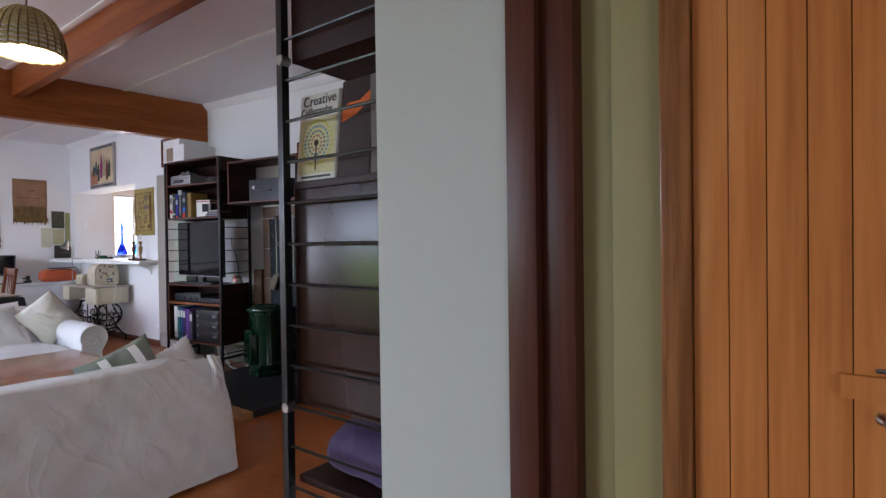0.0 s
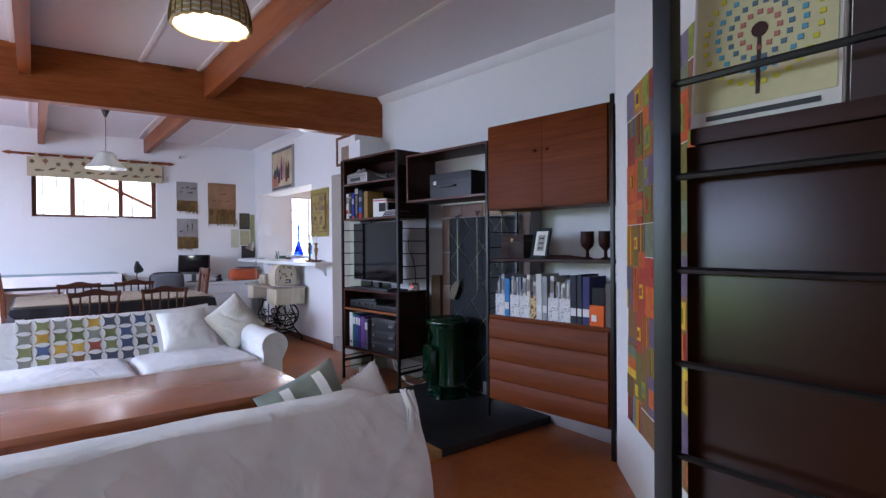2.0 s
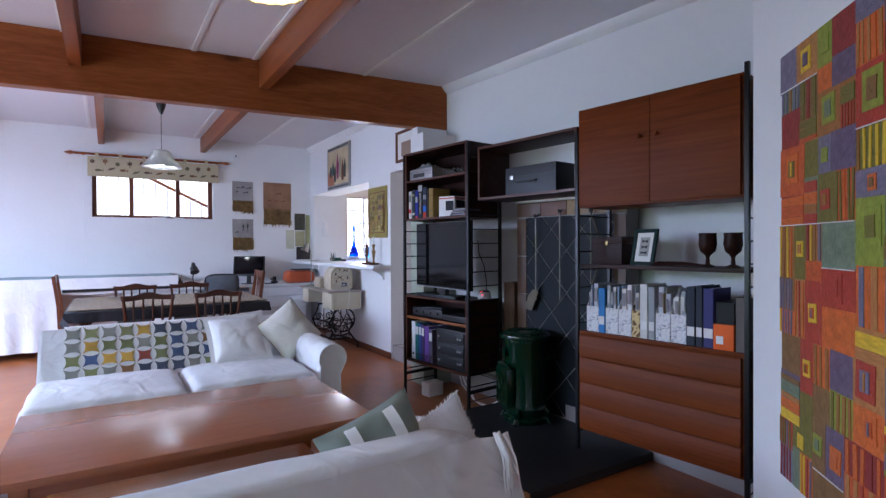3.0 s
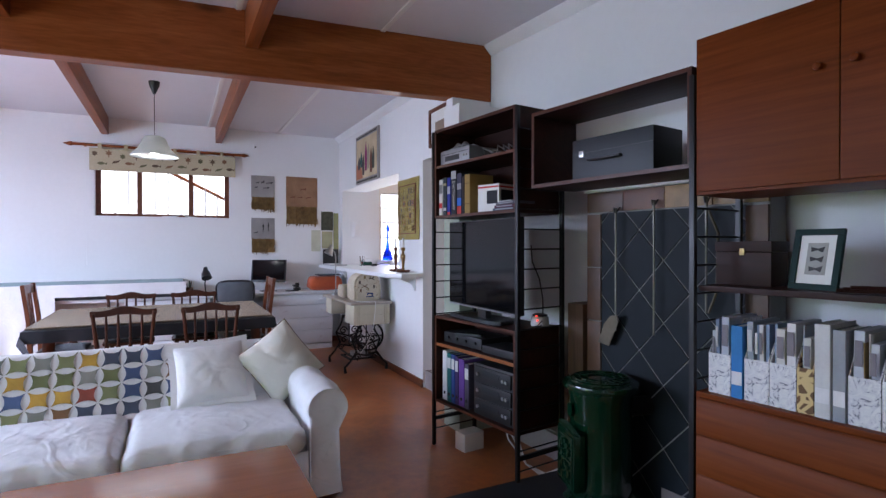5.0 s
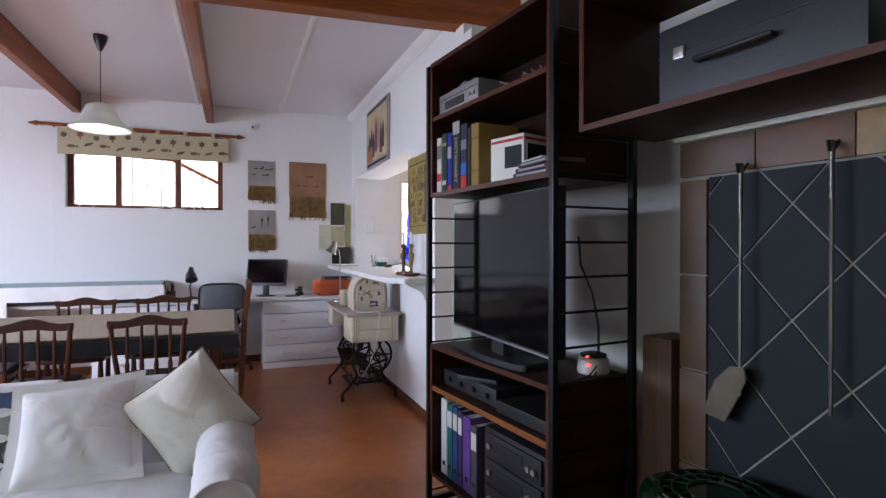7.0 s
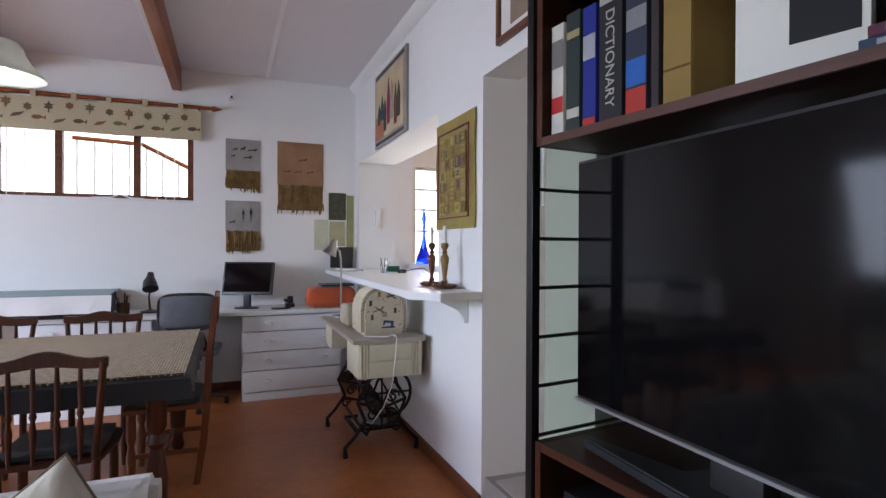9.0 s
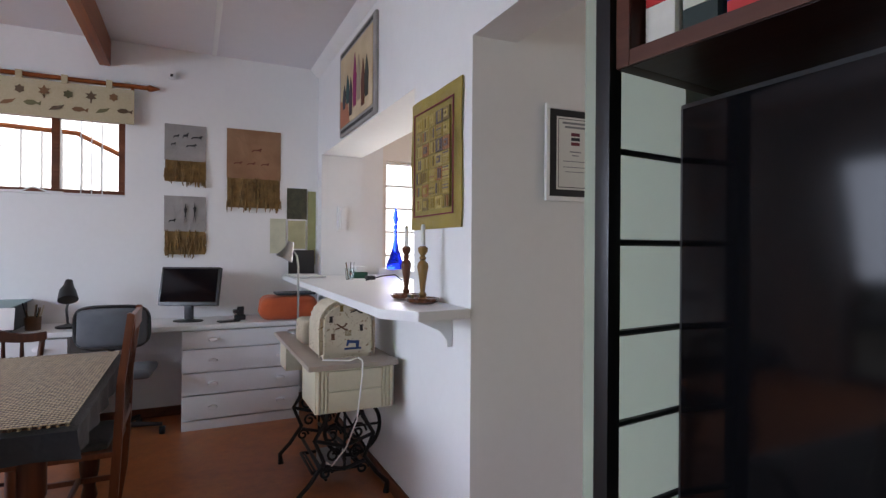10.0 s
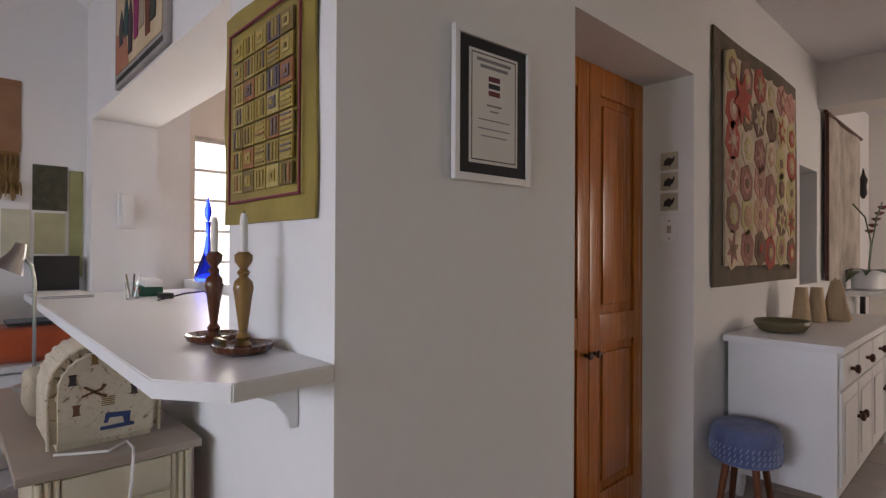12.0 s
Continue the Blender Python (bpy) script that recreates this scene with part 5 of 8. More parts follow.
part("upper_cabinet", boxes((0.013, 0.42, 0.022, 0.33, 1.80, 2.45), bev=0.003), M_ROSE, su, "dark rosewood upper cabinet")
part("back_panel", boxes((0.422, 0.43, 0.022, 0.33, 1.47, 1.80)), M_ROSE, su)
part("bottom_shelf", boxes((0.02, 0.425, 0.02, 0.33, 0.62, 0.64), bev=0.002), M_ROSE, su)
for x in (0.012, 0.413):
    for z in (0.836, 1.80):
        bm = B()
        lathe(bm, [(0.014, 0), (0.014, 0.03)], (x, -0.02, z), 10, "y")
        part("bracket", bm, M_STEEL, su)
bk = thing("book", "white craft book with a dandelion drawn on its cover, facing out", "book", pose(-1.232, 0.962, 1.466) @ pose(0, 0, 0, -5))
part("cover", boxes((0, 0.158, 0.0, 0.022, 0, 0.245), bev=0.001), book_cloth((0.66, 0.65, 0.60)), bk)
part("page_block", boxes((0.004, 0.1595, 0.003, 0.019, 0.003, 0.2465)), M_PAPER, bk)
part("cover_picture", boxes((0.004, 0.154, -0.0012, -0.0002, 0.02, 0.175)), book_cloth((0.55, 0.52, 0.30)), bk)
for r, n, c in ((0.062, 30, (0.55, 0.5, 0.05)), (0.047, 26, (0.10, 0.30, 0.42)), (0.033, 18, (0.10, 0.16, 0.22)), (0.021, 12, (0.42, 0.16, 0.14))):
    bm = B()
    for k in range(n):
        a = 2 * math.pi * k / n
        p = Vector((0.078 + r * math.cos(a), -0.0022, 0.105 + r * math.sin(a)))
        box(bm, p.x - 0.0028, p.x + 0.0028, -0.0024, -0.0013, p.z - 0.0028, p.z + 0.0028)
    part("petal_ring", bm, book_cloth(c), bk, smooth=None)
part("stem", boxes((0.076, 0.080, -0.0024, -0.0013, 0.03, 0.10)), book_cloth((0.05, 0.03, 0.03)), bk)
bm = B()
lathe(bm, [(0.009, 0), (0.009, 0.001)], (0.078, -0.0026, 0.105), 12, "y")
part("flower_centre", bm, book_cloth((0.05, 0.02, 0.02)), bk)


def lettering(text, size, m, mat, parent, name="lettering"):
    cu = bpy.data.curves.new(name, "FONT")
    cu.body, cu.size, cu.extrude = text, size, 0.0005
    ob = new(name, cu)
    me = bpy.data.meshes.new_from_object(ob)
    bpy.data.objects.remove(ob)
    o = new(name, me)
    me.materials.append(mat)
    o.parent = parent
    o.matrix_basis = m
    return o


M_INK = plain("black_ink", (0.02, 0.02, 0.02), 0.6)
for t_, word_, w_ in LETTERED:
    lettering(word_, 0.032, pose(w_ * 0.32, -0.0008, 0.222, 90, 90, 0), book_cloth((0.42, 0.40, 0.36)), t_)
lettering("Creative", 0.040, pose(0.012, -0.001, 0.213, 90), M_INK, bk)
lettering("Calligraphy", 0.029, pose(0.005, -0.001, 0.187, 90), M_INK, bk)
part("text_bar", boxes((0.02, 0.14, -0.0012, -0.0002, 0.008, 0.014)), M_INK, bk)
bk2 = thing("book", "dark book with a fiery orange streak on its cover, facing out", "book", pose(-1.068, 0.965, 1.466) @ pose(0, 0, 0, -6))
part("cover", boxes((0, 0.118, 0.0, 0.025, 0, 0.262), bev=0.001), book_cloth((0.045, 0.03, 0.028)), bk2)
part("page_block", boxes((0.003, 0.1185, 0.003, 0.022, 0.003, 0.2625)), M_PAPER, bk2)
bm = B()
prism(bm, [(0.006, 0.15), (0.06, 0.165), (0.112, 0.20), (0.112, 0.225), (0.07, 0.20), (0.03, 0.20), (0.006, 0.185)], -0.0012, -0.0002, "y")
part("cover_streak", bm, book_cloth((0.62, 0.14, 0.03)), bk2, "orange streak")
bk3 = thing("book", "grey-brown book standing spine out", "book", pose(-0.945, 0.97, 1.466))
part("cover", boxes((0, 0.022, 0.0, 0.19, 0, 0.25), bev=0.002), book_cloth((0.16, 0.14, 0.13)), bk3)
part("page_block", boxes((0.003, 0.019, 0.003, 0.1915, 0.003, 0.2515)), M_PAPER, bk3)
pstack = thing("paper_stack", "dark folders and white papers stacked on the shelf", "papers", pose(-0.918, 0.975, 1.466))
for k in range(7):
    part("folder", boxes((0.002 * (k % 3), 0.082, 0.004 * (k % 2), 0.2, 0.018 * k + 0.0005, 0.018 * k + 0.016), bev=0.001), book_cloth((0.03, 0.03, 0.034)) if k != 6 else M_PAPER, pstack)
bm = B()
softbox(bm, 0.06, 0.40, 0.05, 0.31, 0.641, 0.76, 0.05, 8, 0.02, 4, 0.03)
solid("bag", bm, woven("purple_cloth", (0.035, 0.015, 0.07), (0.06, 0.025, 0.12), 200, 0.7, 0.4), "dark purple cloth bag on the bottom shelf", "bag", pose(-1.255, 0.93, 0))

# ---- dining room ----
M_CHAIR = wood("reddish_chair_wood", (0.048, 0.014, 0.007), (0.095, 0.030, 0.013), "z", 0.35, 1.0, 0, 0.1)
M_ENDCH = wood("orange_chair_wood", (0.13, 0.040, 0.018), (0.20, 0.07, 0.03), "z", 0.3, 1.0, 0, 0.3)
M_SEATC = woven("dark_seat_cloth", (0.02, 0.022, 0.028), (0.05, 0.05, 0.055), 200, 0.9, 0.3)
M_DARKCL = woven("black_cloth", (0.010, 0.011, 0.016), (0.02, 0.021, 0.028), 300, 0.9, 0.3)
M_MAT = woven("straw_weave", (0.17, 0.115, 0.06), (0.32, 0.235, 0.135), 28, 0.9, 0.6, 0.35)
mn = M_MAT.node_tree
mb1, mb2 = mn.nodes.new("ShaderNodeTexWave"), mn.nodes.new("ShaderNodeTexWave")
for w_, d_, s_ in ((mb1, "X", 13.0), (mb2, "Y", 24.0)):
    w_.bands_direction = d_
    w_.inputs["Scale"].default_value, w_.inputs["Distortion"].default_value, w_.inputs["Detail"].default_value = s_, 3.0, 3.0
    w_.inputs["Detail Scale"].default_value = 4.0
    mn.links.new(coords(mn), w_.inputs["Vector"])
mix_ = mixed(mn, 0.35, mb1.outputs["Color"], mb2.outputs["Color"])
mn.links.new(ramp(mn, mix_, (0.25, (0.055, 0.035, 0.02)), (0.5, (0.24, 0.165, 0.085)), (0.72, (0.50, 0.39, 0.23))), mn.nodes["Principled BSDF"].inputs["Base Color"])
bumped(mn, mn.nodes["Principled BSDF"], mix_, 0.8, 0.006)
M_MELAMINE = plain("white_laminate", (0.78, 0.79, 0.80), 0.35, 0, 0.04)
M_CREAM = plain("cream_paint", (0.62, 0.57, 0.42), 0.4, 0, 0.1)
M_TAUPE = plain("taupe_laminate", (0.40, 0.34, 0.28), 0.4, 0, 0.12)
M_GREYF = woven("grey_office_cloth", (0.08, 0.09, 0.105), (0.13, 0.14, 0.155), 300, 0.9, 0.2)

# table with a dark cloth and a straw mat over it
tb = thing("dining_table", "heavy dark wooden dining table with turned legs", "table", pose(-7.96, 1.03, 0))
part("tabletop", boxes((-0.66, 0.66, -0.88, 0.88, 0.725, 0.757), bev=0.006), M_CHAIR, tb)
for y in (-0.74, 0.74):
    part("apron", boxes((-0.55, 0.55, y - 0.012, y + 0.012, 0.63, 0.724)), M_CHAIR, tb)
for x in (-0.55, 0.55):
    part("apron", boxes((x - 0.012, x + 0.012, -0.72, 0.72, 0.63, 0.724)), M_CHAIR, tb)
for x in (-0.56, 0.56):
    for y in (-0.76, 0.76):
        bm = B()
        lathe(bm, [(0.03, 0), (0.04, 0.03), (0.028, 0.08), (0.045, 0.16), (0.05, 0.26), (0.035, 0.36), (0.028, 0.40), (0.045, 0.43), (0.03, 0.47), (0.043, 0.50), (0.043, 0.724)], (x, y, 0), 16)
        part("leg", bm, M_CHAIR, tb)
cloth = thing("tablecloth", "black cloth with a woven straw mat laid over the table", "tablecloth", pose(-7.96, 1.03, 0))


def cloth_at(u, v, over=0.11):
    hx, hy = 0.67, 0.89
    x, y = (u * 2 - 1) * (hx + over), (v * 2 - 1) * (hy + over)
    ex, ey = max(0, abs(x) - hx), max(0, abs(y) - hy)
    e = max(ex, ey)
    px = math.copysign(min(abs(x), hx + 0.02 * (ex > 0)), x)
    py = math.copysign(min(abs(y), hy + 0.02 * (ey > 0)), y)
    w = 0.010 * math.sin(x * 26) * ey / over + 0.010 * math.sin(y * 22) * ex / over
    return Vector((px + (w if ex else 0) , py + (w if ey else 0), 0.7605 - e * 1.0))


bm = B()
sheet(bm, 34, 44, cloth_at, 0.003)
part("cloth", bm, M_DARKCL, cloth, "black cloth hanging over the edges")
bm = B()
sheet(bm, 34, 44, lambda u, v: Vector(((u * 2 - 1) * 0.665, (v * 2 - 1) * 0.885, 0.7665 + 0.0015 * noise.noise(Vector((u * 8, v * 9, 5))))), 0.004)
part("straw_mat", bm, M_MAT, cloth, "brown and cream woven straw mat")
bm = B()
for k in range(70):
    for s in (-1, 1):
        y = -0.88 + 1.76 * k / 69
        box(bm, s * 0.667, s * 0.682, y - 0.005, y + 0.005, 0.757, 0.766)
tagged(part("fringe", bm, M_MAT, cloth), kind="stuff")


def spindle(bm, x, y, z0, z1, r=0.011):
    h = z1 - z0
    lathe(bm, [(r * 0.7, z0), (r, z0 + 0.2 * h), (r * 1.35, z0 + 0.35 * h), (r * 0.75, z0 + 0.45 * h), (r * 1.3, z0 + 0.5 * h), (r * 0.75, z0 + 0.56 * h), (r, z0 + 0.75 * h), (r * 0.7, z1)], (x, y, 0), 10)


def spindle_chair():
    """Farmhouse chair with turned spindles; its back stands at y = 0 and it faces +y."""
    c = thing("dining_chair", "dark reddish wooden spindle-back chair with a padded seat", "chair", group="spindle chairs round the table")
    bm = B()
    prism(bm, [(-0.19, 0.02), (0.19, 0.02), (0.22, 0.22), (0.215, 0.40), (0.15, 0.43), (-0.15, 0.43), (-0.215, 0.40), (-0.22, 0.22)], 0.425, 0.452, "z", 0.006)
    part("seat", bm, M_CHAIR, c)
    bm = B()
    softbox(bm, -0.185, 0.185, 0.05, 0.41, 0.453, 0.482, 0.015, 8, 0.004, 2, 0.008)
    part("seat_pad", bm, M_SEATC, c, "dark padded seat")
    for x in (-0.17, 0.17):
        bm = B()
        tube(bm, [(x, 0.05, 0.0), (x * 0.98, 0.035, 0.2), (x, 0.03, 0.44)], [0.014, 0.02, 0.017], 10)
        part("leg", bm, M_CHAIR, c)
        bm = B()
        lathe(bm, [(0.013, 0), (0.017, 0.05), (0.021, 0.14), (0.013, 0.18), (0.021, 0.22), (0.02, 0.32), (0.016, 0.425)], (x * 1.05, 0.36, 0), 12)
        part("leg", bm, M_CHAIR, c)
        bm = B()
        tube(bm, [(x, 0.05, 0.15), (x * 1.05, 0.36, 0.15)], 0.009, 8)
        part("stretcher", bm, M_CHAIR, c)
        bm = B()
        tube(bm, [(x * 0.98, 0.035, 0.45), (x * 1.12, 0.0, 0.66), (x * 1.22, -0.03, 0.86)], [0.017, 0.015, 0.014], 10)
        part("back_post", bm, M_CHAIR, c)
    bm = B()
    tube(bm, [(-0.17, 0.2, 0.15), (0.17, 0.2, 0.15)], 0.009, 8)
    part("stretcher", bm, M_CHAIR, c)
    for x in (-0.11, -0.037, 0.037, 0.11):
        bm = B()
        spindle(bm, x * 1.1, 0.0, 0.45, 0.845)
        part("spindle", bm, M_CHAIR, c)
    bm = B()
    n = 14
    pts = []
    for k in range(n + 1):
        a = -1 + 2 * k / n
        pts.append((a * 0.225, 0.895 + 0.012 * math.cos(a * 5.2) - 0.02 * a * a))
    low = [(a, 0.835 + 0.006 * math.cos(a * 20)) for a in [0.225 - 0.45 * k / n for k in range(n + 1)]]
    prism(bm, pts + low, -0.025, 0.0, "y", 0.004)
    for v in bm.verts:
        v.co.y += 0.03 - 0.85 * v.co.x ** 2
    part("crest_rail", bm, M_CHAIR, c, "curved crest rail")
    return c


def ladder_chair():
    """Tall chair with upright slats; back at y = 0, facing +y."""
    c = thing("dining_chair", "tall reddish wooden slat-back chair at the table's end", "chair", group="tall chairs at the table ends")
    part("seat", boxes((-0.21, 0.21, 0.02, 0.43, 0.425, 0.45), bev=0.006), M_ENDCH, c)
    bm = B()
    softbox(bm, -0.19, 0.19, 0.05, 0.41, 0.451, 0.485, 0.016, 8, 0.004, 4, 0.01)
    part("seat_pad", bm, M_SEATC, c, "dark padded seat")
    for x in (-0.19, 0.19):
        bm = B()
        prism(bm, [(0.05, 0.0), (0.012, 0.25), (0.0, 0.45), (-0.012, 0.75), (-0.05, 1.05), (-0.02, 1.055), (0.02, 0.75), (0.035, 0.45), (0.048, 0.25), (0.085, 0.0)], x - 0.019, x + 0.019, "x", 0.004)
        part("back_post", bm, M_ENDCH, c)
        bm = B()
        lathe(bm, [(0.016, 0), (0.022, 0.1), (0.026, 0.2), (0.016, 0.25), (0.026, 0.29), (0.024, 0.425)], (x, 0.39, 0), 12)
        part("leg", bm, M_ENDCH, c)
        part("stretcher", boxes((x - 0.008, x + 0.008, 0.06, 0.38, 0.18, 0.205), bev=0.003), M_ENDCH, c)
    part("stretcher", boxes((-0.18, 0.18, 0.21, 0.228, 0.19, 0.215), bev=0.003), M_ENDCH, c)
    part("top_rail", boxes((-0.17, 0.17, -0.048, -0.026, 0.97, 1.045), bev=0.006), M_ENDCH, c)
    part("lower_rail", boxes((-0.17, 0.17, -0.002, 0.018, 0.52, 0.56), bev=0.004), M_ENDCH, c)
    for x in (-0.1, -0.033, 0.033, 0.1):
        bm = B()
        prism(bm, [(0.0, 0.555), (-0.030, 0.975), (-0.042, 0.975), (0.012, 0.555)], x - 0.013, x + 0.013, "x", 0.002)
        part("slat", bm, M_ENDCH, c)
    return c


c1 = spindle_chair()
c1.matrix_basis = pose(-7.215, 1.41, 0, 0, 0, 90)
copy_thing(c1, pose(-7.225, 0.785, 0, 0, 0, 92))
copy_thing(c1, pose(-8.72, 1.33, 0, 0, 0, -90))
copy_thing(c1, pose(-8.72, 0.74, 0, 0, 0, -90))
c2 = ladder_chair()
c2.matrix_basis = pose(-8.10, 2.0, 0, 0, 0, 180)
copy_thing(c2, pose(-8.10, 0.04, 0))

# lamp over the table
M_FROST, ft, fbs = nodes_of("frosted_glass_shade")
fbs.inputs["Base Color"].default_value = (0.42, 0.43, 0.41, 1)
fbs.inputs["Roughness"].default_value = 0.3
ftr, fmx = ft.nodes.new("ShaderNodeBsdfTranslucent"), ft.nodes.new("ShaderNodeMixShader")
ftr.inputs["Color"].default_value = (0.9, 0.92, 0.88, 1)
fmx.inputs["Fac"].default_value = 0.22
ft.links.new(fbs.outputs[0], fmx.inputs[1])
ft.links.new(ftr.outputs[0], fmx.inputs[2])
ft.links.new(fmx.outputs[0], ft.nodes["Material Output"].inputs["Surface"])
pd = thing("pendant_lamp", "lit frosted glass shade hanging over the dining table", "lamp", pose(-8.1, 0.975, 0))
bm = B()
lathe(bm, [(0.205, 2.225), (0.204, 2.233), (0.178, 2.262), (0.142, 2.30), (0.116, 2.345), (0.102, 2.385), (0.085, 2.408), (0.05, 2.422), (0.012, 2.426), (0.05, 2.416), (0.082, 2.400), (0.098, 2.378), (0.112, 2.338), (0.138, 2.294), (0.173, 2.258), (0.198, 2.227), (0.205, 2.225)], (0, 0, 0), 32, caps=False)
part("shade", bm, M_FROST, pd, "frosted pale glass shade, lit from within")
bm = B()
lathe(bm, [(0.01, 2.235), (0.035, 2.255), (0.035, 2.275), (0.015, 2.31)], (0, 0, 0), 14)
part("bulb", bm, glow("white_bulb", (1.0, 0.96, 0.88), 25), pd, "lit bulb")
bm = B()
tube(bm, [(0, 0, 2.424), (0, 0, 2.86)], 0.003, 6)
part("cord", bm, M_PLASTIC, pd)
bm = B()
lathe(bm, [(0.012, 2.82), (0.025, 2.85), (0.045, 2.90), (0.05, CEIL - 0.001)], (0, 0, 0), 16)
part("ceiling_rose", bm, M_PLASTIC, pd)

# window
win = tagged(thing("window_1", "low wide timber window with three panes and white bars", "window", pose(-10.08, 0, 0)), kind="structure")
M_WFR = wood("window_meranti", (0.12, 0.04, 0.02), (0.19, 0.07, 0.035), "y", 0.35)
for a in ((WY0, WY1, WZ0, WZ0 + 0.05), (WY0, WY1, WZ1 - 0.05, WZ1)):
    part("frame_rail", boxes((-0.035, 0.035, a[0], a[1], a[2], a[3]), bev=0.004), M_WFR, win)
ys = (WY0, WY0 + 0.435, WY1 - 0.435 - 0.055, WY1 - 0.055)
for y in ys:
    part("frame_post", boxes((-0.034, 0.034, y, y + 0.055, WZ0 + 0.05, WZ1 - 0.05), bev=0.004), M_WFR, win)
for a, b in zip(ys, ys[1:]):
    g = part("pane", boxes((-0.003, 0.003, a + 0.055, b, WZ0 + 0.05, WZ1 - 0.05)), M_GLASS, win)
    g.visible_shadow = False
for y in (0.40, 0.52, 1.50, 1.57, 1.64):
    bm = B()
    tube(bm, [(0.05, y, WZ0 + 0.01), (0.05, y, WZ1 + 0.02)], 0.004, 6)
    part("blind_cord", bm, M_TRIMW, win)
part("window_sill", boxes((0.0355, 0.15, WY0 + 0.002, WY1 - 0.002, WZ0 + 0.001, WZ0 + 0.012), bev=0.003), M_TRIMW, win)
bm = B()
tube(bm, [(0.08, 1.0, WZ0 + 0.018), (0.1, 1.15, WZ0 + 0.02), (0.12, 1.22, WZ0 + 0.05), (0.1, 1.3, WZ0 + 0.02), (0.09, 1.4, WZ0 + 0.018)], 0.006, 6)
solid("cord", bm, M_TRIMW, "white cord lying on the window sill", "cord", pose(-10.08, 0, 0))

# valance
M_PRINT = plain("printed_cotton", (0.5, 0.45, 0.3), 0.9)
pn = M_PRINT.node_tree
nz2 = noise_tex(pn, coords(pn), 45, 2, 0.5, 1.0)
pn.links.new(mixed(pn, ramp(pn, nz2, (0.35, (0, 0, 0)), (0.75, (0.35, 0.35, 0.35))), (0.52, 0.46, 0.31), (0.40, 0.34, 0.20)), pn.nodes["Principled BSDF"].inputs["Base Color"])
val = thing("valance", "gathered cream valance printed with brown and green leaves on a pole", "curtain", pose(-9.90, 0, 0))
bm = B()
sheet(bm, 90, 6, lambda u, v: Vector((0.02 + 0.003 * math.sin(u * 23 + v), 0.245 + 1.62 * u, 2.30 + 0.25 * v)), 0.003)
part("cloth", bm, M_PRINT, val)
part("hem", boxes((0.019, 0.030, 0.245, 1.865, 2.285, 2.312), bev=0.003), M_PRINT, val)
INKS = [plain("print_ink", c, 0.9, 0, 0.3) for c in ((0.13, 0.09, 0.055), (0.16, 0.15, 0.075), (0.22, 0.12, 0.06))]
rv = random.Random(12)
for k in range(22):
    y, z, kind = 0.30 + 0.0715 * k, 2.43 + 0.065 * (-1) ** k * rv.uniform(0.5, 1.2), k % 4
    bm = B()
    if kind == 0:
        prism(bm, [(y + 0.032 * math.cos(a * 0.5236) * (1.0 if a % 2 else 0.72), z + 0.032 * math.sin(a * 0.5236) * (1.0 if a % 2 else 0.72)) for a in range(12)], 0.0265, 0.0285, "x")
    elif kind == 1:
        prism(bm, [(y - 0.05, z), (y - 0.03, z + 0.018), (y + 0.01, z + 0.02), (y + 0.035, z + 0.004), (y + 0.055, z + 0.018), (y + 0.05, z - 0.016), (y + 0.03, z - 0.004), (y, z - 0.016), (y - 0.03, z - 0.014)], 0.0265, 0.0285, "x")
    elif kind == 2:
        prism(bm, [(y - 0.004, z - 0.05), (y - 0.006, z - 0.02), (y - 0.035, z - 0.012), (y - 0.02, z + 0.004), (y - 0.038, z + 0.022), (y - 0.012, z + 0.02), (y, z + 0.045), (y + 0.012, z + 0.02), (y + 0.038, z + 0.022), (y + 0.02, z + 0.004), (y + 0.035, z - 0.012), (y + 0.006, z - 0.02), (y + 0.004, z - 0.05)], 0.0265, 0.0285, "x")
    else:
        prism(bm, [(y - 0.045, z - 0.02), (y - 0.02, z + 0.012), (y + 0.03, z + 0.022), (y + 0.05, z + 0.03), (y + 0.03, z + 0.002), (y, z - 0.012)], 0.0265, 0.0285, "x")
    part("motif", bm, INKS[k % 3], val, smooth=None)
bm = B()
tube(bm, [(0.0, 0.08, 2.585), (0.0, 1.95, 2.585)], 0.016, 10)
part("pole", bm, M_BEAMX, val, "wooden pole with pointed ends")
for y, s in ((0.08, -1), (1.95, 1)):
    bm = B()
    tube(bm, [(0, y, 2.585), (0, y + 0.015 * s, 2.585), (0, y + 0.03 * s, 2.585), (0, y + 0.09 * s, 2.585)], [0.016, 0.026, 0.024, 0.004], 10)
    part("finial", bm, M_BEAMX, val)
for y in (0.35, 0.62, 0.9, 1.15, 1.42, 1.7):
    part("tab", boxes((-0.022, 0.026, y - 0.02, y + 0.02, 2.54, 2.607), bev=0.004), M_PRINT, val)
for y in (0.2, 1.85):
    part("bracket", boxes((-0.05, 0.0, y - 0.01, y + 0.01, 2.565, 2.60), bev=0.003), M_BEAMX, val)
bm = B()
tube(bm, [(0.0, 0.20, 2.56), (0.01, 0.20, 1.9), (0.0, 0.21, 1.22)], 0.0025, 5)
lathe(bm, [(0.003, 1.15), (0.008, 1.16), (0.005, 1.2)], (0, 0.21, 0.0), 8)
part("pull_cord", bm, M_TRIMW, val)

# desk with drawers
desk = thing("desk", "long white laminate desk along the window wall", "desk")
part("worktop", boxes((WEST + 0.002, -9.43, -1.9, NORTH - 0.003, 0.745, 0.778), bev=0.003), M_MELAMINE, desk)


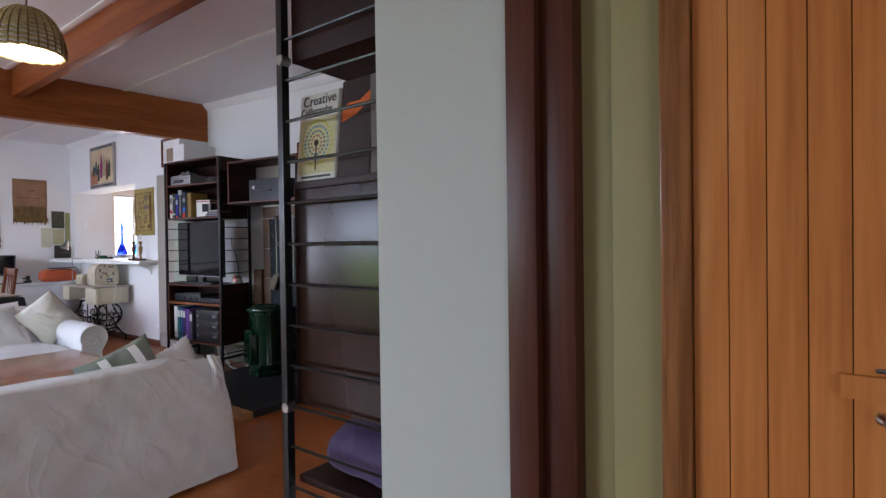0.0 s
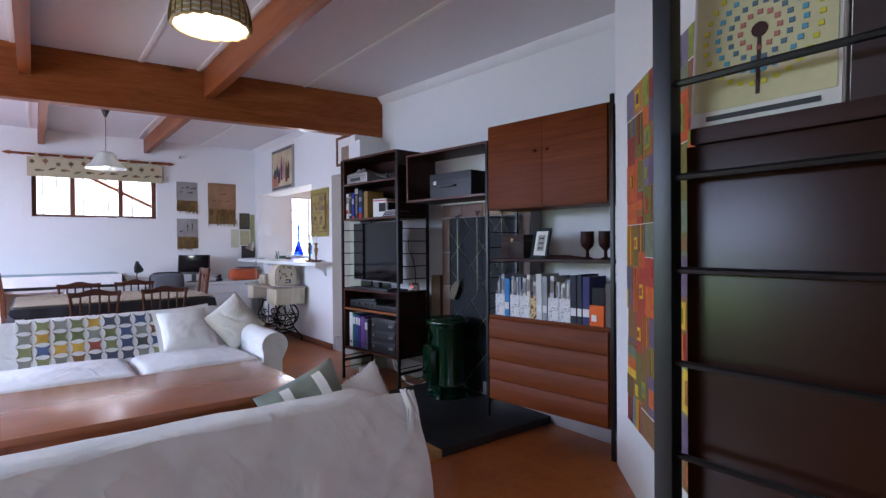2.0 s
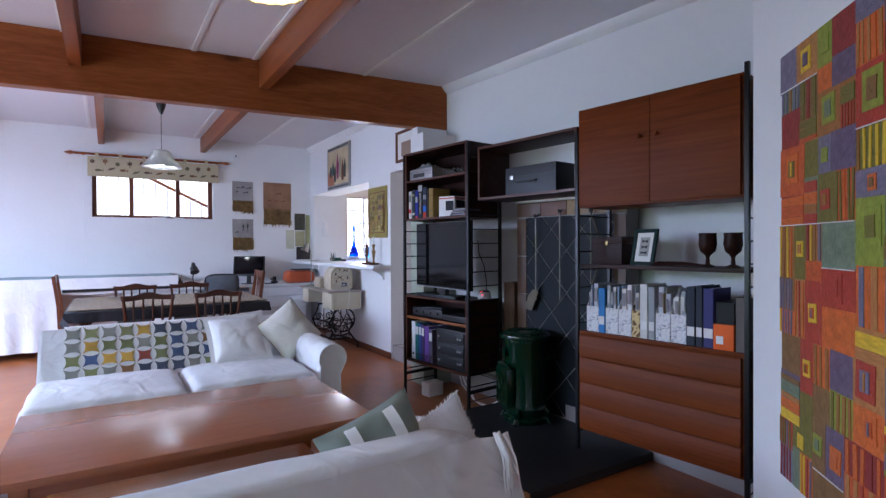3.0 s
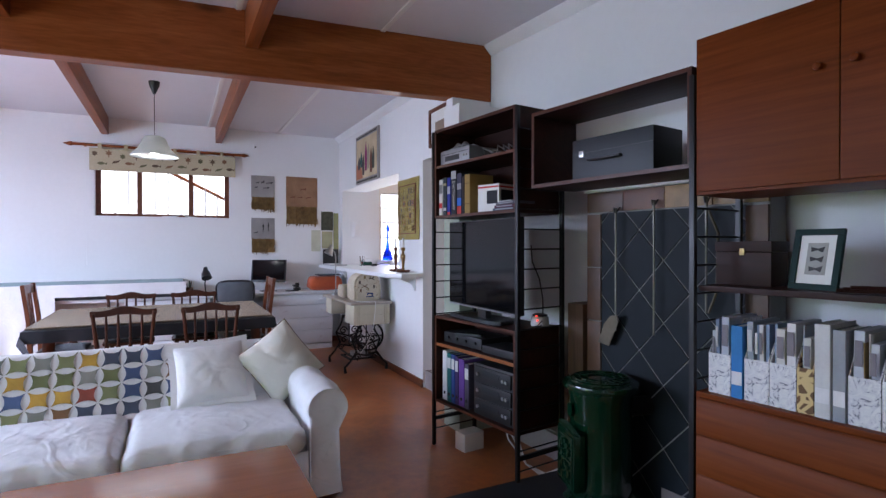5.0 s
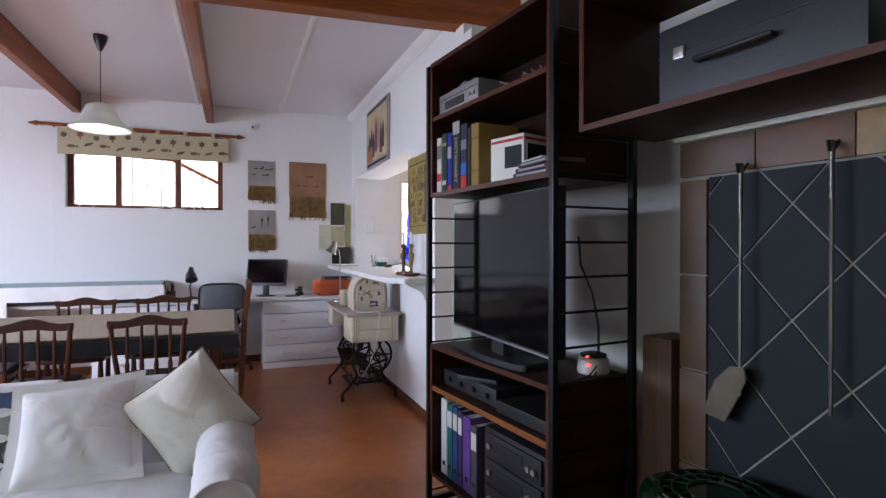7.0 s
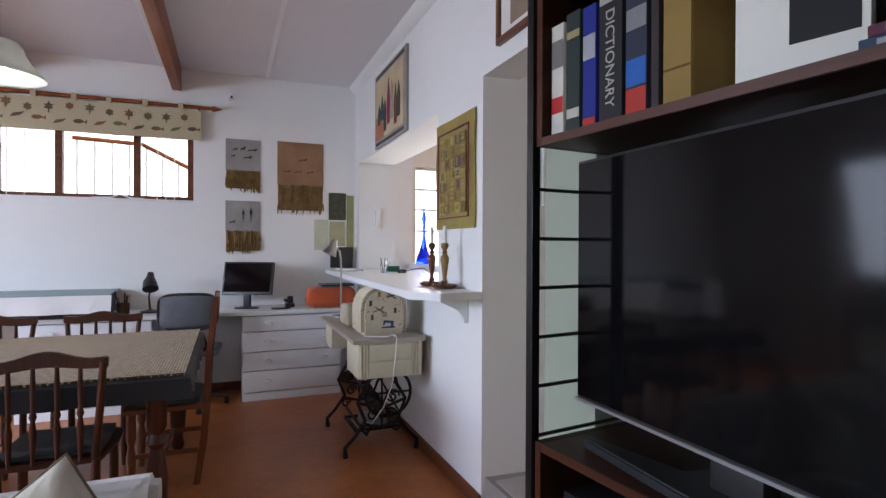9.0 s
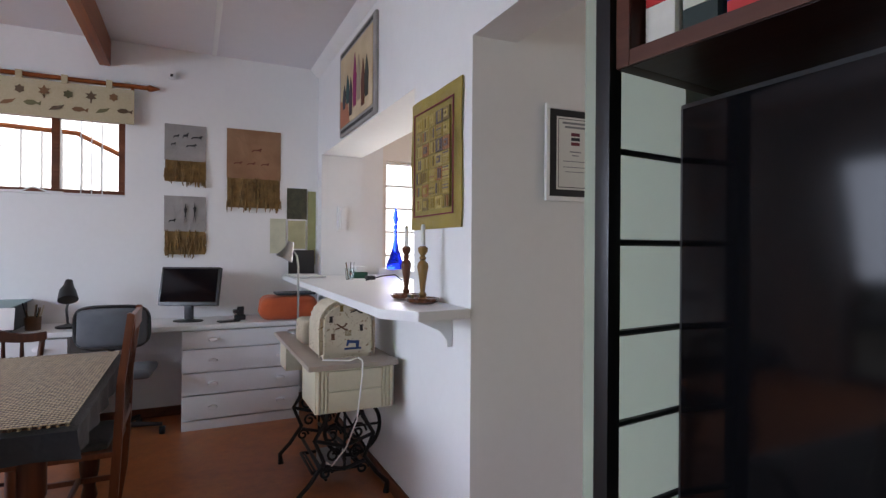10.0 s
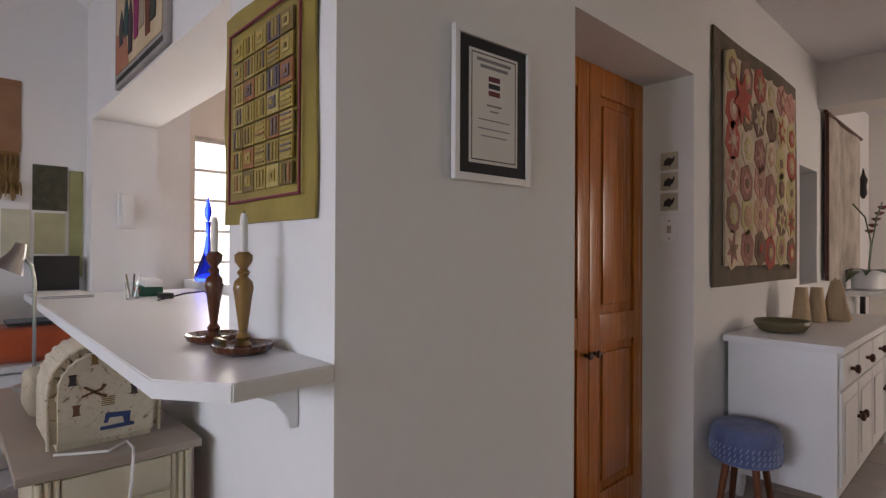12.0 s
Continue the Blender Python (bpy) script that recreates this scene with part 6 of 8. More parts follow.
def drawer_unit(y0, y1, lab):
    t = thing("drawer_unit", lab, "drawers", pose(-9.47, y0, 0), "white drawer units")
    w = y1 - y0
    part("carcass", boxes((-0.46, -0.02, 0, w, 0.07, 0.744), bev=0.002), M_MELAMINE, t)
    part("plinth", boxes((-0.46, -0.004, 0, w, 0.0, 0.069), bev=0.002), M_MELAMINE, t)
    for a, b in ((0.605, 0.735), (0.43, 0.598), (0.265, 0.423), (0.085, 0.258)):
        d = part("drawer", boxes((-0.0195, 0.012, 0.006, w - 0.006, a, b - 0.003), bev=0.003), M_MELAMINE, t)
        for y in ((0.25 * w, 0.82 * w) if w > 0.7 else (0.5 * w,)):
            bm = B()
            lathe(bm, [(0.012, 0.0), (0.010, 0.012), (0.022, 0.026), (0.018, 0.034), (0.004, 0.036)], (0, 0, 0), 12, "x", 1.5, 0.75)
            bmesh.ops.transform(bm, matrix=Matrix.Translation((0.012, y, (a + b) / 2)), verts=bm.verts[:])
            part("knob", bm, M_TRIMW, d)
    return t


drawer_unit(2.21, 3.05, "white laminate drawer unit with four drawers and oval knobs")
drawer_unit(0.62, 1.53, "white laminate drawer unit under the desk")

# sheet-covered board with a green mat
bd = thing("ironing_board", "padded board with a white sheet and teal mat on the desk", "board", pose(-9.68, 0, 0))
bm = B()
sheet(bm, 8, 60, lambda u, v: Vector((-0.26 + 0.56 * u, -1.9 + 3.13 * v, 0.965 - 0.012 * u + 0.004 * noise.noise(Vector((u * 3, v * 12, 0))))), 0.008)
part("mat", bm, woven("teal_felt", (0.14, 0.24, 0.24), (0.20, 0.31, 0.31), 100, 0.95, 0.2), bd, "dull teal mat")
part("padding", boxes((-0.25, 0.28, -1.9, 1.2, 0.78, 0.95), bev=0.01), M_SEATC, bd)
bm = B()
sheet(bm, 40, 10, lambda u, v: Vector((0.30 + 0.012 * math.sin(u * 60) * (1 - v) + 0.03 * (1 - v), -1.9 + 3.16 * u, 0.82 + 0.135 * v)), 0.004)
part("white_sheet", bm, M_WHITEC, bd, "white sheet folded over the front")
bm = B()
sheet(bm, 50, 14, lambda u, v: Vector((0.335 + 0.022 * math.sin(u * 46) * (1 - v), -1.9 + 1.89 * u, 0.09 + 0.73 * v)), 0.004)
part("white_drape", bm, M_WHITEC, bd, "white sheet hanging to the floor")

# office chair
oc = thing("office_chair", "grey upholstered swivel chair with a rounded back", "chair", pose(-9.25, 1.80, 0, 0, 0, 86))
bm = B()
softbox(bm, -0.205, 0.205, -0.03, 0.03, 0.69, 0.945, 0.08, 10, 0.003, 6)
for v in bm.verts:
    v.co.y += 0.9 * v.co.x ** 2
part("backrest", bm, M_GREYF, oc, "grey padded backrest")
bm = B()
tube(bm, [(0.215 * math.copysign(abs(math.cos(a)) ** 0.5, math.cos(a)), 0.9 * 0.04 * math.cos(a) ** 2, 0.818 + 0.138 * math.copysign(abs(math.sin(a)) ** 0.5, math.sin(a))) for a in [k / 32 * 2 * math.pi for k in range(32)]], 0.012, 6, True)
part("back_shell", bm, M_PLASTIC, oc)
bm = B()
softbox(bm, -0.22, 0.22, 0.06, 0.48, 0.44, 0.50, 0.03, 8, 0.003, 6)
part("seat", bm, M_GREYF, oc)
bm = B()
tube(bm, [(0, 0.03, 0.86), (0, 0.0, 0.6), (0, 0.08, 0.43), (0, 0.25, 0.42)], 0.02, 8)
part("spine", bm, M_PLASTIC, oc)
bm = B()
tube(bm, [(0, 0.26, 0.08), (0, 0.26, 0.44)], 0.025, 10)
part("gas_lift", bm, M_PLASTIC, oc)
for k in range(5):
    a = k * 2 * math.pi / 5
    bm = B()
    tube(bm, [(0, 0.26, 0.10), (0.27 * math.cos(a), 0.26 + 0.27 * math.sin(a), 0.075)], [0.022, 0.014], 8)
    leg = part("base_arm", bm, M_PLASTIC, oc)
    bm = B()
    lathe(bm, [(0.028, -0.018), (0.03, 0), (0.028, 0.018)], (0.27 * math.cos(a), 0.26 + 0.27 * math.sin(a), 0.03), 12, "x")
    part("castor", bm, M_PLASTIC, leg)

# things on the desk
dl = thing("desk_lamp", "black adjustable desk lamp", "lamp", pose(-9.66, 1.49, 0.778))
bm = B()
lathe(bm, [(0.075, 0), (0.075, 0.012), (0.02, 0.025), (0.01, 0.03)], (0, 0, 0), 20)
part("base", bm, M_PLASTIC, dl)
bm = B()
tube(bm, [(0, 0, 0.02), (0.0, -0.01, 0.13), (-0.01, 0.01, 0.22)], 0.008, 8)
part("stem", bm, M_PLASTIC, dl)
bm = B()
tube(bm, [(-0.03, 0.0, 0.33), (-0.01, 0.0, 0.29), (0.02, 0.0, 0.26), (0.06, 0.01, 0.20)], [0.022, 0.032, 0.05, 0.062], 14)
part("head", bm, M_PLASTIC, dl)
mo = thing("monitor", "black flat computer monitor", "monitor", pose(-9.70, 2.25, 0.778, 0, 0, 66))
part("casing", boxes((-0.225, 0.225, -0.02, 0.025, 0.0, 0.30), bev=0.006), M_PLASTIC, mo, m=pose(0, 0, 0.12, -14))
part("screen", boxes((-0.21, 0.21, -0.0235, -0.0205, 0.025, 0.285)), M_SCREEN, mo, m=pose(0, 0, 0.12, -14))
part("neck", boxes((-0.03, 0.03, -0.005, 0.03, 0.01, 0.15), bev=0.004), M_PLASTIC, mo)
bm = B()
lathe(bm, [(0.11, 0), (0.11, 0.008), (0.04, 0.016)], (0, 0, 0), 24, "z", 1.0, 0.75)
part("foot", bm, M_PLASTIC, mo)
bag = thing("bag", "orange-red cloth bag lying on the desk", "bag", pose(-9.62, 2.98, 0.778))
bm = B()
softbox(bm, -0.15, 0.15, -0.23, 0.23, 0, 0.19, 0.07, 12, 0.016, 3)
for v in bm.verts:
    v.co.y *= 1 - 0.6 * max(0, v.co.z - 0.05)
part("body", bm, woven("orange_cloth", (0.42, 0.07, 0.02), (0.56, 0.11, 0.03), 200, 0.85, 0.4), bag)
part("flap", boxes((-0.10, 0.13, -0.1, 0.2, 0.195, 0.21), bev=0.004), M_DARKCL, bag, "dark cloth lying on the bag")
ph = thing("telephone", "small black telephone and chargers on the desk", "telephone", pose(-9.68, 2.62, 0.778))
part("cradle", boxes((-0.05, 0.05, -0.04, 0.04, 0, 0.035), bev=0.006), M_PLASTIC, ph)
part("handset", boxes((-0.06, 0.06, -0.05, -0.01, 0.05, 0.075), bev=0.008), M_PLASTIC, ph)
part("rest", boxes((-0.015, 0.015, -0.02, 0.03, 0.036, 0.10), bev=0.004), M_PLASTIC, ph)
mp = thing("mobile_phone", "black mobile phone lying on the desk", "telephone", pose(-9.55, 2.53, 0.778, 0, 0, 20))
part("case", boxes((-0.04, 0.04, -0.075, 0.075, 0, 0.012), bev=0.004), M_PLASTIC, mp)
part("screen", boxes((-0.034, 0.034, -0.06, 0.06, 0.0125, 0.0135)), M_SCREEN, mp)
pp = thing("pencil_pot", "pot of sewing scissors and pencils", "pot", pose(-9.62, 1.30, 0.778))
bm = B()
lathe(bm, [(0.045, 0), (0.048, 0.09), (0.043, 0.09), (0.04, 0.01)], (0, 0, 0), 16)
part("pot", bm, M_STONE, pp)
for k in range(9):
    q = random.Random(60 + k)
    a = q.random() * 6.28
    bm = B()
    tube(bm, [(0.02 * math.cos(a), 0.02 * math.sin(a), 0.012), (0.06 * math.cos(a), 0.06 * math.sin(a), 0.13 + 0.06 * q.random())], 0.004, 6)
    part("pencil", bm, random.Random(k).choice((M_STONE, M_GREEN, M_BRASS, M_CREAM)), pp)

# hangings on the window wall
M_SLUB = woven("grey_slub_weave", (0.28, 0.26, 0.25), (0.36, 0.34, 0.33), 150, 0.95, 0.4, 0.1)
M_TAN = woven("tan_slub_weave", (0.26, 0.14, 0.075), (0.34, 0.19, 0.105), 150, 0.95, 0.4, 0.15)
M_TUFT = plain("gold_tufts", (0.22, 0.135, 0.05), 0.95, 0, 0.4, 60, 15, 0.4)


def tapestry(y0, y1, zt, zf, zb, mat, lab, figures):
    t = thing("tapestry", lab, "wall hanging", pose(WEST, 0, 0), "woven hangings")
    bm = B()
    sheet(bm, 12, 14, lambda u, v: Vector((0.008 + 0.002 * math.sin(v * 9), y0 + (y1 - y0) * u, zf + (zt - zf) * v)), 0.005)
    part("weave", bm, mat, t)
    bm = B()
    rr = random.Random(int(zt * 100))
    w = y1 - y0
    for k in range(int(w * 170)):
        y = y0 + w * rr.random()
        z0 = zf - (zf - zb) * rr.random() * 0.8
        L = 0.03 + 0.05 * rr.random()
        x = 0.008 + 0.012 * rr.random()
        tube(bm, [(x, y, z0 + 0.015), (x + 0.01, y + 0.01 * (rr.random() - 0.5), z0 - L * 0.5), (x, y + 0.012 * (rr.random() - 0.5), max(zb, z0 - L))], [0.004, 0.006, 0.003], 5)
    box(bm, 0.004, 0.007, y0 + 0.005, y1 - 0.005, zb + 0.04, zf)
    part("tufted_fringe", bm, M_TUFT, t, "shaggy golden-brown fringe")
    for pts in figures:
        bm = B()
        prism(bm, [(y0 + w * a, zf + (zt - zf) * b) for a, b in pts], 0.0125, 0.0145, "x")
        part("motif", bm, M_INK if mat is M_SLUB else plain("rust_thread", (0.15, 0.05, 0.03), 0.9), t, smooth=None)
    return t


def beast(x, z, s, t=1.0):
    return [(x, z), (x + 0.02 * s, z + 0.06 * t), (x + 0.10 * s, z + 0.075 * t), (x + 0.13 * s, z + 0.11 * t), (x + 0.15 * s, z + 0.09 * t), (x + 0.13 * s, z + 0.05 * t), (x + 0.125 * s, z), (x + 0.11 * s, z + 0.035 * t), (x + 0.03 * s, z + 0.03 * t), (x + 0.02 * s, z)]


def stalk(x, z, h, w=0.05):
    return [(x - w * 0.5, z), (x - w * 0.2, z + h * 0.45), (x - w * 0.7, z + h * 0.7), (x - w * 0.2, z + h * 0.75), (x, z + h), (x + w * 0.3, z + h * 0.78), (x + w, z + h * 0.7), (x + w * 0.3, z + h * 0.45), (x + w * 0.7, z), (x + w * 0.1, z + h * 0.35)]


tapestry(2.07, 2.375, 2.335, 2.045, 1.835, M_SLUB, "grey woven hanging with small dark animals and a golden fringe", [beast(0.2, 0.62, 1), beast(0.42, 0.62, 1, 1.6), beast(0.62, 0.62, 2, 1), beast(0.15, 0.4, 0.8), beast(0.5, 0.38, 1.8)])
tapestry(2.07, 2.375, 1.76, 1.475, 1.25, M_SLUB, "grey woven hanging with dark stick shapes and a golden fringe", [stalk(0.5, 0.25, 0.55), stalk(0.72, 0.25, 0.6), beast(0.1, 0.25, 1.2)])
tapestry(2.53, 2.965, 2.345, 1.93, 1.645, M_TAN, "large tan woven hanging with faint rust animals and a shaggy fringe", [beast(0.45, 0.55, 1.3, 0.8), beast(0.12, 0.28, 1.1, 0.6), beast(0.36, 0.28, 1.1, 0.6), beast(0.62, 0.28, 1.1, 0.6)])
nb = thing("notice", "dark leaf-patterned card with pale papers pinned below it", "notice", pose(WEST, 0, 0))
M_LEAFP = plain("leaf_print", (0.06, 0.06, 0.035), 0.6, 0, 0.6, 70, 25, 0.2)
part("card", boxes((0.002, 0.010, 3.02, 3.19, 1.60, 1.87)), M_LEAFP, nb)
part("note", boxes((0.002, 0.012, 3.03, 3.18, 1.34, 1.585)), book_cloth((0.42, 0.40, 0.24)), nb)
part("paper", boxes((0.002, 0.006, 2.88, 3.01, 1.30, 1.60)), book_cloth((0.55, 0.55, 0.42)), nb)
part("side_strip", boxes((0.002, 0.005, 3.20, 3.27, 1.2, 1.85)), book_cloth((0.30, 0.30, 0.14)), nb)
sn = thing("sensor", "small white alarm sensor on the wall", "sensor", pose(WEST, 2.12, 2.72))
part("body", boxes((0, 0.05, -0.025, 0.025, -0.03, 0.03), bev=0.008), M_TRIMW, sn)
part("eye", boxes((0.05, 0.055, -0.01, 0.01, -0.02, 0.0)), M_PLASTIC, sn)

# embroidered picture above the hatch
ep = thing("embroidered_picture", "cream embroidered picture of dark upright shapes with a grey border", "picture", pose(-9.10, NORTH, 2.17))
part("border", boxes((0, 0.86, -0.022, -0.002, 0, 0.62), bev=0.004), M_SLUB, ep, "grey lettered border")
part("ground", boxes((0.05, 0.81, -0.027, -0.0225, 0.06, 0.56)), woven("cream_ground", (0.55, 0.42, 0.24), (0.66, 0.54, 0.34), 200, 0.95, 0.3, 0.15), ep)
rr = random.Random(4)
for k, (x, z, h, c) in enumerate(((0.16, 0.18, 0.17, (0.05, 0.05, 0.06)), (0.25, 0.20, 0.20, (0.03, 0.08, 0.08)), (0.33, 0.10, 0.26, (0.06, 0.04, 0.05)), (0.43, 0.14, 0.36, (0.25, 0.02, 0.12)), (0.52, 0.16, 0.30, (0.35, 0.30, 0.22)), (0.62, 0.10, 0.30, (0.14, 0.05, 0.03)), (0.70, 0.14, 0.26, (0.05, 0.06, 0.05)))):
    bm = B()
    prism(bm, [(x - 0.035, z), (x - 0.045, z + h * 0.5), (x - 0.02, z + h * 0.8), (x, z + h), (x + 0.02, z + h * 0.8), (x + 0.04, z + h * 0.55), (x + 0.03, z)], -0.030, -0.0272, "y")
    part("motif", bm, book_cloth(c), ep, smooth=None)
for k in range(26):
    part("letter_bar", boxes((0.04 + 0.03 * k, 0.058 + 0.03 * k, -0.0245, -0.0222, 0.018, 0.042)), M_INK, ep, smooth=None)
    part("letter_bar", boxes((0.04 + 0.03 * k, 0.058 + 0.03 * k, -0.0245, -0.0222, 0.578, 0.602)), M_INK, ep, smooth=None)
bm = B()
prism(bm, [(0.05, 0.06), (0.30, 0.06), (0.25, 0.20), (0.05, 0.26)], -0.029, -0.0272, "y")
part("motif", bm, book_cloth((0.45, 0.18, 0.10)), ep)

# gold patch hanging beside the hatch
M_GOLD = woven("olive_gold_silk", (0.26, 0.19, 0.025), (0.36, 0.28, 0.05), 260, 0.5, 0.3, 0.2)
gh = thing("patchwork_hanging", "olive-gold silk hanging of small embroidered patches", "wall hanging", pose(-7.665, NORTH, 1.44))
GW, GH = 0.545, 0.625
bm = B()
sheet(bm, 14, 16, lambda u, v: Vector((GW * u + 0.004 * math.sin(v * 8), -0.012 - 0.006 * noise.noise(Vector((u * 3, v * 3, 9))), GH * v)), 0.006)
part("cloth", bm, M_GOLD, gh)
for a in ((0.055, 0.06, 0.49, 0.066), (0.055, 0.555, 0.49, 0.561), (0.055, 0.066, 0.061, 0.555), (0.484, 0.066, 0.49, 0.555)):
    part("braid", boxes((a[0], a[2], -0.024, -0.019, a[1], a[3])), book_cloth((0.20, 0.04, 0.07)), gh, smooth=None)
GC = [woven("silk_patch", c, tuple(min(1, x * 1.6) for x in c), 300, 0.45, 0.3, 0.3) for c in ((0.30, 0.22, 0.04), (0.15, 0.10, 0.025), (0.26, 0.10, 0.03), (0.38, 0.30, 0.10), (0.40, 0.32, 0.10), (0.10, 0.08, 0.10), (0.24, 0.17, 0.04), (0.34, 0.25, 0.05))]
rr = random.Random(15)
for i in range(5):
    for j in range(7):
        x, z = 0.085 + 0.0745 * (i + 0.5), 0.085 + 0.0635 * (j + 0.5)
        chip(rr.choice(GC), gh, slab(x, -0.021, z, 0.068, 0.005, 0.057))
        k = rr.random()
        if k < 0.4:
            for s in range(3):
                chip(rr.choice(GC), gh, slab(x - 0.02 + 0.02 * s, -0.0245, z, 0.009, 0.004, 0.045))
        elif k < 0.8:
            chip(rr.choice(GC), gh, slab(x, -0.0245, z, 0.036, 0.004, 0.030))
            chip(rr.choice(GC), gh, slab(x, -0.0275, z, 0.014, 0.004, 0.012))
        else:
            for s in range(4):
                chip(rr.choice(GC), gh, slab(x, -0.0245, z - 0.02 + 0.0135 * s, 0.055, 0.004, 0.005))

# breakfast bar
bar = thing("bar_counter", "white laminate breakfast bar with a clipped corner", "counter")
bm = B()
prism(bm, [(WEST + 0.004, 2.985), (-7.16, 2.945), (-7.02, 3.05), (-7.045, NORTH - 0.003), (HX1, NORTH - 0.003), (HX1 - 0.003, NORTH + 0.003), (HX1 - 0.003, 3.86), (HX0 + 0.003, 3.86), (HX0 + 0.003, NORTH + 0.003), (WEST + 0.004, NORTH - 0.003)], 1.072, 1.11, "z", 0.003)
part("worktop", bm, M_MELAMINE, bar)
for x in (-7.22, -8.4, -9.6):
    bm = B()
    prism(bm, [(NORTH - 0.002, 1.07), (NORTH - 0.18, 1.07), (NORTH - 0.16, 1.045), (NORTH - 0.06, 1.00), (NORTH - 0.03, 0.96), (NORTH - 0.025, 0.93), (NORTH - 0.002, 0.93)], x - 0.011, x + 0.011, "x", 0.002)
    part("bracket", bm, M_TRIMW, bar, "white shaped bracket")
ledge = tagged(solid("kitchen_ledge", boxes((-10.0, -8.9, 3.862, 3.96, 0, 1.165), bev=0.004), M_MELAMINE, "white kitchen ledge behind the bar", "counter"), kind="structure")

# on the bar
M_BLUE = glassy("cobalt_glass", (0.01, 0.03, 0.85), 0.02)
M_AQUA = glassy("aqua_glass", (0.05, 0.35, 0.85), 0.02)
db = thing("decanter", "tall cobalt blue glass decanter with a pointed stopper", "bottle", pose(-9.62, 3.91, 1.165))
bm = B()
lathe(bm, [(0.075, 0.0), (0.082, 0.012), (0.078, 0.05), (0.055, 0.11), (0.03, 0.18), (0.017, 0.26), (0.014, 0.34), (0.018, 0.385), (0.016, 0.39)], (0, 0, 0), 24)
part("body", bm, M_BLUE, db)
bm = B()
lathe(bm, [(0.008, 0.391), (0.016, 0.41), (0.026, 0.45), (0.018, 0.49), (0.006, 0.54), (0.002, 0.57)], (0, 0, 0), 16)
part("stopper", bm, M_BLUE, db)
for x, y, h, r in ((-9.22, 3.96, 0.24, 0.032), (-9.08, 3.95, 0.25, 0.036)):
    t = thing("bottle", "small bright blue glass bottle", "bottle", pose(x, y, 1.165), "blue bottles")
    bm = B()
    lathe(bm, [(r, 0), (r * 1.05, 0.02), (r, h * 0.55), (r * 0.4, h * 0.7), (r * 0.35, h * 0.95), (r * 0.5, h)], (0, 0, 0), 18)
    part("body", bm, M_AQUA, t)
M_CST1 = wood("dark_candlestick_wood", (0.09, 0.03, 0.015), (0.15, 0.055, 0.025), "z", 0.25, 0.6, 0, 0.4)
M_CST2 = wood("gold_candlestick_wood", (0.22, 0.12, 0.035), (0.32, 0.19, 0.06), "z", 0.3, 0.6, 0, 0.4)
M_WAX = plain("white_wax", (0.80, 0.79, 0.75), 0.5)
for x, y, mat, lab, s in ((-7.52, 3.195, M_CST1, "dark turned candlestick with a white candle on the bar", 1.0), (-7.31, 3.19, M_CST2, "golden turned candlestick with a white candle on the bar", 1.0)):
    t = thing("candlestick", lab, "candlestick", pose(x, y, 1.11))
    bm = B()
    lathe(bm, [(0.05, 0.0), (0.068, 0.008), (0.075, 0.022), (0.072, 0.024), (0.05, 0.012), (0.022, 0.014), (0.02, 0.02)], (0, 0, 0), 24)
    part("dish", bm, M_CST1, t)
    bm = B()
    lathe(bm, [(0.021, 0.02), (0.014, 0.030), (0.018, 0.040), (0.010, 0.052), (0.013, 0.075), (0.020, 0.13), (0.025, 0.160), (0.022, 0.176), (0.010, 0.188), (0.016, 0.198), (0.009, 0.208), (0.021, 0.226), (0.022, 0.242), (0.012, 0.25)], (0, 0, 0), 18)
    part("stem", bm, mat, t)
    bm = B()
    lathe(bm, [(0.010, 0.25), (0.0098, 0.33), (0.006, 0.345)], (0, 0, 0), 14)
    part("candle", bm, M_WAX, t)
    bm = B()
    tube(bm, [(0, 0, 0.345), (0.001, 0, 0.353)], 0.001, 5)
    part("wick", bm, M_INK, t)
mb = thing("match_box", "small brass match holder in the candle dish", "holder", pose(-7.30, 3.13, 1.135))
part("plate", boxes((-0.025, 0.025, -0.006, 0.006, 0, 0.018), bev=0.002), M_BRASS, mb)
part("striker", boxes((-0.020, 0.020, -0.0075, -0.0062, 0.004, 0.014)), M_INK, mb)
bl = thing("desk_lamp", "brushed steel gooseneck lamp standing on the sewing table", "lamp", pose(-8.86, 2.93, 0.775))
bm = B()
lathe(bm, [(0.07, 0), (0.07, 0.014), (0.015, 0.022)], (0, 0, 0), 20)
part("base", bm, M_STEEL, bl)
bm = B()
tube(bm, [(0, 0, 0.02), (0, 0, 0.45), (-0.01, -0.01, 0.52), (-0.02, -0.04, 0.56), (-0.02, -0.06, 0.57)], 0.007, 8)
part("neck", bm, M_STEEL, bl)
bm = B()
tube(bm, [(-0.02, -0.045, 0.615), (-0.02, -0.055, 0.575), (-0.02, -0.075, 0.53), (-0.02, -0.09, 0.50)], [0.02, 0.028, 0.045, 0.06], 16)
part("head", bm, M_STEEL, bl)
st = thing("paper_stack", "stack of papers and a black folder on the bar", "papers", pose(-9.66, 3.12, 1.11))
for k in range(4):
    part("sheet", boxes((-0.14 + 0.006 * k, 0.26, -0.10 - 0.008 * k, 0.12, 0.004 * k + 0.0005, 0.004 * k + 0.004)), M_PAPER if k % 2 else book_cloth((0.2, 0.2, 0.24)), st, smooth=None)
part("folder", boxes((-0.2, -0.18, -0.1, 0.12, 0.017, 0.22), bev=0.002), M_PLASTIC, st)
ra = thing("radio", "white and dark green handset base with a red light panel", "radio", pose(-9.40, 3.50, 1.11, 0, 0, -8))
part("base", boxes((-0.15, 0.15, -0.05, 0.06, 0, 0.05), bev=0.005), book_cloth((0.03, 0.09, 0.06)), ra)
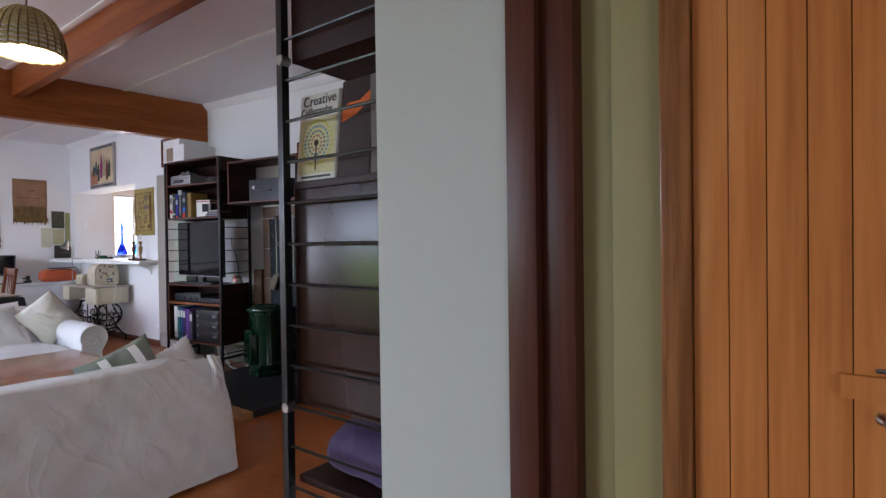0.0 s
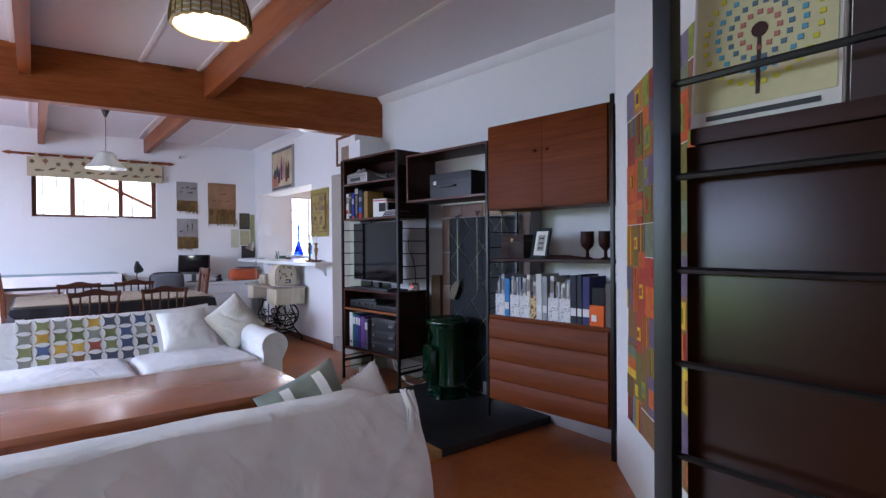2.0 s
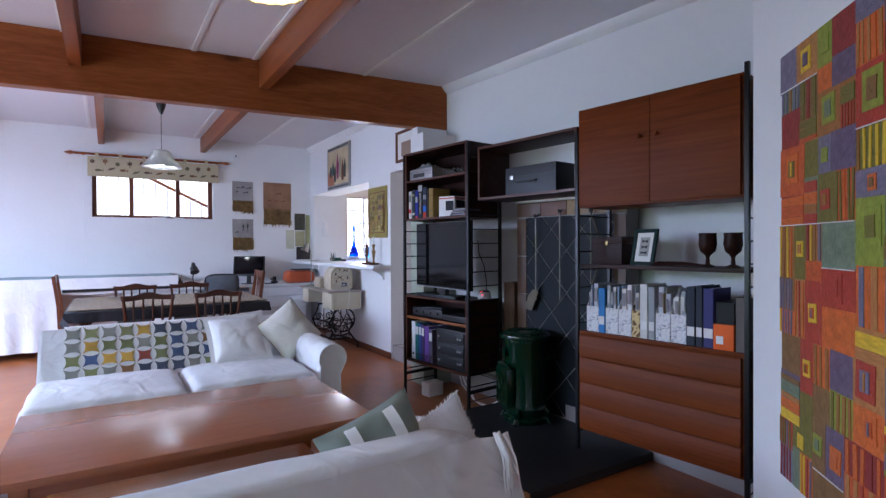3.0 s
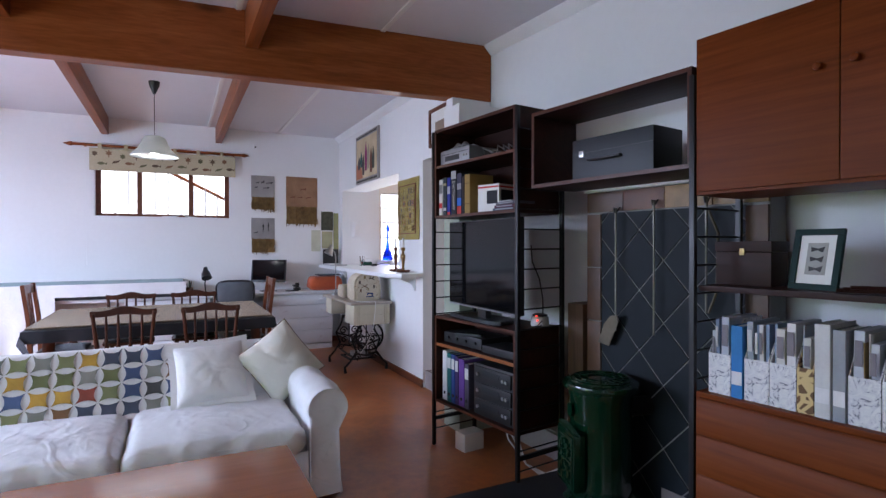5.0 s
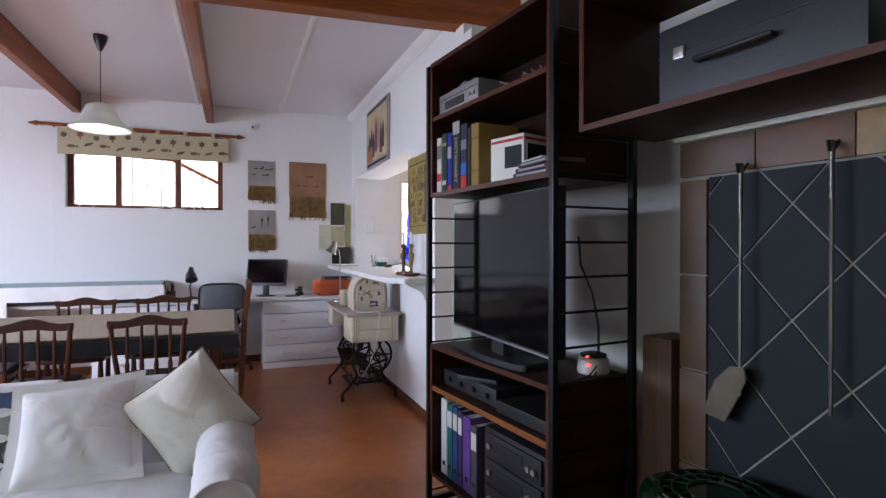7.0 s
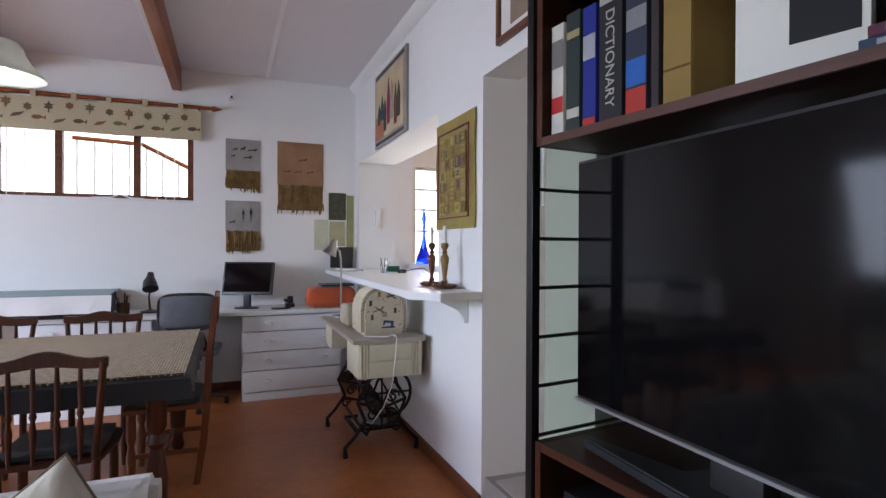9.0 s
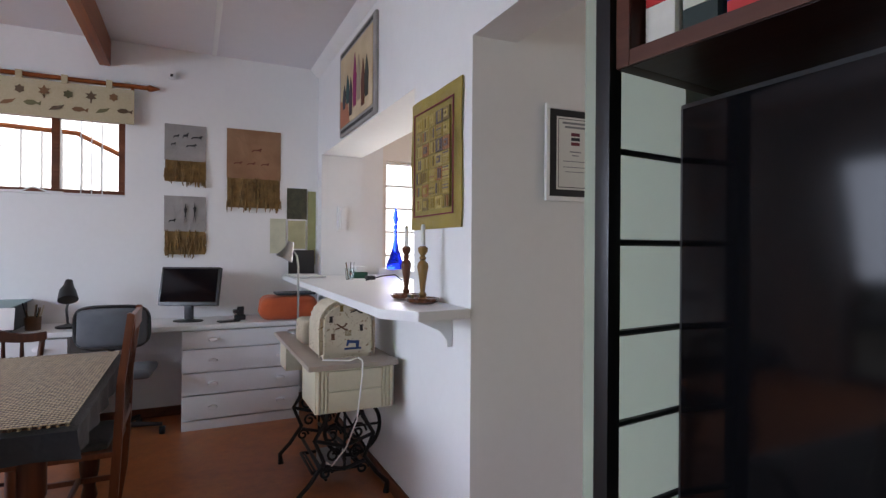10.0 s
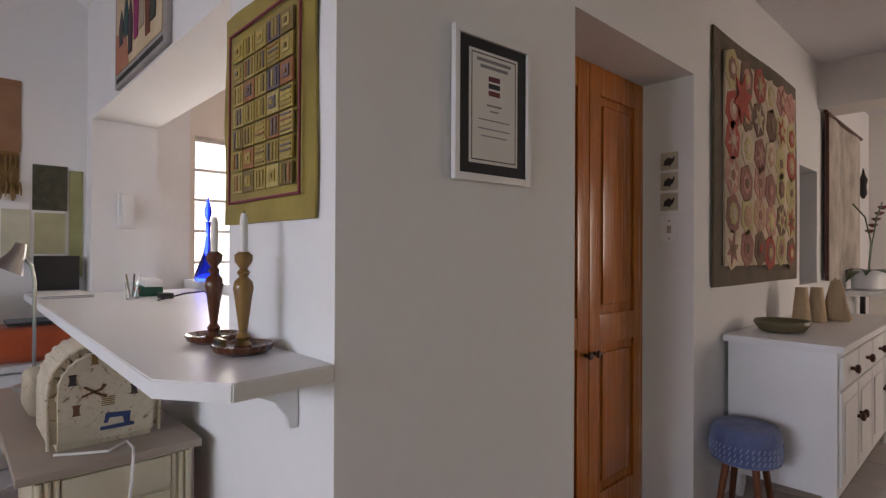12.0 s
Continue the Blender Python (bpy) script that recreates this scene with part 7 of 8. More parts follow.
part("stripe", boxes((-0.13, 0.13, -0.0525, -0.0505, 0.02, 0.04)), book_cloth((0.40, 0.05, 0.04)), ra)
part("top", boxes((-0.14, 0.14, -0.03, 0.06, 0.051, 0.09), bev=0.005), M_TRIMW, ra)
gl = thing("pen_glass", "drinking glass holding pens", "glass", pose(-9.13, 3.36, 1.11))
bm = B()
lathe(bm, [(0.028, 0), (0.033, 0.085), (0.030, 0.085), (0.025, 0.006)], (0, 0, 0), 18)
part("glass", bm, glassy("clear_glass", (0.9, 0.95, 0.95)), gl)
for k in range(5):
    bm = B()
    tube(bm, [(0.01 * math.cos(k * 1.3), 0.01 * math.sin(k * 1.3), 0.008), (0.035 * math.cos(k * 1.3), 0.035 * math.sin(k * 1.3), 0.13)], 0.0035, 6)
    part("pen", bm, (M_INK, M_STEEL, M_STONE, M_INK, M_BRASS)[k], gl)
bm = B()
tube(bm, [(-9.02, 3.5, 1.118), (-8.9, 3.42, 1.116), (-8.82, 3.52, 1.15), (-8.78, 3.6, 1.16), (-8.80, 3.66, 1.118), (-8.9, 3.7, 1.116)], 0.004, 6)
box(bm, -9.1, -9.02, 3.47, 3.53, 1.1105, 1.14, 0.005)
solid("charger", bm, M_PLASTIC, "black charger with a looping cord on the bar", "cable")
ic = thing("intercom", "white wall handset inside the kitchen hatch", "telephone", pose(HX0, 3.47, 1.52))
part("base", boxes((0.0, 0.03, -0.045, 0.045, -0.02, 0.20), bev=0.008), M_TRIMW, ic)
part("handset", boxes((0.031, 0.06, -0.025, 0.025, -0.005, 0.185), bev=0.010), M_TRIMW, ic)

# kitchen window
kw = tagged(thing("window_2", "bright small-paned kitchen window", "window", pose(-10.10, 0, 0)), kind="structure")
for y in (3.95, 4.29, 4.64, 4.98):
    part("glazing_bar", boxes((-0.02, 0.02, y, y + 0.02, 1.05, 2.19)), M_TRIMW, kw)
for z in (1.05, 1.27, 1.50, 1.73, 1.95, 2.17):
    part("glazing_bar", boxes((-0.019, 0.019, 3.97, 4.98, z, z + 0.018)), M_TRIMW, kw)
g = part("pane", boxes((-0.003, 0.003, 3.97, 4.98, 1.07, 2.17)), M_GLASS, kw)
g.visible_shadow = False

# ---- treadle sewing machine ----
sm = thing("sewing_machine_table", "cream treadle sewing machine table on a scrolled iron stand", "sewing table", pose(-8.28, 3.02, 0))
part("tabletop", boxes((-0.66, 0.53, -0.235, 0.225, 0.750, 0.775), bev=0.004), M_TAUPE, sm)
part("drawer_case", boxes((0.18, 0.515, -0.20, 0.20, 0.535, 0.749), bev=0.006), M_CREAM, sm)
part("drawer_case", boxes((-0.62, -0.38, -0.20, 0.20, 0.56, 0.749), bev=0.006), M_CREAM, sm)
for a, b in ((0.548, 0.640), (0.650, 0.742)):
    part("drawer_front", boxes((0.5155, 0.527, -0.135, 0.135, a, b), bev=0.003), M_CREAM, sm)
for y in (-0.185, -0.165, -0.145, 0.145, 0.165, 0.185):
    bm = B()
    tube(bm, [(0.517, y, 0.542), (0.517, y, 0.745)], 0.008, 8)
    part("fluting", bm, M_CREAM, sm)
part("leaf", boxes((0.24, 0.48, 0.205, 0.218, 0.53, 0.74), bev=0.002), M_TAUPE, sm, "drop leaf folded down")


def scroll_side(x):
    bm = B()
    for s in (-1, 1):
        tube(bm, [(x, s * 0.07, 0.55), (x, s * 0.10, 0.44), (x, s * 0.16, 0.34), (x, s * 0.11, 0.22), (x, s * 0.18, 0.12), (x, s * 0.24, 0.06), (x, s * 0.235, 0.0)], [0.013, 0.012, 0.011, 0.012, 0.012, 0.013, 0.018], 8)
        for cy, cz, r in ((0.07, 0.36, 0.05), (0.06, 0.25, 0.04), (0.10, 0.16, 0.035)):
            tube(bm, [(x, s * cy + r * (1 - k / 22) * math.cos(k * 0.5), cz + r * (1 - k / 22) * math.sin(k * 0.5)) for k in range(18)], 0.007, 6)
    tube(bm, [(x, -0.16, 0.34), (x, 0, 0.29), (x, 0.16, 0.34)], 0.010, 6)
    tube(bm, [(x, -0.11, 0.20), (x, 0, 0.17), (x, 0.11, 0.20)], 0.010, 6)
    tube(bm, [(x, -0.09, 0.535), (x, 0.09, 0.535)], 0.012, 6)
    tube(bm, [(x, 0, 0.53), (x, 0, 0.17)], 0.008, 6)
    return bm


part("iron_side", scroll_side(0.32), M_IRON, sm, "scrolled cast-iron side")
part("iron_side", scroll_side(-0.32), M_IRON, sm, "scrolled cast-iron side")
bm = B()
tube(bm, [(-0.32, 0.0, 0.30), (0.32, 0.0, 0.22)], 0.011, 8)
tube(bm, [(-0.32, 0.0, 0.22), (0.32, 0.0, 0.30)], 0.011, 8)
tube(bm, [(-0.32, -0.1, 0.13), (0.32, -0.1, 0.13)], 0.010, 8)
part("cross_brace", bm, M_IRON, sm)
bm = B()
tube(bm, [(0.26, 0.06 + 0.155 * math.cos(k * math.pi / 16), 0.37 + 0.155 * math.sin(k * math.pi / 16)) for k in range(32)], 0.011, 8, True)
for k in range(6):
    a = k * math.pi / 3
    tube(bm, [(0.26, 0.06, 0.37), (0.26, 0.06 + 0.155 * math.cos(a), 0.37 + 0.155 * math.sin(a))], 0.007, 6)
part("flywheel", bm, M_IRON, sm)
bm = B()
for k in range(7):
    y = -0.12 + 0.04 * k
    tube(bm, [(-0.16, y, 0.10), (0.16, y, 0.11)], 0.007, 6)
tube(bm, [(-0.17, -0.14, 0.10), (0.17, -0.14, 0.11), (0.17, 0.14, 0.11), (-0.17, 0.14, 0.10)], 0.011, 6, True)
part("treadle", bm, M_IRON, sm)
part("treadle_box", boxes((-0.02, 0.16, -0.08, 0.08, 0.118, 0.175), bev=0.008), M_SILVER, sm, "pale grey foot pedal")
M_SEWP = plain("sewing_print", (0.6, 0.55, 0.42), 0.9)
qn = M_SEWP.node_tree
n1 = noise_tex(qn, coords(qn), 21, 2, 0.5, 2.4)
n2 = noise_tex(qn, coords(qn), 9, 2)
qn.links.new(mixed(qn, ramp(qn, n2, (0.50, (0, 0, 0)), (0.62, (0.6, 0.6, 0.6))), ramp(qn, n1, (0.30, (0.30, 0.22, 0.14)), (0.36, (0.60, 0.53, 0.40)), (0.64, (0.66, 0.59, 0.45)), (0.70, (0.38, 0.28, 0.19))), (0.55, 0.48, 0.36)), qn.nodes["Principled BSDF"].inputs["Base Color"])
mc = thing("machine_cover", "quilted cream machine cover printed with sewing motifs", "cover", pose(-8.02, 3.01, 0.775))
bm = B()
arch = [(-0.14, 0.0)] + [(0.005 + 0.147 * -math.cos(k * math.pi / 14), 0.155 + 0.15 * math.sin(k * math.pi / 14) ** 0.8) for k in range(15)] + [(0.15, 0.0)]
prism(bm, arch, -0.17, 0.135, "x", 0.022)
for v in bm.verts:
    v.co += Vector((0, noise.noise(v.co * 9 + Vector((5, 0, 0))), 0)) * 0.006 * min(1.0, v.co.z / 0.1)
part("cover", bm, M_SEWP, mc)
SEWINK = [plain("sewing_ink", c, 0.9, 0, 0.3) for c in ((0.05, 0.04, 0.04), (0.16, 0.08, 0.045), (0.05, 0.08, 0.20), (0.24, 0.16, 0.05))]


def print_on_cover(shapes, ink):
    for pts in shapes:
        bm = B()
        prism(bm, pts, 0.1352, 0.1366, "x")
        part("motif", bm, SEWINK[ink], mc, smooth=None)


def spool(y, z):
    return [[(y - 0.012, z), (y + 0.012, z), (y + 0.008, z + 0.006), (y + 0.008, z + 0.026), (y + 0.012, z + 0.032), (y - 0.012, z + 0.032), (y - 0.008, z + 0.026), (y - 0.008, z + 0.006)]]


def scissors(y, z):
    return [[(y - 0.03, z + 0.03), (y - 0.024, z + 0.034), (y + 0.022, z + 0.004), (y + 0.034, z + 0.002), (y + 0.03, z - 0.006), (y + 0.016, z - 0.002)],
            [(y - 0.034, z), (y - 0.032, z + 0.007), (y + 0.014, z + 0.022), (y + 0.022, z + 0.036), (y + 0.032, z + 0.03), (y + 0.02, z + 0.016)]]


def stitcher(y, z):
    return [[(y - 0.045, z), (y + 0.045, z), (y + 0.045, z + 0.010), (y + 0.032, z + 0.012), (y + 0.036, z + 0.045), (y - 0.03, z + 0.05), (y - 0.036, z + 0.02), (y - 0.026, z + 0.02), (y - 0.02, z + 0.034), (y + 0.014, z + 0.032), (y + 0.018, z + 0.012), (y - 0.045, z + 0.010)]]


print_on_cover(stitcher(0.03, 0.045), 2)
print_on_cover(scissors(-0.03, 0.15), 1)
print_on_cover(scissors(0.05, 0.235), 0)
print_on_cover(spool(0.075, 0.14), 0)
print_on_cover(spool(-0.085, 0.19), 0)
print_on_cover(spool(-0.075, 0.10), 1)
print_on_cover(spool(-0.03, 0.245), 3)
for k in range(5):
    print_on_cover([[(-0.012, 0.118 + 0.006 * k), (0.022, 0.118 + 0.006 * k), (0.022, 0.121 + 0.006 * k), (-0.012, 0.121 + 0.006 * k)]], 3)
bm = B()
tube(bm, [(0.118, 0.15, 0.01)] + [(0.118, 0.005 + 0.148 * math.cos(k * math.pi / 12), 0.157 + 0.15 * math.sin(k * math.pi / 12) ** 0.8) for k in range(13)] + [(0.118, -0.14, 0.01)], 0.005, 6)
part("piping", bm, M_SEWP, mc)
mc2 = thing("machine_cover", "small printed cloth box beside the machine", "cover", pose(-8.42, 2.93, 0.775))
bm = B()
softbox(bm, -0.13, 0.10, -0.07, 0.07, 0.0, 0.15, 0.03, 8, 0.005, 7)
part("cover", bm, M_SEWP, mc2)
bm = B()
tube(bm, [(-7.87, 2.88, 0.780), (-7.84, 2.92, 0.781), (-7.80, 3.0, 0.781), (-7.86, 3.06, 0.780), (-7.78, 3.06, 0.782), (-7.735, 3.05, 0.776), (-7.73, 3.045, 0.70), (-7.728, 3.02, 0.50), (-7.78, 2.98, 0.35), (-7.95, 2.95, 0.20), (-8.12, 2.95, 0.16)], 0.004, 6)
solid("power_cord", bm, M_PAPER, "white power cord hanging over the drawers", "cable")

# ---- entrance ----
fr = tagged(thing("door_1", "dark brown door frame beside the entrance", "door frame", pose(0, 0, 0)), kind="structure")
part("frame_post", boxes((-0.484, -0.425, 0.845, 0.988, 0, 2.2), bev=0.004), M_FRAME, fr)
part("stop_bead", boxes((-0.424, -0.362, 0.865, 0.988, 0, 2.2), bev=0.006), M_FRAME, fr)
part("olive_reveal", boxes((-0.361, -0.305, 0.90, 0.988, 0, 2.2)), M_OLIVE, fr, "olive painted reveal")
part("olive_reveal", boxes((-0.304, -0.222, 0.885, 0.988, 0, 2.2), bev=0.004), M_OLIVE, fr)
pd2 = tagged(thing("door_2", "orange knotty pine board door with an iron latch", "door", pose(0, 0, 0)), kind="structure")
part("stile", boxes((-0.221, -0.177, 0.86, 0.988, 0, 2.15), bev=0.004), wood("knotty_pine_stile", (0.17, 0.062, 0.018), (0.40, 0.17, 0.06), "z", 0.25, 0.45, 0.9, 0.4), pd2)
x = -0.176
k = 0
M_BOARD = wood("pine_board", (0.54, 0.185, 0.045), (0.70, 0.30, 0.10), "z", 0.2, 1.3, 0.7, 0.3, 0.18)
while x < 1.0:
    w = 0.048
    part("board", boxes((x, x + w - 0.0006, 0.872, 0.92, 0, 2.15), bev=0.0035), M_BOARD, pd2)
    x += w
    k += 1
bm = B()
tube(bm, [(0.044, 0.872, 1.06), (0.044, 0.856, 1.06), (0.048, 0.845, 1.058)], [0.006, 0.007, 0.004], 8)
part("latch_handle", bm, M_STEEL, pd2)
bm = B()
box(bm, 0.002, 0.19, 0.858, 0.8715, 1.082, 1.112)
part("latch_bar", bm, M_BOARD, pd2, "short wooden latch bar")
part("latch_plate", boxes((0.038, 0.20, 0.866, 0.8715, 1.116, 1.122), bev=0.003), M_STEEL, pd2)

# dark chest with a patterned cloth beyond the coffee table
dk = thing("low_chest", "dark carved low chest with a patterned top", "chest", pose(-5.35, -0.42, 0))
part("body", boxes((-0.35, 0.55, -0.25, 0.25, 0.04, 0.40), bev=0.01), M_ROSE, dk)
part("lid", boxes((-0.38, 0.58, -0.28, 0.28, 0.401, 0.44), bev=0.008), M_ROSE, dk)
part("runner", boxes((-0.36, 0.56, -0.2, 0.2, 0.441, 0.446)), PATCH[0], dk, "dark patterned runner")

# ---- hall ----
cu = tagged(thing("door_3", "tall panelled orange pine cupboard doors", "door", pose(-7.26, 0, 0.165)), kind="structure")
for y0, y1 in ((DY0 + 0.005, 4.625), (4.632, DY1 - 0.005)):
    d = part("leaf", boxes((0.0, 0.025, y0, y1, 0.02, 2.0), bev=0.002), M_PINE, cu)
    w = y1 - y0
    for a in ((0.0255, 0.038, y0, y0 + 0.085, 0.02, 2.0), (0.0255, 0.038, y1 - 0.085, y1, 0.02, 2.0), (0.0255, 0.037, y0 + 0.085, y1 - 0.085, 0.02, 0.16), (0.0255, 0.037, y0 + 0.085, y1 - 0.085, 0.80, 0.93), (0.0255, 0.037, y0 + 0.085, y1 - 0.085, 1.88, 2.0)):
        part("rail", boxes(a, bev=0.004), M_PINE, d)
    for za, zb in ((0.20, 0.76), (0.97, 1.84)):
        part("panel", boxes((0.0255, 0.034, y0 + 0.115, y1 - 0.115, za, zb), bev=0.008), M_PINE, d)
    ky = y1 - 0.03 if y0 < 4.5 else y0 + 0.03
    bm = B()
    lathe(bm, [(0.008, 0.0), (0.007, 0.012), (0.017, 0.024), (0.014, 0.034), (0.003, 0.037)], (0.038, ky, 0.77), 12, "x")
    part("knob", bm, M_CHAIR, d)
part("header", boxes((0.0, 0.03, DY0, DY1, 2.0, 2.02)), M_PINE, cu)

ce = thing("certificate", "framed certificate with a dark mount and white frame", "picture", pose(-7.007, 3.795, 0, 0, 0, -3.9) @ pose(0, -3.795 + 0.655, 0) @ Matrix.Diagonal((1, 0.82, 1, 1)))
for a in ((3.615, 3.975, 1.555, 1.575), (3.615, 3.975, 1.945, 1.965), (3.615, 3.635, 1.575, 1.945), (3.955, 3.975, 1.575, 1.945)):
    part("frame_side", boxes((0, 0.018, *a), bev=0.003), M_TRIMW, ce)
part("mount", boxes((0.003, 0.010, 3.635, 3.955, 1.575, 1.945)), book_cloth((0.035, 0.035, 0.04)), ce)
part("paper", boxes((0.0105, 0.0115, 3.68, 3.91, 1.605, 1.915)), M_PAPER, ce)
for a in ((3.69, 3.90, 1.904, 1.907), (3.69, 3.90, 1.613, 1.616), (3.69, 3.693, 1.616, 1.904), (3.897, 3.90, 1.616, 1.904)):
    part("border_line", boxes((0.0116, 0.0122, *a)), M_INK, ce, smooth=None)
for y0, y1, z, h in ((3.715, 3.875, 1.885, 0.009), (3.73, 3.86, 1.868, 0.009), (3.76, 3.83, 1.765, 0.005), (3.775, 3.815, 1.750, 0.004), (3.72, 3.87, 1.725, 0.003), (3.72, 3.87, 1.70, 0.003), (3.735, 3.855, 1.68, 0.003)):
    part("text_bar", boxes((0.0116, 0.0122, y0, y1, z, z + h)), book_cloth((0.25, 0.25, 0.27)), ce, smooth=None)
for z, c in ((1.835, (0.16, 0.05, 0.07)), (1.815, (0.05, 0.05, 0.06)), (1.795, (0.18, 0.05, 0.06))):
    part("emblem", boxes((0.0116, 0.0122, 3.768, 3.822, z, z + 0.014)), book_cloth(c), ce, smooth=None)
for z in (1.75, 1.655, 1.56):
    t = thing("bird_tile", "small pale tile painted with a dark guineafowl", "tile", pose(-7.095, DY1, z), "bird tiles by the door")
    part("tile", boxes((-0.04, 0.04, -0.008, 0, 0, 0.082), bev=0.003), book_cloth((0.50, 0.46, 0.38)), t)
    bm = B()
    prism(bm, [(-0.025, 0.02), (-0.02, 0.045), (0.0, 0.058), (0.018, 0.048), (0.022, 0.062), (0.028, 0.055), (0.022, 0.035), (0.008, 0.022), (0.006, 0.01), (0.0, 0.02)], -0.010, -0.0085, "y")
    part("bird", bm, M_INK, t)
sw = thing("light_switch", "white rocker light switch", "switch", pose(-7.093, DY1, 1.41))
part("plate", boxes((-0.038, 0.038, -0.008, 0, 0, 0.125), bev=0.003), M_TRIMW, sw)
part("rocker", boxes((-0.010, 0.010, -0.012, -0.0085, 0.045, 0.08), bev=0.002), M_STEEL, sw, "grey rocker")
for z in (0.02, 0.102):
    part("screw", boxes((-0.003, 0.003, -0.0095, -0.0082, z - 0.003, z + 0.003)), M_INK, sw)

HC = [woven("hall_quilt_cloth", c, tuple(min(1, x * 1.4) for x in c), 200, 0.95, 0.3, 0.2) for c in ((0.42, 0.27, 0.17), (0.36, 0.055, 0.03), (0.44, 0.38, 0.18), (0.26, 0.12, 0.09), (0.50, 0.41, 0.30), (0.15, 0.085, 0.05), (0.44, 0.22, 0.18))]
hq = thing("quilt", "star and hexagon patchwork quilt with a brown border", "quilt", pose(RX, 5.30, 1.20))
bm = B()
sheet(bm, 16, 16, lambda u, v: Vector((0.015 + 0.006 * math.sin(u * 7 + v * 3), 1.43 * u, 1.25 * v)), 0.01)
part("border", bm, woven("brown_border", (0.10, 0.075, 0.045), (0.15, 0.115, 0.07), 200, 0.95, 0.3), hq)
part("ground", boxes((0.022, 0.034, 0.10, 1.33, 0.10, 1.15), bev=0.004), HC[4], hq)
rr = random.Random(3)


def star(cy, cz, r, n, inner):
    return [(cy + (r if k % 2 == 0 else r * inner) * math.cos(k * math.pi / n + 0.3), cz + (r if k % 2 == 0 else r * inner) * math.sin(k * math.pi / n + 0.3)) for k in range(2 * n)]


for i in range(6):
    for j in range(6):
        cy, cz = 0.20 + 0.205 * i + 0.03 * (rr.random() - 0.5), 0.18 + 0.178 * j + 0.03 * (rr.random() - 0.5)
        kind, c = rr.random(), rr.choice(HC)
        bm = B()
        prism(bm, star(cy, cz, 0.105, 6, 0.87), 0.0345, 0.037, "x")
        part("hexagon", bm, c, hq, smooth=None)
        bm = B()
        prism(bm, star(cy, cz, 0.085 if kind < 0.5 else 0.06, 6 if kind < 0.7 else 8, 0.45 if kind < 0.5 else 0.85), 0.0372, 0.0395, "x")
        part("star", bm, rr.choice(HC), hq, smooth=None)
        bm = B()
        prism(bm, star(cy, cz, 0.03, 6, 0.87), 0.0397, 0.0415, "x")
        part("centre", bm, rr.choice(HC), hq, smooth=None)
bm = B()
prism(bm, star(0.32, 0.95, 0.14, 6, 0.5), 0.042, 0.045, "x")
part("star", bm, HC[1], hq, "large red star", smooth=None)

q3 = thing("quilt", "faded pale quilt on a dark rod at the hall's far end", "quilt", pose(RX, 7.5, 1.16))
bm = B()
sheet(bm, 14, 14, lambda u, v: Vector((0.03 + 0.01 * math.sin(u * 9), 1.3 * u, 1.26 * v)), 0.01)
part("cloth", bm, woven("faded_quilt", (0.42, 0.36, 0.30), (0.58, 0.52, 0.45), 12, 0.95, 0.6, 0.35), q3)
bm = B()
tube(bm, [(0.035, -0.06, 1.27), (0.035, 1.36, 1.27)], 0.014, 8)
part("rod", bm, M_FRAME, q3)
part("edge", boxes((0.025, 0.05, -0.02, 0.0, 0.0, 1.26)), M_FRAME, q3)
ow = thing("ornament", "small dark hanging ornament on the wall", "ornament", pose(RX, 8.86, 2.0))
bm = B()
lathe(bm, [(0.01, -0.12), (0.03, -0.08), (0.025, 0.0), (0.035, 0.05), (0.015, 0.1), (0.004, 0.16)], (0.05, 0, 0), 12)
part("body", bm, M_INK, ow)

nw = tagged(thing("window_3", "glass-block opening in the hall wall", "window", pose(-7.25, 0, 0)), kind="structure")
for i in range(2):
    for j in range(4):
        part("glass_block", boxes((-0.04, 0.04, 6.885 + 0.237 * i, 7.115 + 0.237 * i, 1.155 + 0.203 * j, 1.35 + 0.203 * j), bev=0.01), glassy("glass_block", (0.75, 0.8, 0.82), 0.25), nw)

# sideboard
SB = pose(RX + 0.02, 5.46, 0.165) @ Matrix.Diagonal((1, 1, 1.06, 1))
sb = thing("sideboard", "white painted sideboard with turned feet and dark knobs", "sideboard", SB)
part("body", boxes((0.0, 0.44, 0.02, 1.58, 0.12, 0.725), bev=0.004), M_TRIMW, sb)
part("worktop", boxes((-0.01, 0.475, -0.03, 1.63, 0.726, 0.757), bev=0.008), M_TRIMW, sb)
for x in (0.04, 0.40):
    for y in (0.06, 1.54):
        bm = B()
        lathe(bm, [(0.015, 0), (0.022, 0.03), (0.03, 0.08), (0.022, 0.119)], (x, y, 0), 12)
        part("foot", bm, M_TRIMW, sb)
for k in range(4):
    y0 = 0.05 + 0.38 * k
    d = part("drawer", boxes((0.441, 0.455, y0, y0 + 0.36, 0.57, 0.70), bev=0.004), M_TRIMW, sb)
    for yy in (0.18,):
        bm = B()
        lathe(bm, [(0.008, 0), (0.008, 0.012), (0.020, 0.022), (0.018, 0.034), (0.004, 0.038)], (0.455, y0 + yy, 0.635), 12, "x")
        part("knob", bm, M_CHAIR, d)
    d = part("door", boxes((0.441, 0.452, y0, y0 + 0.36, 0.16, 0.555), bev=0.004), M_TRIMW, sb)
    part("panel", boxes((0.4525, 0.458, y0 + 0.05, y0 + 0.31, 0.21, 0.505), bev=0.004), M_TRIMW, d)
    bm = B()
    ky = y0 + (0.33 if k % 2 == 0 else 0.03)
    lathe(bm, [(0.008, 0), (0.008, 0.012), (0.020, 0.022), (0.018, 0.034), (0.004, 0.038)], (0.452, ky, 0.40), 12, "x")
    part("knob", bm, M_CHAIR, d)
STOP = 0.165 + 0.803
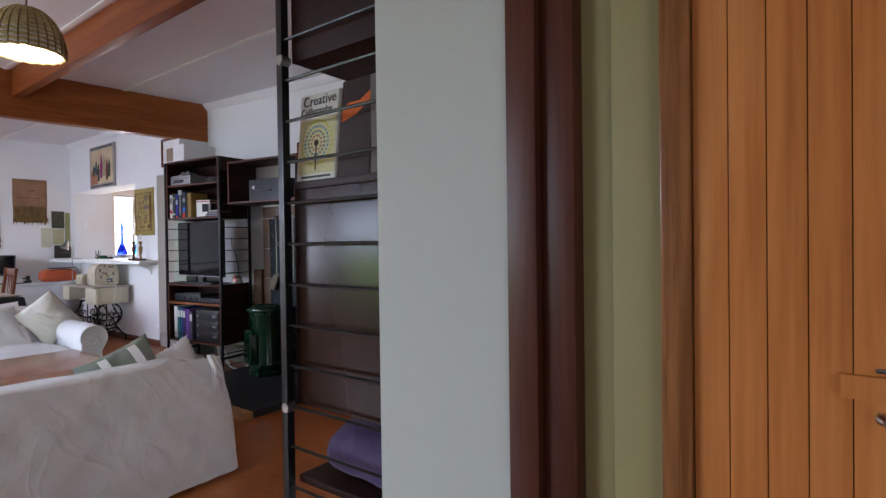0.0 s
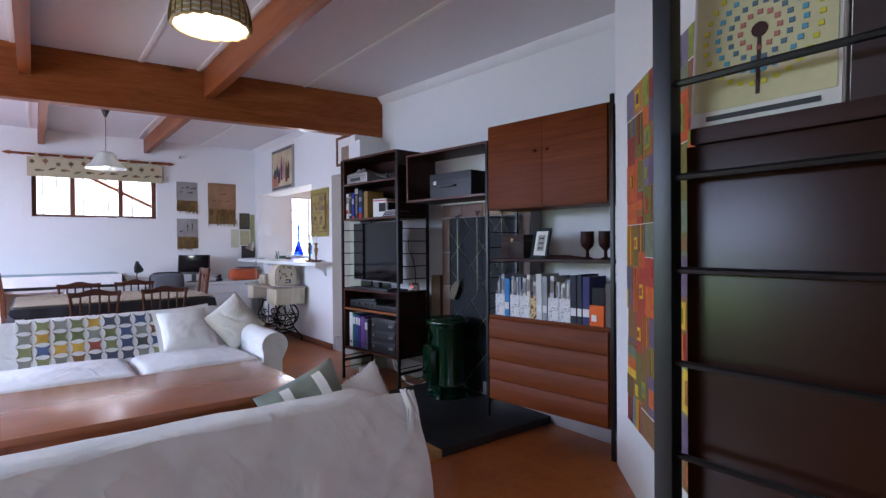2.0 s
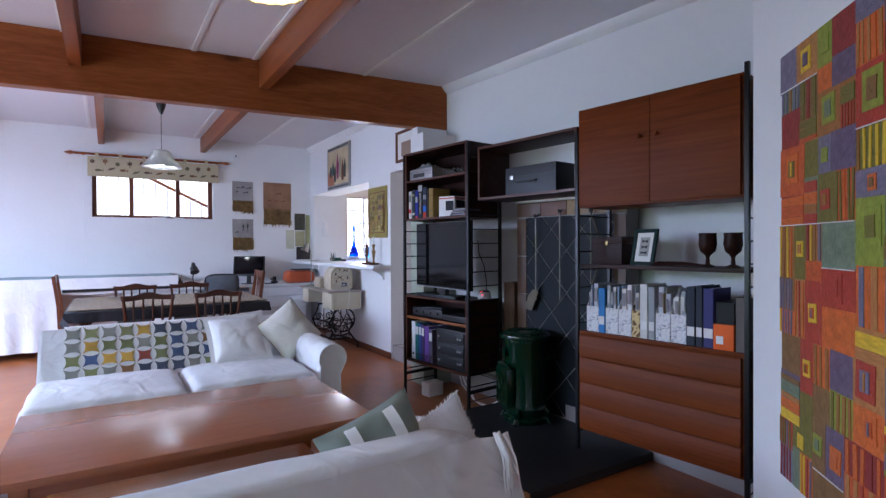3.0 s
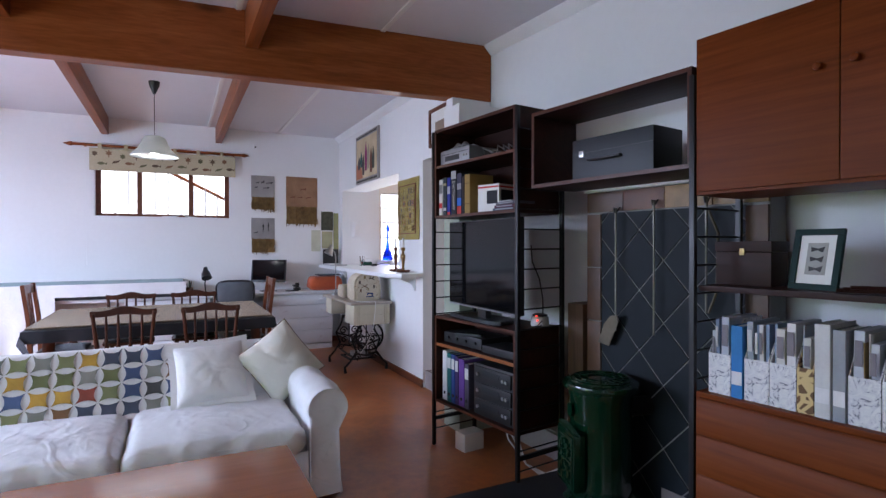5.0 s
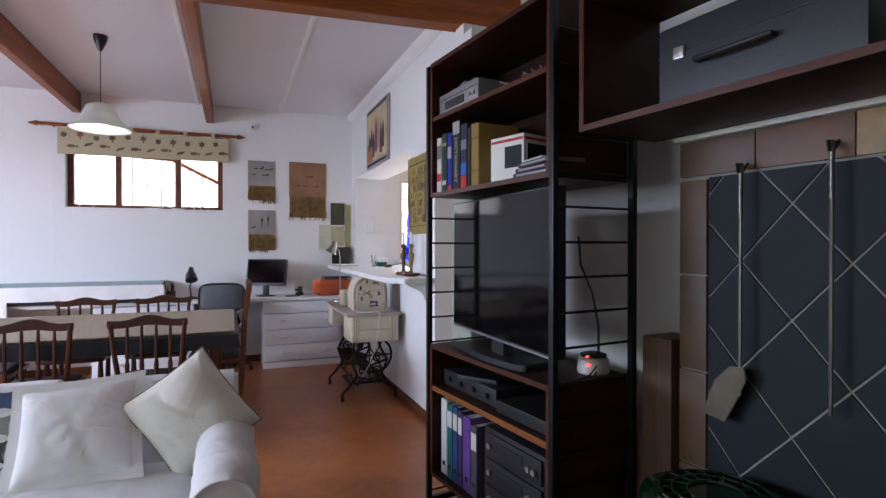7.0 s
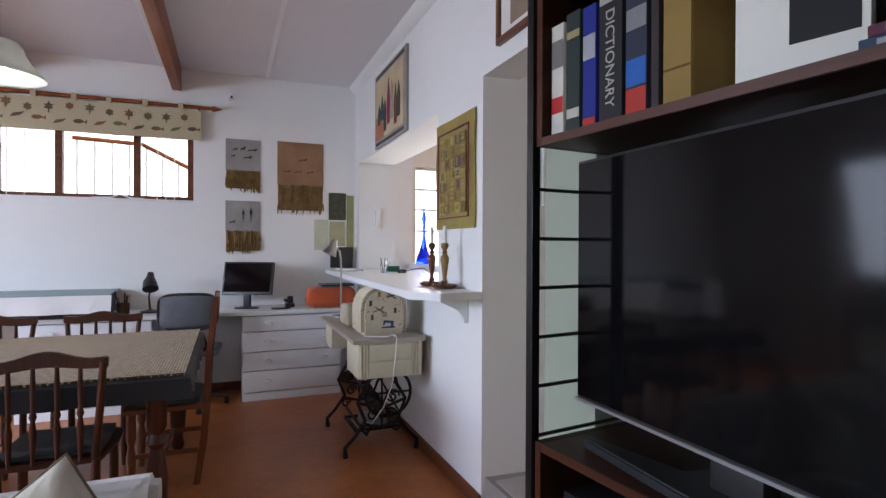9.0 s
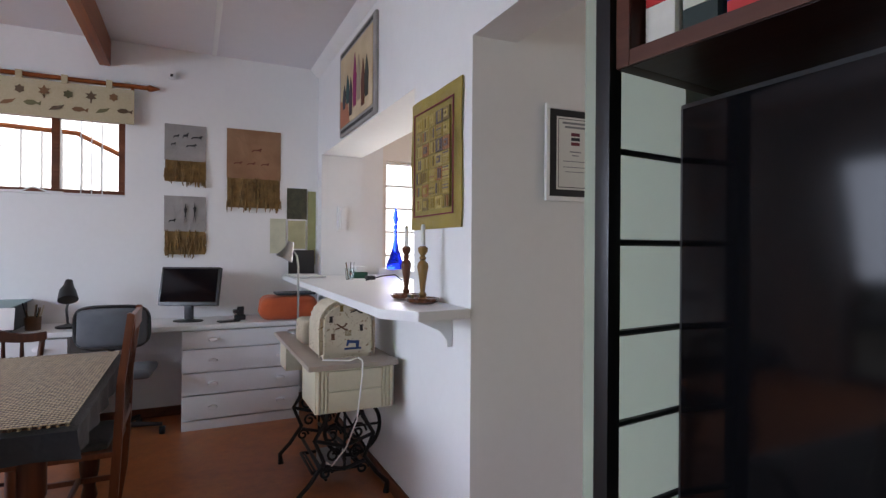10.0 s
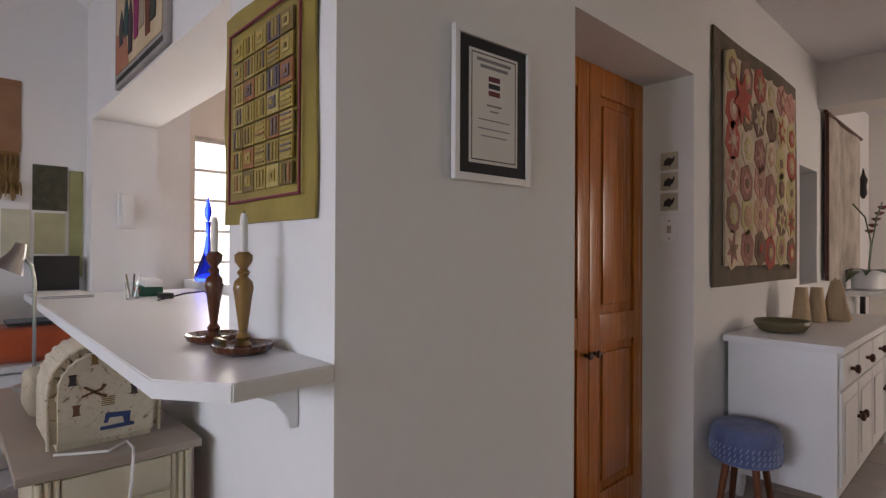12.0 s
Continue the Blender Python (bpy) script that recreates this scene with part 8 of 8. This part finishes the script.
bw = thing("bowl", "shallow olive-brown wooden bowl on the sideboard", "bowl", pose(-6.80, 5.74, STOP))
bm = B()
lathe(bm, [(0.06, 0), (0.10, 0.008), (0.125, 0.045), (0.12, 0.06), (0.113, 0.045), (0.09, 0.016), (0.02, 0.012)], (0, 0, 0), 28)
part("bowl", bm, plain("olive_wood", (0.13, 0.11, 0.055), 0.4, 0, 0.3), bw)
M_CONE = wood("pale_limewood", (0.42, 0.30, 0.17), (0.54, 0.41, 0.25), "z", 0.5)
for k, (x, y, h) in enumerate(((-6.84, 6.29, 0.20), (-6.78, 6.36, 0.20))):
    t = thing("wooden_cone", "pale tapered wooden vase on the sideboard", "ornament", pose(x, y, STOP), "pale wooden ornaments")
    bm = B()
    lathe(bm, [(0.05, 0), (0.048, 0.02), (0.03, h), (0.026, h)], (0, 0, 0), 18)
    part("body", bm, M_CONE, t)
wc = thing("carving", "pale carved wooden bird shape on the sideboard", "ornament", pose(-6.72, 6.49, STOP))
bm = B()
prism(bm, [(-0.07, 0), (0.09, 0), (0.06, 0.10), (0.045, 0.2), (0.02, 0.26), (-0.01, 0.25), (-0.03, 0.18), (-0.05, 0.08)], -0.03, 0.03, "y", 0.014)
part("body", bm, M_CONE, wc)

# stool
sl = thing("stool", "round stool with a blue woven cushion and wooden legs", "stool", pose(-6.825, 5.28, 0.165) @ Matrix.Diagonal((0.82, 0.82, 1, 1)))
bm = B()
lathe(bm, [(0.15, 0.27), (0.172, 0.28), (0.176, 0.33), (0.172, 0.40), (0.155, 0.43), (0.08, 0.445), (0.01, 0.447)], (0, 0, 0), 32)
M_KNIT = woven("blue_knit", (0.09, 0.13, 0.30), (0.20, 0.24, 0.42), 22, 0.95, 0.9, 0.35)
part("cushion", bm, M_KNIT, sl, "blue and white knitted cushion")
bm = B()
for k in range(40):
    a = k / 40 * 2 * math.pi
    for z in (0.295, 0.32, 0.345):
        tube(bm, [(0.177 * math.cos(a), 0.177 * math.sin(a), z), (0.178 * math.cos(a + 0.06), 0.178 * math.sin(a + 0.06), z + 0.018)], 0.0035, 4)
part("stitching", bm, woven("pale_blue_yarn", (0.22, 0.27, 0.45), (0.34, 0.40, 0.58), 60), sl, "paler blue stitching")
for a in (45, 135, 225, 315):
    c, s = math.cos(radians(a)), math.sin(radians(a))
    bm = B()
    tube(bm, [(0.10 * c, 0.10 * s, 0.275), (0.155 * c, 0.155 * s, 0.0)], [0.02, 0.014], 10)
    part("leg", bm, M_ENDCH, sl)

# orchid on a small white table
ot = thing("side_table", "small white table at the hall's far end", "table", pose(-6.75, 8.35, 0.165))
part("tabletop", boxes((-0.225, 0.35, -0.45, 0.5, 0.865, 0.895), bev=0.005), M_TRIMW, ot)
for x in (-0.18, 0.3):
    for y in (-0.4, 0.45):
        part("leg", boxes((x - 0.02, x + 0.02, y - 0.02, y + 0.02, 0, 0.864), bev=0.003), M_PLASTIC, ot)
oc2 = thing("orchid", "potted orchid with dark leaves in a white pot", "plant", pose(-6.82, 8.3, 1.06))
bm = B()
lathe(bm, [(0.085, 0), (0.115, 0.02), (0.12, 0.17), (0.11, 0.17), (0.10, 0.14), (0.02, 0.14)], (0, 0, 0), 24)
part("pot", bm, M_TRIMW, oc2)
M_LEAF = plain("orchid_leaf", (0.03, 0.07, 0.025), 0.35)
for k in range(9):
    a = k * 2.4
    bm = B()
    sheet(bm, 4, 10, lambda u, v, a=a, k=k: Vector((math.cos(a) * 0.25 * v, math.sin(a) * 0.25 * v, 0.14 + 0.16 * v - 0.24 * v * v * (0.6 + 0.05 * k))) + Vector((-math.sin(a), math.cos(a), 0)) * (u - 0.5) * 0.07 * math.sin(math.pi * min(0.98, v * 0.9 + 0.08)), 0.003)
    part("leaf", bm, M_LEAF, oc2)
for k in range(2):
    bm = B()
    tube(bm, [(0.0, 0.02 * k, 0.14), (0.02, 0.05 * k, 0.4), (-0.03 + 0.08 * k, 0.06, 0.62), (-0.12 + 0.2 * k, 0.1, 0.74)], 0.006, 6)
    part("stem", bm, M_LEAF, oc2)
for k in range(5):
    bm = B()
    lathe(bm, [(0.004, -0.02), (0.03, -0.005), (0.035, 0.01), (0.008, 0.015)], (0.0 + 0.02 * k, 0.08 + 0.01 * k, 0.5 + 0.05 * k), 8)
    part("flower", bm, book_cloth((0.16, 0.05, 0.05)), oc2)

# ---- outside ----
structure("ground", boxes((-160, 160, -160, 160, -0.4, -0.25)), plain("terrace_ground", (0.30, 0.27, 0.22), 0.9, 0, 0.3, 30, 0.4, 0.3), "pale dry ground", "ground")
# blown-out daylight beyond the windows is this plain sheet's own emission
structure("backdrop", boxes((-17.2, -17.0, -9, 14, -0.25, 7)), glow("backdrop_glow", (1.0, 0.97, 0.95), 2.3), "plain white sheet that glows for the overexposed yard beyond the windows", "backdrop")
rail = thing("stair_railing", "sloping timber stair rail outside the window", "railing", pose(-12.9, 0, 0))
bm = B()
tube(bm, [(0, 0.2, 2.75), (0, 1.0, 2.72), (0, 2.2, 2.12), (0, 3.4, 1.5)], 0.03, 8)
part("handrail", bm, M_BEAMX, rail)
for k in range(14):
    y = 0.25 + 0.2 * k
    zt = 2.72 if y < 1.0 else 2.72 - (y - 1.0) * 0.5
    part("baluster", boxes((-0.014, 0.014, y - 0.012, y + 0.012, -0.25, zt)), M_PALE, rail, smooth=None)

# glazed doors to the terrace, behind the walker
gd = tagged(thing("door_4", "timber-framed glazed terrace doors", "door", pose(0, -2.65, 0)), kind="structure")
for x in (-8.4, -7.2, -5.98):
    part("frame_post", boxes((x, x + 0.08, -0.03, 0.03, 0, 2.35)), M_WFR, gd)
for z in (0.0, 2.27):
    part("frame_rail", boxes((-8.32, -5.98, -0.029, 0.029, z, z + 0.08)), M_WFR, gd)
gd = tagged(thing("door_5", "timber-framed glazed doors to the garden", "door", pose(0, -2.65, 0)), kind="structure")
for x in (-5.4, -3.9, -2.38):
    part("frame_post", boxes((x, x + 0.08, -0.03, 0.03, 0, 2.2)), M_WFR, gd)
for z in (0.0, 2.12):
    part("frame_rail", boxes((-5.32, -2.38, -0.029, 0.029, z, z + 0.08)), M_WFR, gd)
M_HEDGE = plain("hedge_leaves", (0.05, 0.10, 0.025), 0.7, 0, 0.6, 9, 2, 0.8)
bm = B()
rr = random.Random(9)
for k in range(900):
    p = Vector((rr.uniform(-13, 5), rr.uniform(-9.5, -8.2), rr.uniform(-0.2, 3.4)))
    q = Vector((rr.uniform(-1, 1), rr.uniform(-1, 1), rr.uniform(-1, 1))).normalized() * rr.uniform(0.15, 0.4)
    w = q.orthogonal().normalized() * rr.uniform(0.1, 0.25)
    bm.faces.new([bm.verts.new(p + e) for e in (q, w, -q, -w)])
solid("hedge", bm, M_HEDGE, "dense green hedge beyond the terrace", "hedge", kind="stuff", smooth=None)

# hall floor tiles
tm = mesh_of("floor_tile", boxes((-0.196, 0.196, -0.196, 0.196, 0, 0.006), bev=0.003))
M_TILE = plain("pale_floor_tile", (0.46, 0.42, 0.40), 0.35, 0, 0.2, 25, 2.5, 0.15)
tm.materials.append(M_TILE)
fh = bpy.data.objects["floor_hall"]
for i in range(8):
    for j in range(14):
        t = new("tile", tm)
        t.parent = fh
        t.matrix_basis = pose(RX + 0.2 + 0.4 * i, NORTH + 0.24 + 0.4 * j, 0.165)
